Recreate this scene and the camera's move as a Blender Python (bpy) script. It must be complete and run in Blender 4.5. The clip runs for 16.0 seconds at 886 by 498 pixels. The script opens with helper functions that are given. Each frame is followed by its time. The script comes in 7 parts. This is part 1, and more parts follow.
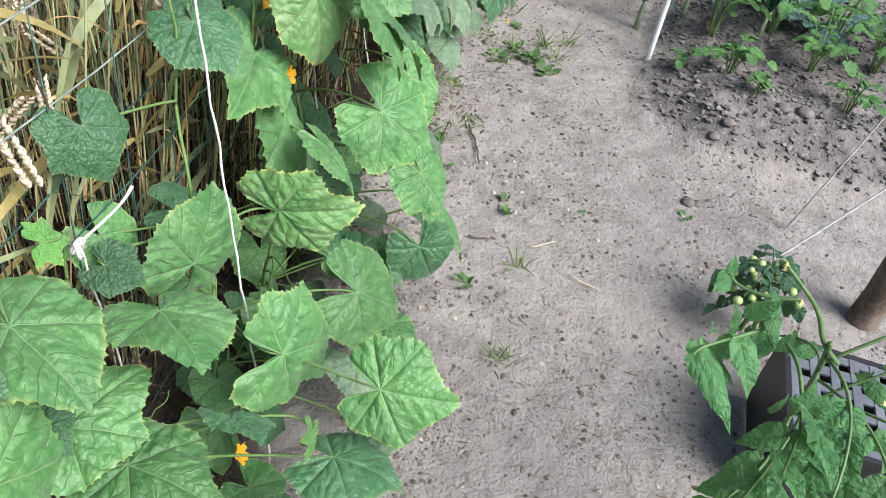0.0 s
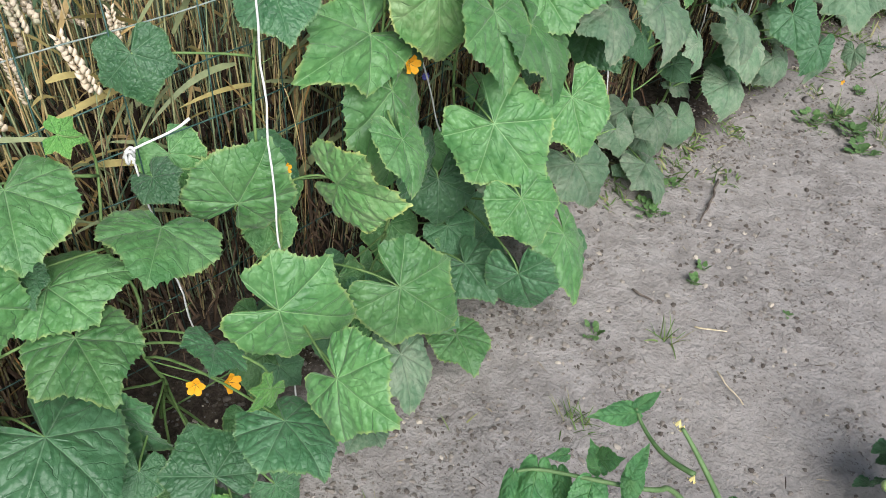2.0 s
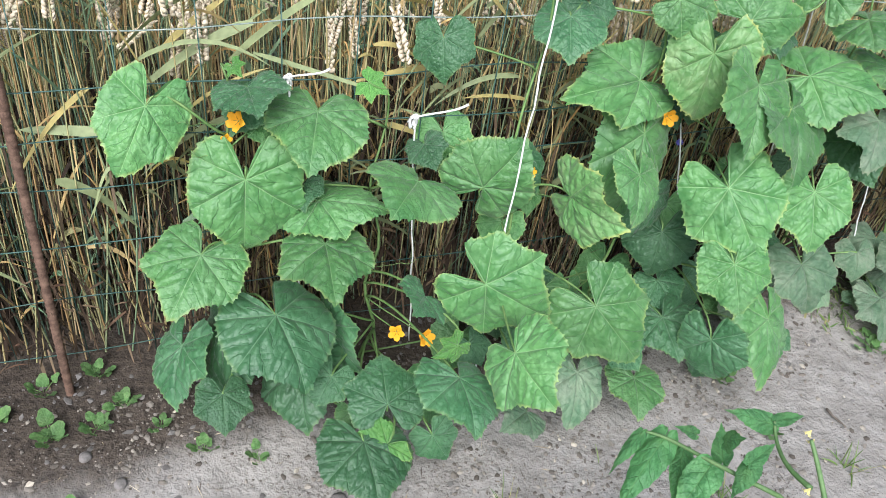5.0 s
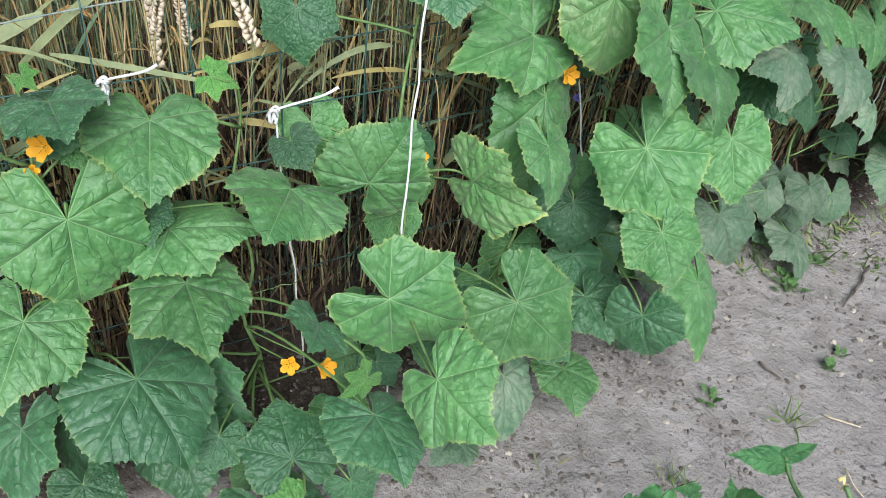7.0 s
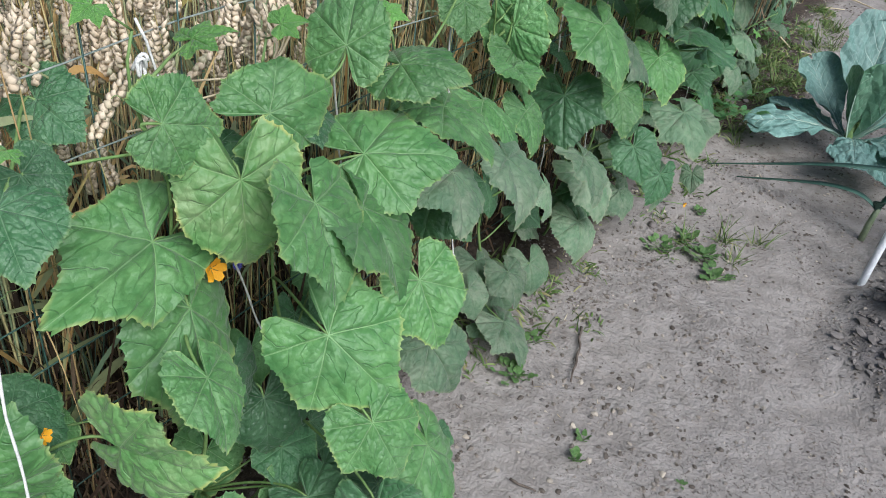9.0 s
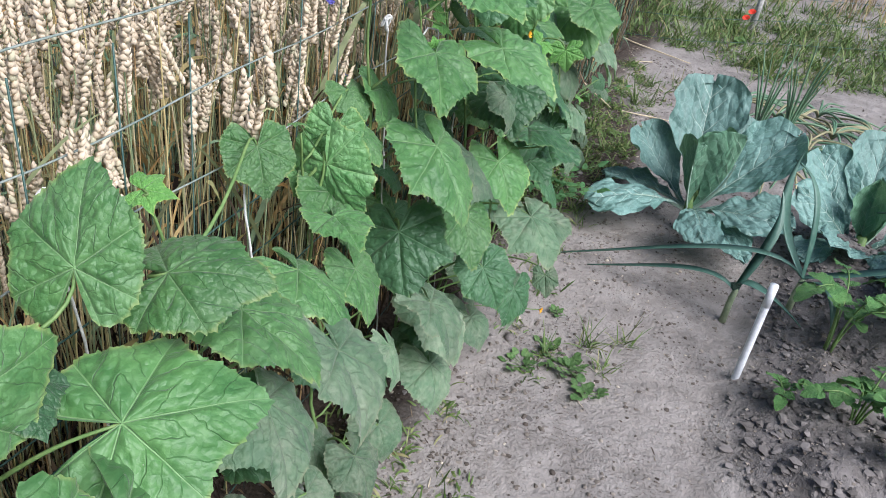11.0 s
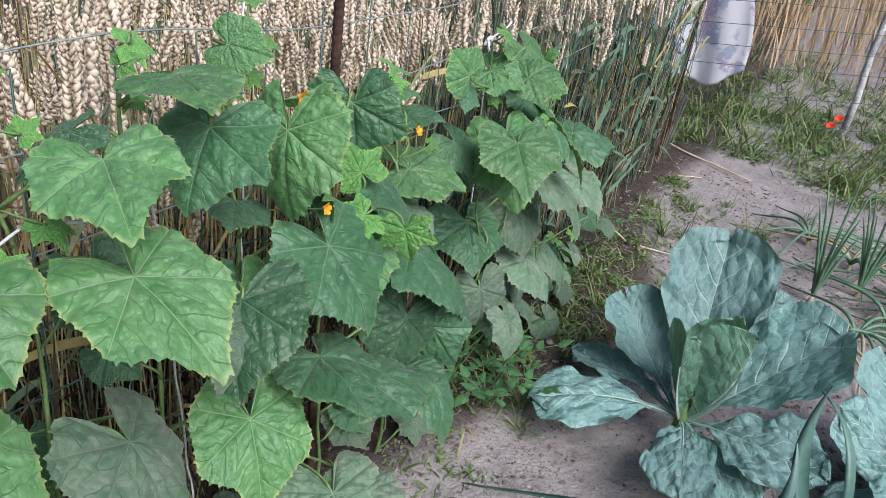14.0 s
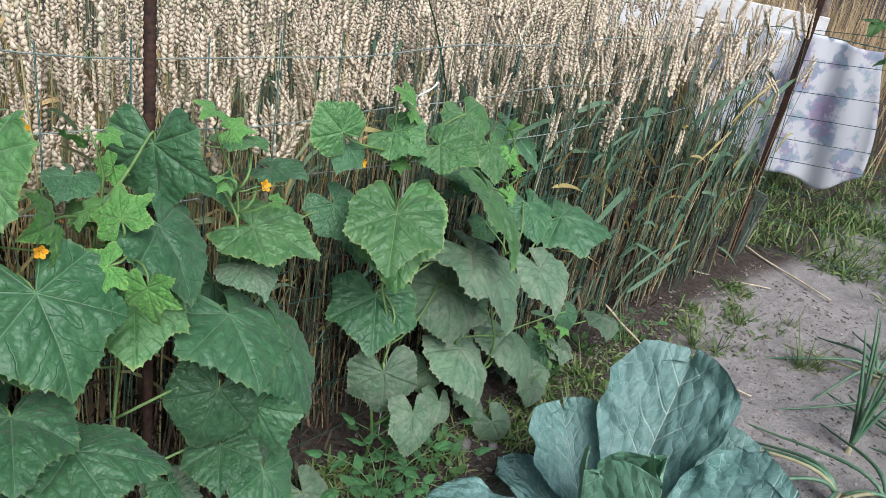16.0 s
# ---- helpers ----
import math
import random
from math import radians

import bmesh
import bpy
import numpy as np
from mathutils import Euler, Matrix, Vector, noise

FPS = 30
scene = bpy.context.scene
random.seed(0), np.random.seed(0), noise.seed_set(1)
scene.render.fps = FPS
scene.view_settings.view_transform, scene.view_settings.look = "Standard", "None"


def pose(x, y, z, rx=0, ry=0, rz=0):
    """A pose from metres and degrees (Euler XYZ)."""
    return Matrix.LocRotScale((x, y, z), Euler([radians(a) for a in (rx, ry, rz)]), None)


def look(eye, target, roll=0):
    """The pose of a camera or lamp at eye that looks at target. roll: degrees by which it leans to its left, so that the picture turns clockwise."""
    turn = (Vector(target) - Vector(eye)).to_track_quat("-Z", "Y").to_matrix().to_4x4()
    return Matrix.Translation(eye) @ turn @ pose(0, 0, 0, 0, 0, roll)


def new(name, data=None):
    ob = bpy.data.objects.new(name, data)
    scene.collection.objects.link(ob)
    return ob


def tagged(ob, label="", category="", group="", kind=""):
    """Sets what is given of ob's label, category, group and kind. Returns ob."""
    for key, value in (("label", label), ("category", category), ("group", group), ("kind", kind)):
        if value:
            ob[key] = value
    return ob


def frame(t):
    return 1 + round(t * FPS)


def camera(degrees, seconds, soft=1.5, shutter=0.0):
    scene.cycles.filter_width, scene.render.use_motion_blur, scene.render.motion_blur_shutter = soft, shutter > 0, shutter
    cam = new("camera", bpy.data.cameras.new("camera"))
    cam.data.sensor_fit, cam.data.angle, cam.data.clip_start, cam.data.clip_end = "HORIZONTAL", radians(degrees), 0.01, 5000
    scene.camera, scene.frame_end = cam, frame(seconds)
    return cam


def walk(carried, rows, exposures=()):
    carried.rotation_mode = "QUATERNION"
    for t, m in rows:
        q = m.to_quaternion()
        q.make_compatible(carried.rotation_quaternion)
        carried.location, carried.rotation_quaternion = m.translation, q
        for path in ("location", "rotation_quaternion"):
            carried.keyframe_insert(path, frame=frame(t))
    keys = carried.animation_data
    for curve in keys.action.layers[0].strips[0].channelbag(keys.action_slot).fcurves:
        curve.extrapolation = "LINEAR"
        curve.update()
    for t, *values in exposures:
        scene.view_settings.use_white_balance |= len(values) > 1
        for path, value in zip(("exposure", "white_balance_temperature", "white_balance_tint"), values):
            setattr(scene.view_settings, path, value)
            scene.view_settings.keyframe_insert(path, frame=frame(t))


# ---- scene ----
cam = camera(57.3, 16.0, 0.6)
EXPOSURES = [(0, 1.05, 5820, 10), (0.7, 0.83, 5820, 10), (2, 0.67, 5820, 9), (3.5, 1.05, 5620, 7), (4, 1.09, 5620, 7), (6.5, 0.67, 5570, 8), (8, 0.69, 5570, 8), (9, 0.47, 5620, 9), (10, 0.65, 5620, 11), (12.5, 0.73, 5620, 16), (14, 0.59, 5570, 18), (14.5, 0.67, 5570, 18), (16, 0.45, 5570, 11)]
PATH = [
    (0, (0.579, 0.317, 1.378), (0.428, 1.821, 0.067), 11.0),
    (0.5, (0.601, 0.491, 1.41), (0.457, 1.982, 0.084), 12.1),
    (1, (0.636, 0.653, 1.407), (0.382, 2.114, 0.065), 12.4),
    (1.5, (0.859, 0.727, 1.409), (0.196, 2.02, 0.035), 8.7),
    (2, (1.074, 0.67, 1.428), (0.094, 1.697, 0.018), 5.4),
    (2.3, (1.116, 0.645, 1.407), (0.069, 1.565, -0.027), 5.5),
    (2.5, (1.14, 0.637, 1.39), (0.046, 1.468, -0.064), 5.3),
    (2.9, (1.204, 0.605, 1.357), (0.047, 1.31, -0.114), 5.6),
    (3, (1.218, 0.587, 1.357), (0.055, 1.266, -0.121), 6.0),
    (3.5, (1.296, 0.553, 1.357), (0.065, 1.127, -0.112), 6.7),
    (4, (1.292, 0.546, 1.395), (-0.014, 1.089, -0.019), 7.3),
    (4.2, (1.299, 0.553, 1.407), (-0.068, 1.084, 0.047), 6.9),
    (6.3, (1.184, 0.579, 1.364), (-0.166, 1.357, 0.11), 8.3),
    (6.5, (1.148, 0.597, 1.341), (-0.157, 1.405, 0.059), 8.4),
    (7, (1.056, 0.643, 1.309), (-0.152, 1.524, -0.019), 8.6),
    (7.5, (0.983, 0.717, 1.297), (-0.144, 1.701, -0.03), 8.3),
    (7.6, (0.966, 0.736, 1.303), (-0.149, 1.737, -0.021), 8.4),
    (8, (0.941, 0.797, 1.328), (-0.128, 1.912, 0.057), 8.0),
    (8.2, (0.931, 0.825, 1.336), (-0.099, 2.01, 0.096), 7.8),
    (8.5, (0.912, 0.87, 1.366), (-0.048, 2.132, 0.146), 8.0),
    (9, (0.839, 0.938, 1.361), (0.029, 2.328, 0.173), 8.4),
    (9.5, (0.752, 1.004, 1.373), (0.081, 2.493, 0.219), 8.9),
    (10, (0.676, 1.063, 1.361), (0.113, 2.622, 0.242), 9.6),
    (10.2, (0.648, 1.101, 1.36), (0.119, 2.685, 0.259), 9.8),
    (12.3, (0.613, 1.784, 1.304), (0.127, 3.435, 0.285), 9.2),
    (12.5, (0.613, 1.846, 1.302), (0.095, 3.484, 0.279), 9.0),
    (13, (0.629, 1.992, 1.303), (0.0, 3.593, 0.282), 8.9),
    (13.5, (0.725, 2.178, 1.309), (-0.007, 3.759, 0.328), 8.3),
    (14, (0.802, 2.316, 1.321), (0.023, 3.897, 0.376), 8.3),
    (14.5, (0.886, 2.521, 1.325), (0.021, 4.074, 0.407), 9.0),
    (14.6, (0.898, 2.554, 1.327), (0.005, 4.095, 0.417), 9.1),
    (15, (0.94, 2.65, 1.338), (-0.073, 4.123, 0.442), 9.1),
    (15.5, (1.052, 2.74, 1.319), (-0.08, 4.139, 0.446), 9.7),
    (16, (1.144, 2.801, 1.325), (-0.006, 4.199, 0.476), 10.2),
]
walk(cam, [(t, look(eye, target, roll)) for t, eye, target, roll in PATH], EXPOSURES)

# world and light
SUN_AZ, SUN_EL = 116.0, 46.0
w = bpy.data.worlds.new("evening_sky")
scene.world = w
w.use_nodes = True
sky = w.node_tree.nodes.new("ShaderNodeTexSky")
sky.sky_type, sky.sun_disc = 'NISHITA', False
sky.dust_density, sky.ozone_density = 4.0, 0.6
sky.sun_elevation, sky.sun_rotation = radians(SUN_EL), radians(SUN_AZ)
w.node_tree.links.new(sky.outputs[0], w.node_tree.nodes["Background"].inputs[0])
w.node_tree.nodes["Background"].inputs[1].default_value = 0.066
lamp = bpy.data.lights.new("sun", 'SUN')
lamp.energy, lamp.angle, lamp.color = 3.4, radians(44), (1.0, 0.93, 0.83)
sun = new("sun", lamp)
sun_to = Vector((math.sin(radians(SUN_AZ)) * math.cos(radians(SUN_EL)), math.cos(radians(SUN_AZ)) * math.cos(radians(SUN_EL)), math.sin(radians(SUN_EL))))
sun.matrix_world = look(sun_to * 50, (0, 0, 0))


# materials
class Graph:
    """A node material under construction."""

    def __init__(self, name):
        self.m = bpy.data.materials.new(name)
        self.m.use_nodes = True
        self.t = self.m.node_tree
        self.b = self.t.nodes["Principled BSDF"]
        self.out = self.t.nodes["Material Output"]

    def put(self, socket, v):
        if isinstance(v, bpy.types.NodeSocket):
            self.t.links.new(v, socket)
        elif isinstance(v, tuple) and len(v) == 3 and socket.type == 'RGBA':
            socket.default_value = (*v, 1)
        else:
            socket.default_value = v

    def math(self, op, a, b=0.0, c=0.0, clamp=False):
        n = self.t.nodes.new("ShaderNodeMath")
        n.operation, n.use_clamp = op, clamp
        for i, v in enumerate((a, b, c)):
            self.put(n.inputs[i], v)
        return n.outputs[0]

    def mix(self, f, a, b, kind='MIX'):
        n = self.t.nodes.new("ShaderNodeMix")
        n.data_type, n.blend_type = 'RGBA', kind
        self.put(n.inputs[0], f), self.put(n.inputs[6], a), self.put(n.inputs[7], b)
        return n.outputs[2]

    def step(self, v, lo, hi, a=0.0, b=1.0):
        n = self.t.nodes.new("ShaderNodeMapRange")
        n.interpolation_type = 'SMOOTHSTEP'
        for i, x in enumerate((v, lo, hi, a, b)):
            self.put(n.inputs[i], x)
        return n.outputs[0]

    def coord(self, which="Object"):
        return self.t.nodes.new("ShaderNodeTexCoord").outputs[which]

    def vec(self, op, a, b):
        n = self.t.nodes.new("ShaderNodeVectorMath")
        n.operation = op
        self.put(n.inputs[0], a), self.put(n.inputs[1], b)
        return n.outputs[0]

    def noise(self, at, scale, detail=3.0, rough=0.55):
        n = self.t.nodes.new("ShaderNodeTexNoise")
        self.put(n.inputs["Vector"], at)
        n.inputs["Scale"].default_value, n.inputs["Detail"].default_value, n.inputs["Roughness"].default_value = scale, detail, rough
        return n.outputs[0]

    def tint(self, at, scale):
        n = self.t.nodes.new("ShaderNodeTexNoise")
        self.put(n.inputs["Vector"], at)
        n.inputs["Scale"].default_value = scale
        return n.outputs[1]

    def voronoi(self, at, scale, what="Distance", feature='F1'):
        n = self.t.nodes.new("ShaderNodeTexVoronoi")
        n.feature = feature
        self.put(n.inputs["Vector"], at)
        n.inputs["Scale"].default_value = scale
        return n.outputs[what]

    def uv(self, layer):
        n = self.t.nodes.new("ShaderNodeUVMap")
        n.uv_map = layer
        s = self.t.nodes.new("ShaderNodeSeparateXYZ")
        self.t.links.new(n.outputs[0], s.inputs[0])
        return s.outputs[0], s.outputs[1]

    def attr(self, layer):
        n = self.t.nodes.new("ShaderNodeAttribute")
        n.attribute_name = layer
        return n.outputs["Fac"]

    def chance(self):
        return self.t.nodes.new("ShaderNodeObjectInfo").outputs["Random"]

    def island(self):
        return self.t.nodes.new("ShaderNodeNewGeometry").outputs["Random Per Island"]

    def ramp(self, f, stops):
        n = self.t.nodes.new("ShaderNodeValToRGB")
        r = n.color_ramp
        while len(r.elements) < len(stops):
            r.elements.new(0.5)
        for e, (p, c) in zip(r.elements, stops):
            e.position, e.color = p, (*c, 1)
        self.put(n.inputs[0], f)
        return n.outputs[0]

    def shade(self, col, k):
        n = self.t.nodes.new("ShaderNodeHueSaturation")
        self.put(n.inputs["Value"], k), self.put(n.inputs["Color"], col)
        return n.outputs[0]

    def bump(self, h, strength, dist):
        n = self.t.nodes.new("ShaderNodeBump")
        n.inputs["Strength"].default_value, n.inputs["Distance"].default_value = strength, dist
        self.put(n.inputs["Height"], h)
        self.t.links.new(n.outputs[0], self.b.inputs["Normal"])

    def done(self, col, rough=0.6, spec=0.5, metal=0.0, thin=0.0, thin_col=None):
        self.put(self.b.inputs["Base Color"], col)
        self.put(self.b.inputs["Roughness"], rough)
        self.put(self.b.inputs["Metallic"], metal)
        self.put(self.b.inputs["Specular IOR Level"], spec)
        if thin:
            tr = self.t.nodes.new("ShaderNodeBsdfTranslucent")
            self.put(tr.inputs[0], thin_col if thin_col is not None else col)
            mx = self.t.nodes.new("ShaderNodeMixShader")
            mx.inputs[0].default_value = thin
            self.t.links.new(self.b.outputs[0], mx.inputs[1])
            self.t.links.new(tr.outputs[0], mx.inputs[2])
            self.t.links.new(mx.outputs[0], self.out.inputs[0])
        return self.m


def plain(name, a, b, scale=30.0, rough=0.6, spec=0.4, bump=0.3, dist=0.002, metal=0.0, thin=0.0):
    """Two tones of one stuff mixed by noise at two scales, with fine relief."""
    g = Graph(name)
    at = g.coord()
    n1, n2 = g.noise(at, scale), g.noise(at, scale * 6)
    f = g.math('ADD', g.math('MULTIPLY', n1, 0.65), g.math('MULTIPLY', n2, 0.35))
    col = g.shade(g.mix(g.step(f, 0.35, 0.65), a, b), g.math('MULTIPLY_ADD', g.chance(), 0.25, 0.87))
    g.bump(n2, bump, dist)
    return g.done(col, rough, spec, metal, thin)


def leaf_material(name, dark, light, vein, rim, rim_amount, dust, dust_amount, rough=0.5, lines=5.0, pucker=0.5, slant=4.5, thin=0.15, mesh_tone=None, netting=1.0):
    g = Graph(name)
    u, v = g.uv("vein")
    r, _ = g.uv("rim")
    shift = g.t.nodes.new("ShaderNodeCombineXYZ")
    rnd = g.chance()
    for i in range(3):
        g.put(shift.inputs[i], g.math('MULTIPLY', rnd, 37.0 + 11 * i))
    at = g.vec('ADD', g.coord(), shift.outputs[0])
    broad, fine = g.noise(at, 2.6, 4.0), g.noise(at, 26.0, 3.0)
    # main veins taper to the rim, side veins run off them at a slant
    # half-dark tone for the vein grooves: their shade put into the colour
    crease_shade = tuple(0.5 * c for c in dark)
    wid = g.math('MULTIPLY_ADD', u, -0.009, 0.015)
    main = g.math('SUBTRACT', 1.0, g.step(g.math('DIVIDE', v, wid), 0.35, 1.0))
    wav = g.math('MULTIPLY', g.math('SUBTRACT', g.noise(at, 3.5, 1.0), 0.5), 0.55 if mesh_tone else 0.9)
    s = g.math('ADD', g.math('SUBTRACT', g.math('MULTIPLY', u, lines), g.math('MULTIPLY', v, slant)), wav)
    fr = g.math('ABSOLUTE', g.math('SUBTRACT', g.math('FRACT', s), 0.5))
    side = g.math('MULTIPLY', g.math('MULTIPLY', g.step(fr, 0.43 if mesh_tone else 0.45, 0.5), 0.5), g.step(v, 0.30, 0.05))
    bent = g.vec('ADD', at, g.vec('MULTIPLY', g.tint(at, 5.0), (0.10, 0.10, 0.10)))
    cell = g.voronoi(bent, 11.0)
    dome = g.math('SUBTRACT', 1.0, g.math('POWER', g.math('MULTIPLY', fr, 2.0), 2.0))
    net = g.math('SUBTRACT', 1.0, g.step(g.voronoi(bent, 13.0, "Distance", 'DISTANCE_TO_EDGE'), 0.0, 0.042))
    veins = g.math('MAXIMUM', main, side)
    col = g.mix(g.step(g.math('MULTIPLY_ADD', fine, 0.35, g.math('MULTIPLY', broad, 0.65)), 0.36, 0.64), dark, light)
    some = g.step(rnd, 0.0, 1.0, 0.08 * netting, 0.36 * netting)
    if mesh_tone:
        col = g.mix(g.math('MULTIPLY', net, 0.5), col, mesh_tone)
        col = g.mix(g.math('MULTIPLY', side, 1.5, ), col, vein)
    else:
        col = g.mix(g.math('MULTIPLY', net, some), col, crease_shade)
        col = g.mix(side, col, crease_shade)
    col = g.mix(g.math('MULTIPLY', main, 0.7 if mesh_tone else 0.24), col, vein)
    edge = g.math('MULTIPLY', g.step(r, 0.92, 1.0), g.step(broad, 0.44, 0.66))
    col = g.mix(g.math('MULTIPLY', edge, rim_amount), col, rim)
    spot = g.math('MULTIPLY', g.step(g.noise(at, 1.9, 5.0, 0.6), 0.44, 0.70), dust_amount)
    col = g.mix(spot, col, dust)
    speck = g.math('SUBTRACT', 1.0, g.step(g.voronoi(at, 3.0), 0.010, 0.022))
    col = g.mix(g.math('MULTIPLY', speck, 0.55), col, (0.42, 0.45, 0.33))
    col = g.shade(col, g.math('MULTIPLY_ADD', rnd, 0.42, 0.80))
    h = g.math('ADD', g.math('MULTIPLY', dome, 0.14), g.math('MULTIPLY', g.math('SUBTRACT', 1.0, cell), 1.3 if mesh_tone else 0.42))
    h = g.math('ADD', h, g.math('MULTIPLY', fine, 0.10))
    h = g.math('ADD', h, g.math('MULTIPLY', g.math('SUBTRACT', 1.0, g.voronoi(bent, 30.0)), 0.14))
    h = g.math('SUBTRACT', h, g.math('MULTIPLY', veins, 0.45))
    h = g.math('SUBTRACT', h, g.math('MULTIPLY', net, 0.10 * netting))
    g.bump(h, pucker, 0.007)
    if not mesh_tone:
        g.b.inputs["Sheen Weight"].default_value, g.b.inputs["Sheen Roughness"].default_value = 0.04, 0.4
    return g.done(col, g.math('MULTIPLY_ADD', fine, 0.25, rough - 0.12), 0.4 if mesh_tone else 0.48, 0.0, thin, g.shade(g.mix(0.35, col, (0.22, 0.38, 0.04)), 1.25))


def vine_material(name, dark, light, vein, rim, rim_amount, dust, dust_amount, rough=0.5):
    """A hairy, puckered cucumber leaf: fine pale ribs, sunken side veins, blistered panels between them."""
    g = Graph(name)
    u, v = g.uv("vein")
    r, _ = g.uv("rim")
    shift = g.t.nodes.new("ShaderNodeCombineXYZ")
    rnd = g.chance()
    for i in range(3):
        g.put(shift.inputs[i], g.math('MULTIPLY', rnd, 37.0 + 11 * i))
    at = g.vec('ADD', g.coord(), shift.outputs[0])
    broad, mid, fine = g.noise(at, 2.2, 3.0), g.noise(at, 9.0, 3.0), g.noise(at, 70.0, 2.0)
    wid = g.math('MULTIPLY_ADD', u, -0.006, 0.0115)
    main = g.math('SUBTRACT', 1.0, g.step(g.math('DIVIDE', v, wid), 0.4, 1.0))
    wav = g.math('MULTIPLY', g.math('SUBTRACT', g.noise(at, 4.0, 2.0), 0.5), 1.3)
    s = g.math('ADD', g.math('SUBTRACT', g.math('MULTIPLY', u, 5.0), g.math('MULTIPLY', v, 4.5)), wav)
    fr = g.math('ABSOLUTE', g.math('SUBTRACT', g.math('FRACT', s), 0.5))
    side = g.math('MULTIPLY', g.step(fr, 0.44, 0.5), g.step(v, 0.004, 0.03))
    bent = g.vec('ADD', at, g.vec('MULTIPLY', g.tint(at, 6.0), (0.09, 0.09, 0.09)))
    cell = g.voronoi(bent, 15.0)
    seam = g.math('SUBTRACT', 1.0, g.step(g.voronoi(bent, 15.0, "Distance", 'DISTANCE_TO_EDGE'), 0.0, 0.10))
    col = g.mix(g.step(g.math('MULTIPLY_ADD', mid, 0.45, g.math('MULTIPLY', broad, 0.55)), 0.26, 0.74), dark, light)
    # groove shade painted as a darker tone along seams and side veins
    col = g.mix(g.math('MULTIPLY', seam, 0.14), col, dark)
    col = g.mix(g.math('MULTIPLY', side, 0.30), col, tuple(0.8 * c for c in dark))
    col = g.mix(g.math('MULTIPLY', main, 0.55), col, vein)
    edge = g.math('MULTIPLY', g.step(r, 0.93, 1.0), g.step(broad, 0.38, 0.60))
    col = g.mix(g.math('MULTIPLY', edge, rim_amount), col, rim)
    # pale patches: dust on the leaf plus a soft sheen painted as colour
    dust_sheen = g.math('MULTIPLY', g.step(g.math('MULTIPLY_ADD', mid, 0.3, g.math('MULTIPLY', g.noise(at, 1.7, 4.0, 0.6), 0.7)), 0.40, 0.72), dust_amount)
    col = g.mix(dust_sheen, col, dust)
    speck = g.math('SUBTRACT', 1.0, g.step(g.voronoi(at, 2.2), 0.008, 0.016))
    col = g.mix(g.math('MULTIPLY', speck, 0.5), col, (0.50, 0.52, 0.40))
    col = g.shade(col, g.math('MULTIPLY_ADD', rnd, 0.52, 0.74))
    h = g.math('MULTIPLY', g.math('SUBTRACT', 1.0, g.math('POWER', cell, 1.5)), 0.50)
    h = g.math('SUBTRACT', h, g.math('MULTIPLY', side, 0.40))
    h = g.math('SUBTRACT', h, g.math('MULTIPLY', main, 0.45))
    h = g.math('ADD', h, g.math('MULTIPLY', mid, 0.5))
    h = g.math('ADD', h, g.math('MULTIPLY', fine, 0.10))
    g.bump(h, 0.60, 0.006)
    g.b.inputs["Sheen Weight"].default_value, g.b.inputs["Sheen Roughness"].default_value = 0.14, 0.4
    return g.done(col, g.math('MULTIPLY_ADD', mid, 0.22, rough - 0.08), 0.42, 0.0, 0.16, g.shade(g.mix(0.4, col, (0.20, 0.36, 0.03)), 1.25))


M_LEAF = {
    "f": vine_material("cucumber_leaf_fresh", (0.050, 0.148, 0.044), (0.118, 0.262, 0.082), (0.24, 0.40, 0.17), (0.40, 0.44, 0.14), 0.5, (0.20, 0.33, 0.17), 0.38, 0.44),
    # deep green, darkened further so low leaves carry their shade in the colour
    "d": vine_material("cucumber_leaf_deep_shaded", (0.029, 0.092, 0.037), (0.062, 0.156, 0.064), (0.15, 0.28, 0.14), (0.22, 0.30, 0.11), 0.4, (0.13, 0.23, 0.14), 0.34, 0.42),
    "t": vine_material("cucumber_leaf_yellowing", (0.100, 0.250, 0.070), (0.170, 0.350, 0.115), (0.28, 0.45, 0.18), (0.50, 0.50, 0.13), 0.8, (0.36, 0.46, 0.24), 0.55, 0.46),
    "p": vine_material("cucumber_leaf_dusty", (0.070, 0.140, 0.076), (0.138, 0.222, 0.126), (0.18, 0.25, 0.15), (0.27, 0.26, 0.16), 0.5, (0.29, 0.31, 0.235), 0.5, 0.60),
    "y": vine_material("cucumber_leaf_young", (0.070, 0.210, 0.040), (0.135, 0.320, 0.068), (0.25, 0.43, 0.13), (0.40, 0.46, 0.11), 0.6, (0.25, 0.40, 0.14), 0.2, 0.5),
}
M_CABBAGE = leaf_material("cabbage_leaf", (0.092, 0.185, 0.162), (0.185, 0.315, 0.285), (0.52, 0.64, 0.57), (0.15, 0.26, 0.22), 0.4, (0.19, 0.31, 0.28), 0.4, 0.5, 7.0, 0.95, 5.0, 0.10, (0.30, 0.45, 0.40))
M_HEART = leaf_material("cabbage_heart_leaf", (0.110, 0.245, 0.150), (0.175, 0.335, 0.215), (0.34, 0.46, 0.34), (0.18, 0.30, 0.18), 0.4, (0.18, 0.29, 0.20), 0.3, 0.45, 7.0, 0.6, 5.0, 0.12, (0.28, 0.42, 0.32))
M_TOMATO = leaf_material("tomato_leaf", (0.050, 0.155, 0.055), (0.095, 0.250, 0.088), (0.16, 0.30, 0.09), (0.18, 0.30, 0.07), 0.3, (0.16, 0.26, 0.08), 0.2, 0.5, 6.0, 0.7, 4.0, 0.34, None, 0.3)
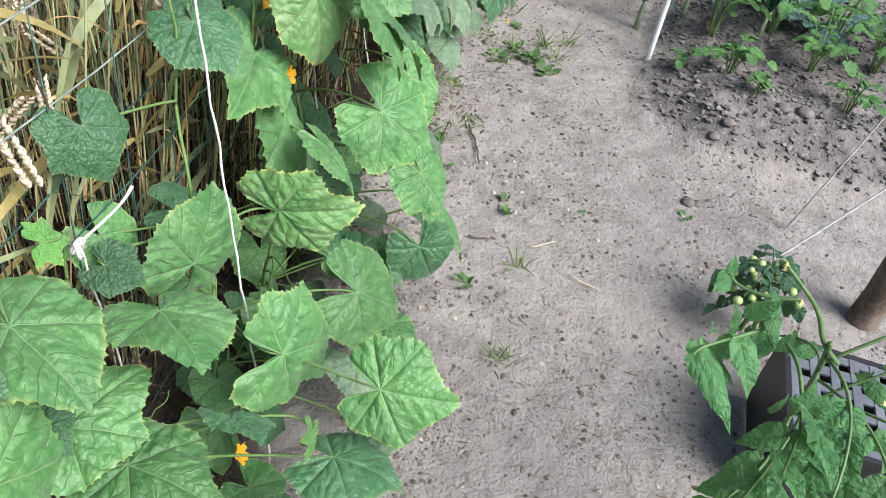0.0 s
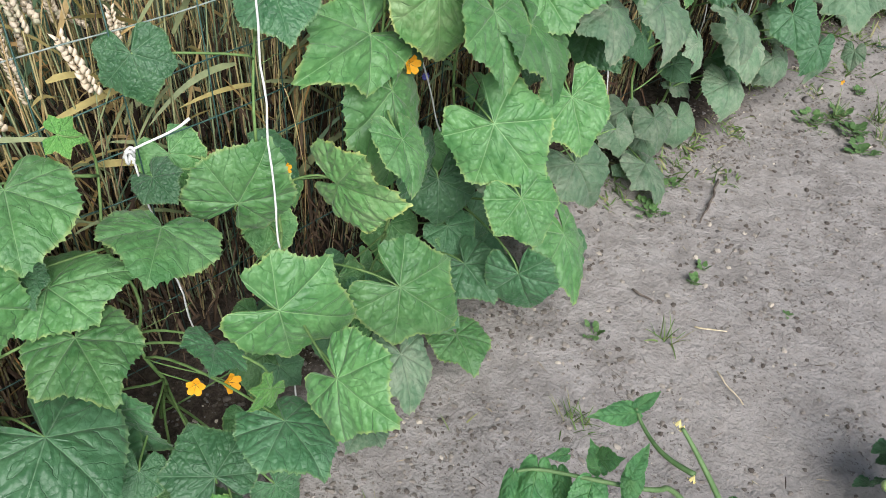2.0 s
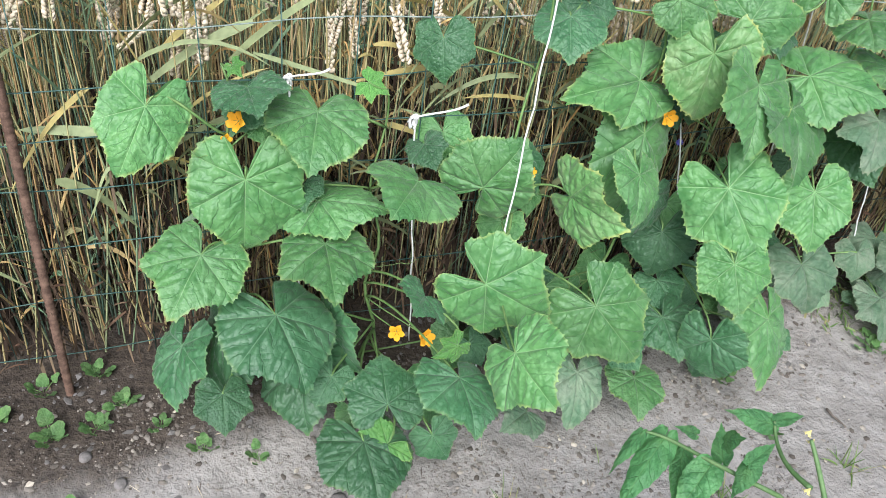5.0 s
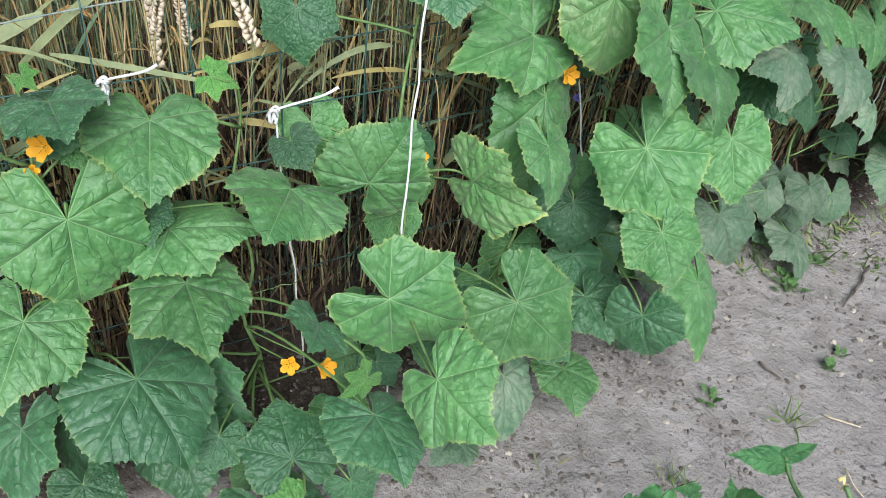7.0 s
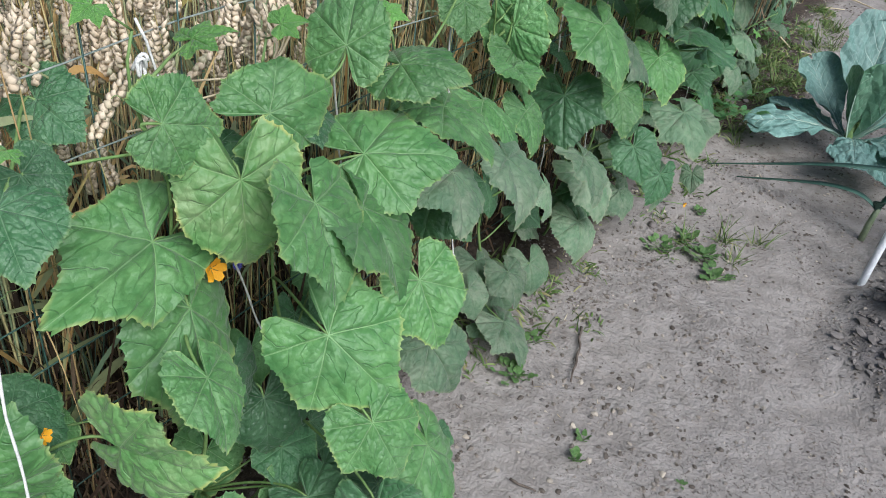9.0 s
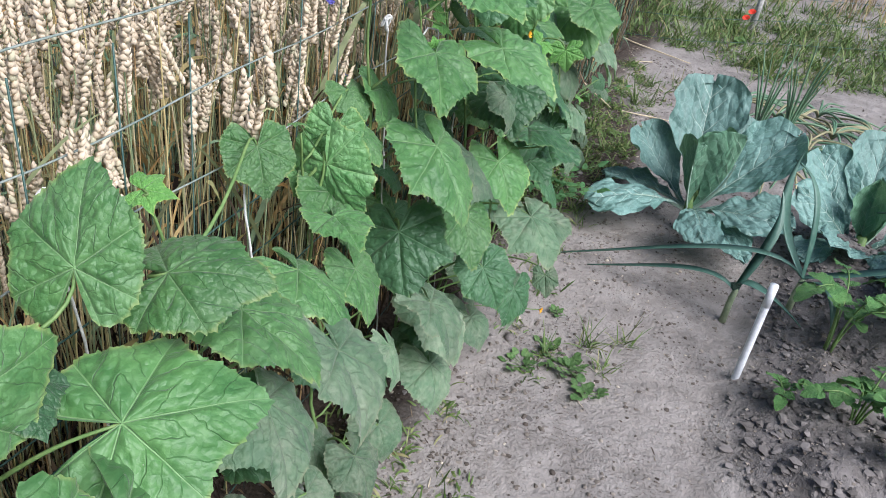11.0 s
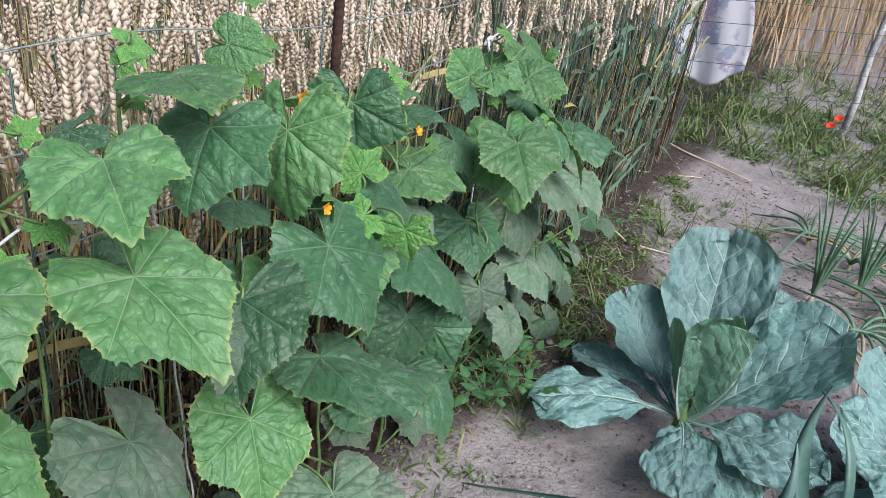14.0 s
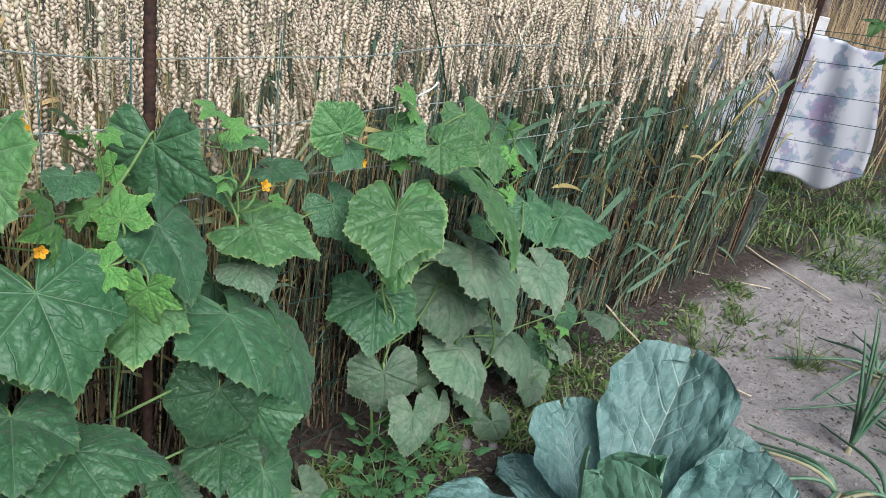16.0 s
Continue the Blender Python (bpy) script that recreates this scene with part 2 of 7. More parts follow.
M_DWARF = leaf_material("dwarf_tomato_leaf", (0.022, 0.075, 0.036), (0.045, 0.125, 0.060), (0.10, 0.2, 0.08), (0.12, 0.2, 0.08), 0.3, (0.10, 0.17, 0.09), 0.2, 0.5, 6.0, 0.7, 4.0, 0.15, None, 0.3)
M_POTATO = leaf_material("potato_leaf", (0.050, 0.150, 0.036), (0.105, 0.240, 0.062), (0.15, 0.28, 0.09), (0.16, 0.26, 0.06), 0.3, (0.16, 0.24, 0.08), 0.2, 0.55, 6.0, 0.7, 4.0)
M_WEED = leaf_material("weed_leaf", (0.050, 0.125, 0.030), (0.110, 0.210, 0.060), (0.18, 0.28, 0.11), (0.20, 0.26, 0.08), 0.4, (0.20, 0.24, 0.12), 0.3, 0.6, 5.0, 0.4, 4.0)
M_TREE = leaf_material("tree_leaf", (0.035, 0.095, 0.022), (0.070, 0.160, 0.036), (0.13, 0.24, 0.07), (0.12, 0.2, 0.05), 0.3, (0.14, 0.2, 0.08), 0.2, 0.45, 8.0, 0.4, 4.0)
M_STEM = plain("green_stem", (0.105, 0.195, 0.055), (0.19, 0.29, 0.10), 25, 0.55, thin=0.1)
M_MIDRIB = plain("cabbage_midrib", (0.26, 0.38, 0.30), (0.40, 0.50, 0.42), 12, 0.5)
M_TSTEM = plain("tomato_stem", (0.075, 0.14, 0.045), (0.13, 0.21, 0.08), 30, 0.6)
M_PETAL = plain("yellow_petal", (0.80, 0.36, 0.010), (0.86, 0.46, 0.02), 60, 0.6, thin=0.25)
M_WITHERED = plain("pale_yellow_petal", (0.62, 0.52, 0.16), (0.74, 0.66, 0.30), 60, 0.7)
M_POPPY = plain("red_petal", (0.70, 0.04, 0.02), (0.80, 0.07, 0.03), 60, 0.6, thin=0.2)
M_BLUE = plain("blue_petal", (0.10, 0.10, 0.45), (0.20, 0.18, 0.62), 80, 0.6)
M_RUST = plain("rusty_steel", (0.095, 0.058, 0.043), (0.200, 0.125, 0.092), 60, 0.85, 0.3, 0.7, 0.001, 0.3)
M_DARKRUST = plain("dark_rusty_iron", (0.035, 0.022, 0.018), (0.085, 0.045, 0.032), 50, 0.85, 0.3, 0.7, 0.001, 0.2)
M_WIRE = plain("green_coated_wire", (0.014, 0.055, 0.045), (0.050, 0.105, 0.088), 40, 0.5, 0.5, 0.2, 0.0005)
M_WIREPALE = plain("weathered_wire", (0.15, 0.20, 0.175), (0.30, 0.33, 0.30), 40, 0.6, 0.4, 0.2, 0.0005)
M_STRING = plain("white_twine", (0.55, 0.55, 0.53), (0.78, 0.78, 0.76), 120, 0.9, 0.2, 0.6, 0.001)
M_PIPE = plain("white_plastic", (0.55, 0.58, 0.62), (0.74, 0.76, 0.79), 18, 0.5, 0.4, 0.2, 0.001)
M_WOOD = plain("weathered_dark_wood", (0.085, 0.066, 0.052), (0.185, 0.148, 0.120), 14, 0.9, 0.2, 0.8, 0.004)
M_LIME = plain("limewashed_bark", (0.28, 0.28, 0.27), (0.62, 0.62, 0.60), 14, 0.9, 0.2, 0.8, 0.003)
M_BARK = plain("grey_brown_bark", (0.085, 0.065, 0.050), (0.18, 0.145, 0.115), 20, 0.9, 0.2, 0.8, 0.003)
M_CRATE = plain("grey_plastic_crate", (0.10, 0.11, 0.13), (0.16, 0.17, 0.195), 12, 0.5, 0.4, 0.1, 0.001)
M_CRATEDARK = plain("black_plastic_crate", (0.018, 0.018, 0.020), (0.035, 0.035, 0.038), 12, 0.45, 0.4, 0.1, 0.001)
M_LEEK = plain("leek_blade", (0.050, 0.125, 0.095), (0.105, 0.195, 0.150), 9, 0.45, 0.5, 0.3, 0.002, thin=0.08)
M_SHAFT = plain("leek_shaft", (0.22, 0.29, 0.17), (0.34, 0.40, 0.26), 20, 0.5)
M_ONION = plain("onion_leaf", (0.065, 0.150, 0.085), (0.150, 0.240, 0.140), 12, 0.5, 0.5, 0.3, 0.001)
M_ONIONDRY = plain("withered_onion_leaf", (0.20, 0.20, 0.11), (0.36, 0.33, 0.20), 12, 0.7, 0.3, 0.3, 0.001)
M_FRUIT = plain("green_fruit", (0.26, 0.38, 0.12), (0.42, 0.50, 0.22), 20, 0.35, 0.5, 0.05, 0.001)
M_GHERKIN = plain("young_cucumber_skin", (0.040, 0.105, 0.025), (0.090, 0.175, 0.050), 60, 0.45, 0.5, 0.4, 0.001)
M_STONE = plain("stone", (0.11, 0.099, 0.094), (0.19, 0.172, 0.164), 40, 0.85, 0.3, 0.5, 0.002)
M_TWIG = plain("dry_twig", (0.07, 0.055, 0.045), (0.14, 0.115, 0.095), 60, 0.9)
M_DRYSTRAW = plain("dry_straw", (0.40, 0.33, 0.21), (0.58, 0.50, 0.36), 40, 0.7)
M_CONCRETE = plain("mossy_concrete", (0.06, 0.075, 0.055), (0.15, 0.16, 0.135), 16, 0.95, 0.2, 0.7, 0.004)
M_BOARD = plain("white_board", (0.60, 0.58, 0.55), (0.80, 0.79, 0.77), 4, 0.7, 0.3, 0.2, 0.003)


def straw_material(name, stops, rough=0.6, thin=0.0):
    g = Graph(name)
    at = g.coord()
    col = g.ramp(g.island(), stops)
    col = g.shade(col, g.math('MULTIPLY_ADD', g.noise(at, 70.0, 2.0), 0.7, 0.65))
    g.bump(g.noise(at, 400.0, 1.0), 0.3, 0.001)
    return g.done(col, rough, 0.35, 0.0, thin)


M_WSTEM = straw_material("wheat_stem", [(0.0, (0.40, 0.33, 0.15)), (0.2, (0.50, 0.41, 0.20)), (0.42, (0.38, 0.36, 0.18)), (0.58, (0.26, 0.31, 0.17)), (0.74, (0.20, 0.28, 0.16)), (0.86, (0.44, 0.27, 0.12)), (1.0, (0.55, 0.48, 0.30))], 0.5)
M_WEAR = straw_material("wheat_ear", [(0.0, (0.50, 0.41, 0.295)), (0.5, (0.64, 0.545, 0.415)), (0.8, (0.55, 0.46, 0.335)), (1.0, (0.44, 0.42, 0.29))], 0.75)
M_WGREEN = straw_material("green_wheat_stem", [(0.0, (0.051, 0.096, 0.069)), (0.3, (0.082, 0.138, 0.100)), (0.55, (0.129, 0.175, 0.129)), (0.72, (0.239, 0.212, 0.110)), (0.85, (0.275, 0.192, 0.100)), (1.0, (0.100, 0.157, 0.110))], 0.45)
M_WLEAF = straw_material("green_wheat_blade", [(0.0, (0.036, 0.086, 0.050)), (0.4, (0.068, 0.135, 0.081)), (0.68, (0.108, 0.180, 0.099)), (0.80, (0.324, 0.198, 0.081)), (0.92, (0.378, 0.324, 0.090)), (1.0, (0.081, 0.153, 0.099))], 0.5, 0.15)
M_WBLADE = straw_material("wheat_blade", [(0.0, (0.50, 0.34, 0.13)), (0.2, (0.56, 0.42, 0.20)), (0.38, (0.44, 0.26, 0.09)), (0.52, (0.33, 0.32, 0.15)), (0.66, (0.13, 0.22, 0.12)), (0.86, (0.20, 0.29, 0.17)), (1.0, (0.50, 0.40, 0.12))], 0.6, 0.15)
M_YELLOW = straw_material("yellowing_wheat_blade", [(0.0, (0.40, 0.27, 0.08)), (0.5, (0.46, 0.36, 0.14)), (0.8, (0.30, 0.30, 0.11)), (1.0, (0.38, 0.22, 0.08))], 0.6, 0.2)
# dead straw, its tone lowered to carry the shade under the wheat
M_LITTER_SHADED = straw_material("straw_litter_shaded", [(0.0, (0.070, 0.044, 0.026)), (0.45, (0.040, 0.026, 0.017)), (0.8, (0.15, 0.105, 0.064)), (1.0, (0.080, 0.043, 0.026))], 0.85)
# near-black browns that paint the shade deep between the wheat stems
M_GAP_SHADE = straw_material("wheat_gap_shade", [(0.0, (0.020, 0.013, 0.009)), (0.5, (0.036, 0.023, 0.015)), (0.85, (0.066, 0.042, 0.026)), (1.0, (0.11, 0.078, 0.048))], 0.9)
M_BITS = straw_material("trodden_bits", [(0.0, (0.06, 0.045, 0.035)), (0.5, (0.13, 0.10, 0.075)), (0.8, (0.34, 0.28, 0.19)), (1.0, (0.50, 0.44, 0.33))], 0.85)
M_GRASS = straw_material("meadow_grass", [(0.0, (0.065, 0.120, 0.030)), (0.45, (0.105, 0.170, 0.042)), (0.82, (0.150, 0.205, 0.060)), (1.0, (0.28, 0.25, 0.12))], 0.55, 0.15)
M_DRYGRASS = straw_material("dry_grass", [(0.0, (0.42, 0.30, 0.16)), (0.5, (0.50, 0.37, 0.22)), (1.0, (0.30, 0.25, 0.12))], 0.65, 0.1)
M_CLOD = straw_material("soil_clod", [(0.0, (0.095, 0.086, 0.080)), (0.5, (0.150, 0.137, 0.130)), (1.0, (0.225, 0.207, 0.198))], 0.95)
M_CRUMB = straw_material("path_crumb", [(0.0, (0.075, 0.062, 0.052)), (0.35, (0.13, 0.112, 0.095)), (0.7, (0.20, 0.175, 0.152)), (0.93, (0.30, 0.265, 0.225)), (1.0, (0.50, 0.44, 0.36))], 0.95)


def ground_material():
    g = Graph("garden_soil")
    at = g.coord()
    soil, damp_shade = g.attr("soil"), g.attr("humus_shade")
    a, b, c, d = g.noise(at, 1.7, 5.0), g.noise(at, 11.0, 5.0, 0.65), g.noise(at, 70.0, 4.0, 0.7), g.noise(at, 320.0, 2.0)
    sand = g.mix(g.step(b, 0.30, 0.68), (0.208, 0.190, 0.176), (0.322, 0.298, 0.280))
    sand = g.mix(g.step(a, 0.40, 0.66, 0.0, 0.55), sand, (0.290, 0.266, 0.246))
    mid = g.noise(at, 28.0, 4.0, 0.7)
    sand = g.mix(g.step(mid, 0.54, 0.70, 0.0, 0.40), sand, (0.165, 0.142, 0.124))
    worn = g.step(g.noise(at, 3.1, 3.0), 0.42, 0.60)
    pits = g.math('MULTIPLY', g.step(c, 0.60, 0.66), worn)
    sand = g.mix(g.math('MULTIPLY', pits, 0.55), sand, (0.155, 0.126, 0.104))
    sand = g.mix(g.step(d, 0.70, 0.80, 0.0, 0.4), sand, (0.46, 0.42, 0.37))
    speck = g.noise(at, 120.0, 2.0, 0.6)
    sand = g.mix(g.math('MULTIPLY', g.step(speck, 0.62, 0.66), g.math('MULTIPLY', worn, 0.8)), sand, (0.110, 0.092, 0.078))
    bed = g.mix(g.step(b, 0.35, 0.65), (0.120, 0.110, 0.104), (0.215, 0.198, 0.190))
    # dark soil, its tone lowered further to carry the shade under the plants
    hum_shade = g.mix(g.step(c, 0.3, 0.7), (0.030, 0.024, 0.020), (0.090, 0.071, 0.057))
    f = g.step(g.math('ADD', soil, g.math('MULTIPLY', g.math('SUBTRACT', b, 0.5), 0.6)), 0.3, 0.7)
    f2 = g.step(g.math('ADD', damp_shade, g.math('MULTIPLY', g.math('SUBTRACT', b, 0.5), 1.0)), 0.2, 0.95)
    col = g.mix(f2, g.mix(f, sand, bed), hum_shade)
    h = g.math('ADD', g.math('MULTIPLY', b, 1.0), g.math('MULTIPLY', mid, 1.0))
    h = g.math('ADD', h, g.math('MULTIPLY', c, 0.42))
    h = g.math('SUBTRACT', h, g.math('MULTIPLY', pits, 0.30))
    h = g.math('ADD', h, g.math('MULTIPLY', d, 0.10))
    g.bump(h, 1.0, 0.012)
    return g.done(col, 0.95, 0.2)


def cloth_material():
    g = Graph("printed_cloth")
    at = g.coord()
    blot = g.noise(at, 8.0, 4.0, 0.6)
    hue = g.noise(at, 16.0, 2.0)
    ink = g.ramp(hue, [(0.32, (0.30, 0.20, 0.46)), (0.45, (0.46, 0.30, 0.50)), (0.55, (0.30, 0.36, 0.56)), (0.68, (0.40, 0.55, 0.58))])
    col = g.mix(g.math('MULTIPLY', g.step(blot, 0.50, 0.60), 0.7), (0.86, 0.86, 0.88), ink)
    g.bump(g.noise(at, 500.0, 1.0), 0.2, 0.001)
    return g.done(col, 0.8, 0.2, 0.0, 0.45)


M_GROUND, M_CLOTH = ground_material(), cloth_material()


# building blocks
def part(name, me, parent, label="", m=None):
    ob = new(name, me)
    ob.parent = parent
    if m is not None:
        ob.matrix_basis = m
    return tagged(ob, label) if label else ob


def thing(name, label, category, at=(0, 0, 0), group="", kind=""):
    ob = new(name)
    ob.empty_display_size = 0.05
    ob.location = at
    return tagged(ob, label, category, group, kind)


def mesh(name, verts, faces, mat, smooth=True):
    me = bpy.data.meshes.new(name)
    me.from_pydata([tuple(v) for v in verts], [], faces)
    me.materials.append(mat)
    if smooth:
        me.shade_smooth()
    return me


def curve4(p, q, r, s, n):
    """Points on a cubic curve through p to s, drawn by q and r."""
    p, q, r, s = Vector(p), Vector(q), Vector(r), Vector(s)
    return [p * (1 - t) ** 3 + q * 3 * t * (1 - t) ** 2 + r * 3 * t * t * (1 - t) + s * t ** 3 for t in (i / n for i in range(n + 1))]


def tube(points, radii, sides=6, cap=True):
    """Vertices and faces of a round rod along points; radii: one number or one a point."""
    pts = [Vector(p) for p in points]
    n = len(pts)
    rad = [radii] * n if isinstance(radii, (int, float)) else radii
    verts, faces = [], []
    side = None
    for i, p in enumerate(pts):
        d = (pts[min(i + 1, n - 1)] - pts[max(i - 1, 0)]).normalized()
        if side is None:
            side = d.cross(Vector((0.31, 0.57, 0.76)))
        side = (side - d * side.dot(d)).normalized()
        up = d.cross(side)
        for k in range(sides):
            a = 2 * math.pi * k / sides
            verts.append(p + (side * math.cos(a) + up * math.sin(a)) * rad[i])
    for i in range(n - 1):
        for k in range(sides):
            a, b = i * sides + k, i * sides + (k + 1) % sides
            faces.append((a, b, b + sides, a + sides))
    if cap:
        faces.append(tuple(range(sides - 1, -1, -1)))
        faces.append(tuple((n - 1) * sides + k for k in range(sides)))
    return verts, faces


def rod(name, points, radii, mat, parent, label="", sides=6):
    return part(name, mesh(name, *tube(points, radii, sides), mat), parent, label)


def frame_of(base, tip, face):
    """The turn that lays a leaf's length along base to tip and its upper side towards face."""
    y = (Vector(tip) - Vector(base)).normalized()
    x = y.cross(Vector(face)).normalized()
    z = x.cross(y)
    return Matrix((x, y, z)).transposed().to_4x4()


def blade(name, seed, ctrl, veins, mat, teeth=0.03, dome=0.14, ruffle=0.05, fold=0.0, groove=0.02, rings=8, bulge=0.022, sub=8, width=1.0, pinnate=False, jitter=0.045):
    """A leaf one unit long from its stalk at the origin to its tip on +y, upper side +z. ctrl: degrees from the tip and reach of the outline."""
    rng = np.random.RandomState(seed)
    deg = np.array([c[0] for c in ctrl], float)
    val = np.array([c[1] for c in ctrl], float)
    half = sorted(veins)
    marks = sorted(set([0.0] + half + [(a + b) / 2 for a, b in zip(half, half[1:])] + [deg[-1]]))
    one = []
    for a, b in zip(marks, marks[1:]):
        k = max(2, int(round((b - a) / 27.0 * sub)))
        one += list(np.linspace(a, b, k, endpoint=False))
    one.append(marks[-1])
    th = np.array([-a for a in one[:0:-1]] + one)
    lv = val * (1 + rng.uniform(-jitter, jitter, len(val)))
    rv = val * (1 + rng.uniform(-jitter, jitter, len(val)))
    lv[0] = rv[0] = 1.0
    reach = np.where(th < 0, np.interp(-th, deg, lv), np.interp(th, deg, rv))
    saw = np.where(np.arange(len(th)) % 2 == 0, 1.0, -1.0) * teeth * (0.6 + 0.8 * rng.rand(len(th)))
    t = np.radians(th)
    p1, p2 = rng.uniform(0, 6.28, 2)
    verts, uv1, uv2 = [(0.0, 0.0, 0.0)], [(0.0, 0.0)], [(0.0, 0.0)]
    for k in range(1, rings + 1):
        f = (k / rings) ** 0.85
        r = reach * f * (1 + (saw if k == rings else 0.0))
        x, y = r * np.sin(t) * width, r * np.cos(t)
        near = np.min(np.abs(np.abs(th)[:, None] - np.array(half)[None, :]), axis=1)
        u, v = r * np.cos(np.radians(near)), r * np.sin(np.radians(near))
        if pinnate:
            u, v = y, np.abs(x)
        q = r * r
        z = -dome * q + dome * np.maximum(y, 0) + fold * np.abs(x)
        z = z + ruffle * f ** 3 * np.sin(3 * t + p1) + ruffle * 0.7 * f ** 4 * np.sin(9 * t + p2)
        z = z - groove * np.exp(-(v / 0.035) ** 2) * (1 - f * 0.6) * f
        z = z + bulge * np.sin(11 * x + p1) * np.sin(13 * y + p2) * np.minimum(1.0, v / 0.08) * (1 - 0.4 * f)
        for i in range(len(th)):
            verts.append((x[i], y[i], z[i])), uv1.append((u[i], v[i])), uv2.append((f, abs(th[i]) / 180))
    n = len(th)
    faces = [(0, 1 + i + 1, 1 + i) for i in range(n - 1)]
    for k in range(rings - 1):
        for i in range(n - 1):
            a = 1 + k * n + i
            faces.append((a, a + 1, a + n + 1, a + n))
    me = mesh(name, verts, faces, mat)
    idx = np.zeros(len(me.loops), dtype=np.int32)
    me.loops.foreach_get("vertex_index", idx)
    for layer, co in (("vein", uv1), ("rim", uv2)):
        me.uv_layers.new(name=layer).data.foreach_set("uv", np.array(co, dtype=np.float32)[idx].ravel())
    return me


def chunk(name, verts, faces, mats, index=None, label="", category="", parent=None, kind="stuff", smooth=False):
    """One large mesh from number arrays: verts n x 3, faces m x 4 (a triangle repeats its last corner)."""
    me = bpy.data.meshes.new(name)
    faces = np.asarray(faces, dtype=np.int64)
    tri = faces[:, 3] == faces[:, 2]
    size = np.where(tri, 3, 4)
    start = np.concatenate(([0], np.cumsum(size)[:-1]))
    loops = faces.ravel()[np.stack([np.ones_like(tri), np.ones_like(tri), np.ones_like(tri), ~tri], 1).ravel()]
    me.vertices.add(len(verts)), me.loops.add(len(loops)), me.polygons.add(len(faces))
    me.vertices.foreach_set("co", np.asarray(verts, dtype=np.float32).ravel())
    me.loops.foreach_set("vertex_index", loops.astype(np.int32))
    me.polygons.foreach_set("loop_start", start.astype(np.int32))
    if index is not None:
        me.polygons.foreach_set("material_index", np.asarray(index, dtype=np.int32))
    me.polygons.foreach_set("use_smooth", np.full(len(faces), smooth))
    for m in mats:
        me.materials.append(m)
    me.update(calc_edges=True)
    me.validate()
    ob = new(name, me)
    ob.parent = parent
    return tagged(ob, label, category, kind=kind)


def turns(yaw, tilt, spin):
    """Arrays of 3 x 3 turns: spin about z, then tilt from the upright towards yaw."""
    cy, sy, ct, st, cs, ss = np.cos(yaw), np.sin(yaw), np.cos(tilt), np.sin(tilt), np.cos(spin), np.sin(spin)
    zero, one = np.zeros_like(yaw), np.ones_like(yaw)
    rz = np.stack([cy, -sy, zero, sy, cy, zero, zero, zero, one], 1).reshape(-1, 3, 3)
    ry = np.stack([ct, zero, st, zero, one, zero, -st, zero, ct], 1).reshape(-1, 3, 3)
    rs = np.stack([cs, -ss, zero, ss, cs, zero, zero, zero, one], 1).reshape(-1, 3, 3)
    return rz @ ry @ rs


def spread(tv, tf, at, rot, scale):
    """Copies of one small shape: its verts and faces at many places."""
    tv, tf = np.asarray(tv, float), np.asarray(tf)
    v = np.einsum('nij,kj->nki', rot, tv) * scale[:, None, None] if scale.ndim == 1 else np.einsum('nij,nkj->nki', rot, tv[None] * scale[:, None, :])
    v = v + at[:, None, :]
    f = tf[None] + (np.arange(len(at)) * len(tv))[:, None, None]
    return v.reshape(-1, 3), f.reshape(-1, 4)


def stack(sets):
    """Joins (verts, faces, material) sets into one."""
    vs, fs, ms, o = [], [], [], 0
    for v, f, m in sets:
        vs.append(v), fs.append(f + o), ms.append(np.full(len(f), m))
        o += len(v)
    return np.concatenate(vs), np.concatenate(fs), np.concatenate(ms)


# ground: one sheet to the horizon, fine along the path
def humps(x, y):
    """Height, bed soil and dark soil at a place of the plan; the dark also paints shade under the vines."""
    e = 2.62 + 0.55 * max(0.0, (1.15 - x)) ** 1.0 + 0.03 * (x - 1.15)
    inside = min(1.0, max(0.0, (y - e) / 0.28)) * min(1.0, max(0.0, (x - 0.86 - 0.08 * max(0.0, y - 3.0)) / 0.22)) * min(1.0, max(0.0, (4.6 - y) / 0.5))
    soil = min(1.0, inside * 1.6)
    # the term at y 1.2 widens the dark to paint shade under the vines
    edge = 0.20 + 0.05 * math.sin(y * 3.1) + (0.06 if y > 2.6 else 0.0) + 0.22 * math.exp(-((y - 4.5) / 0.75) ** 2) + 0.12 * math.exp(-((y - 0.2) / 0.3) ** 2) + 0.14 * math.exp(-((y - 1.2) / 0.5) ** 2) + 0.05 * math.exp(-((y - 0.42) / 0.22) ** 2)
    hum_shade = min(1.0, max(0.0, (edge - x) / 0.16))
    n1 = noise.noise((x * 2.1, y * 2.1, 0.3))
    n2 = noise.noise((x * 9.0, y * 9.0, 1.7))
    n3 = noise.noise((x * 27.0, y * 27.0, 4.1))
    z = 0.012 * n1 + 0.005 * n2 + 0.0025 * n3 - 0.012
    z += inside * (0.10 + 0.03 * n1 + 0.025 * n2 + 0.012 * n3) + hum_shade * 0.02
    if y > 4.7:
        z -= 0.02 * min(1.0, (y - 4.7) / 0.5)
    return z, soil, hum_shade


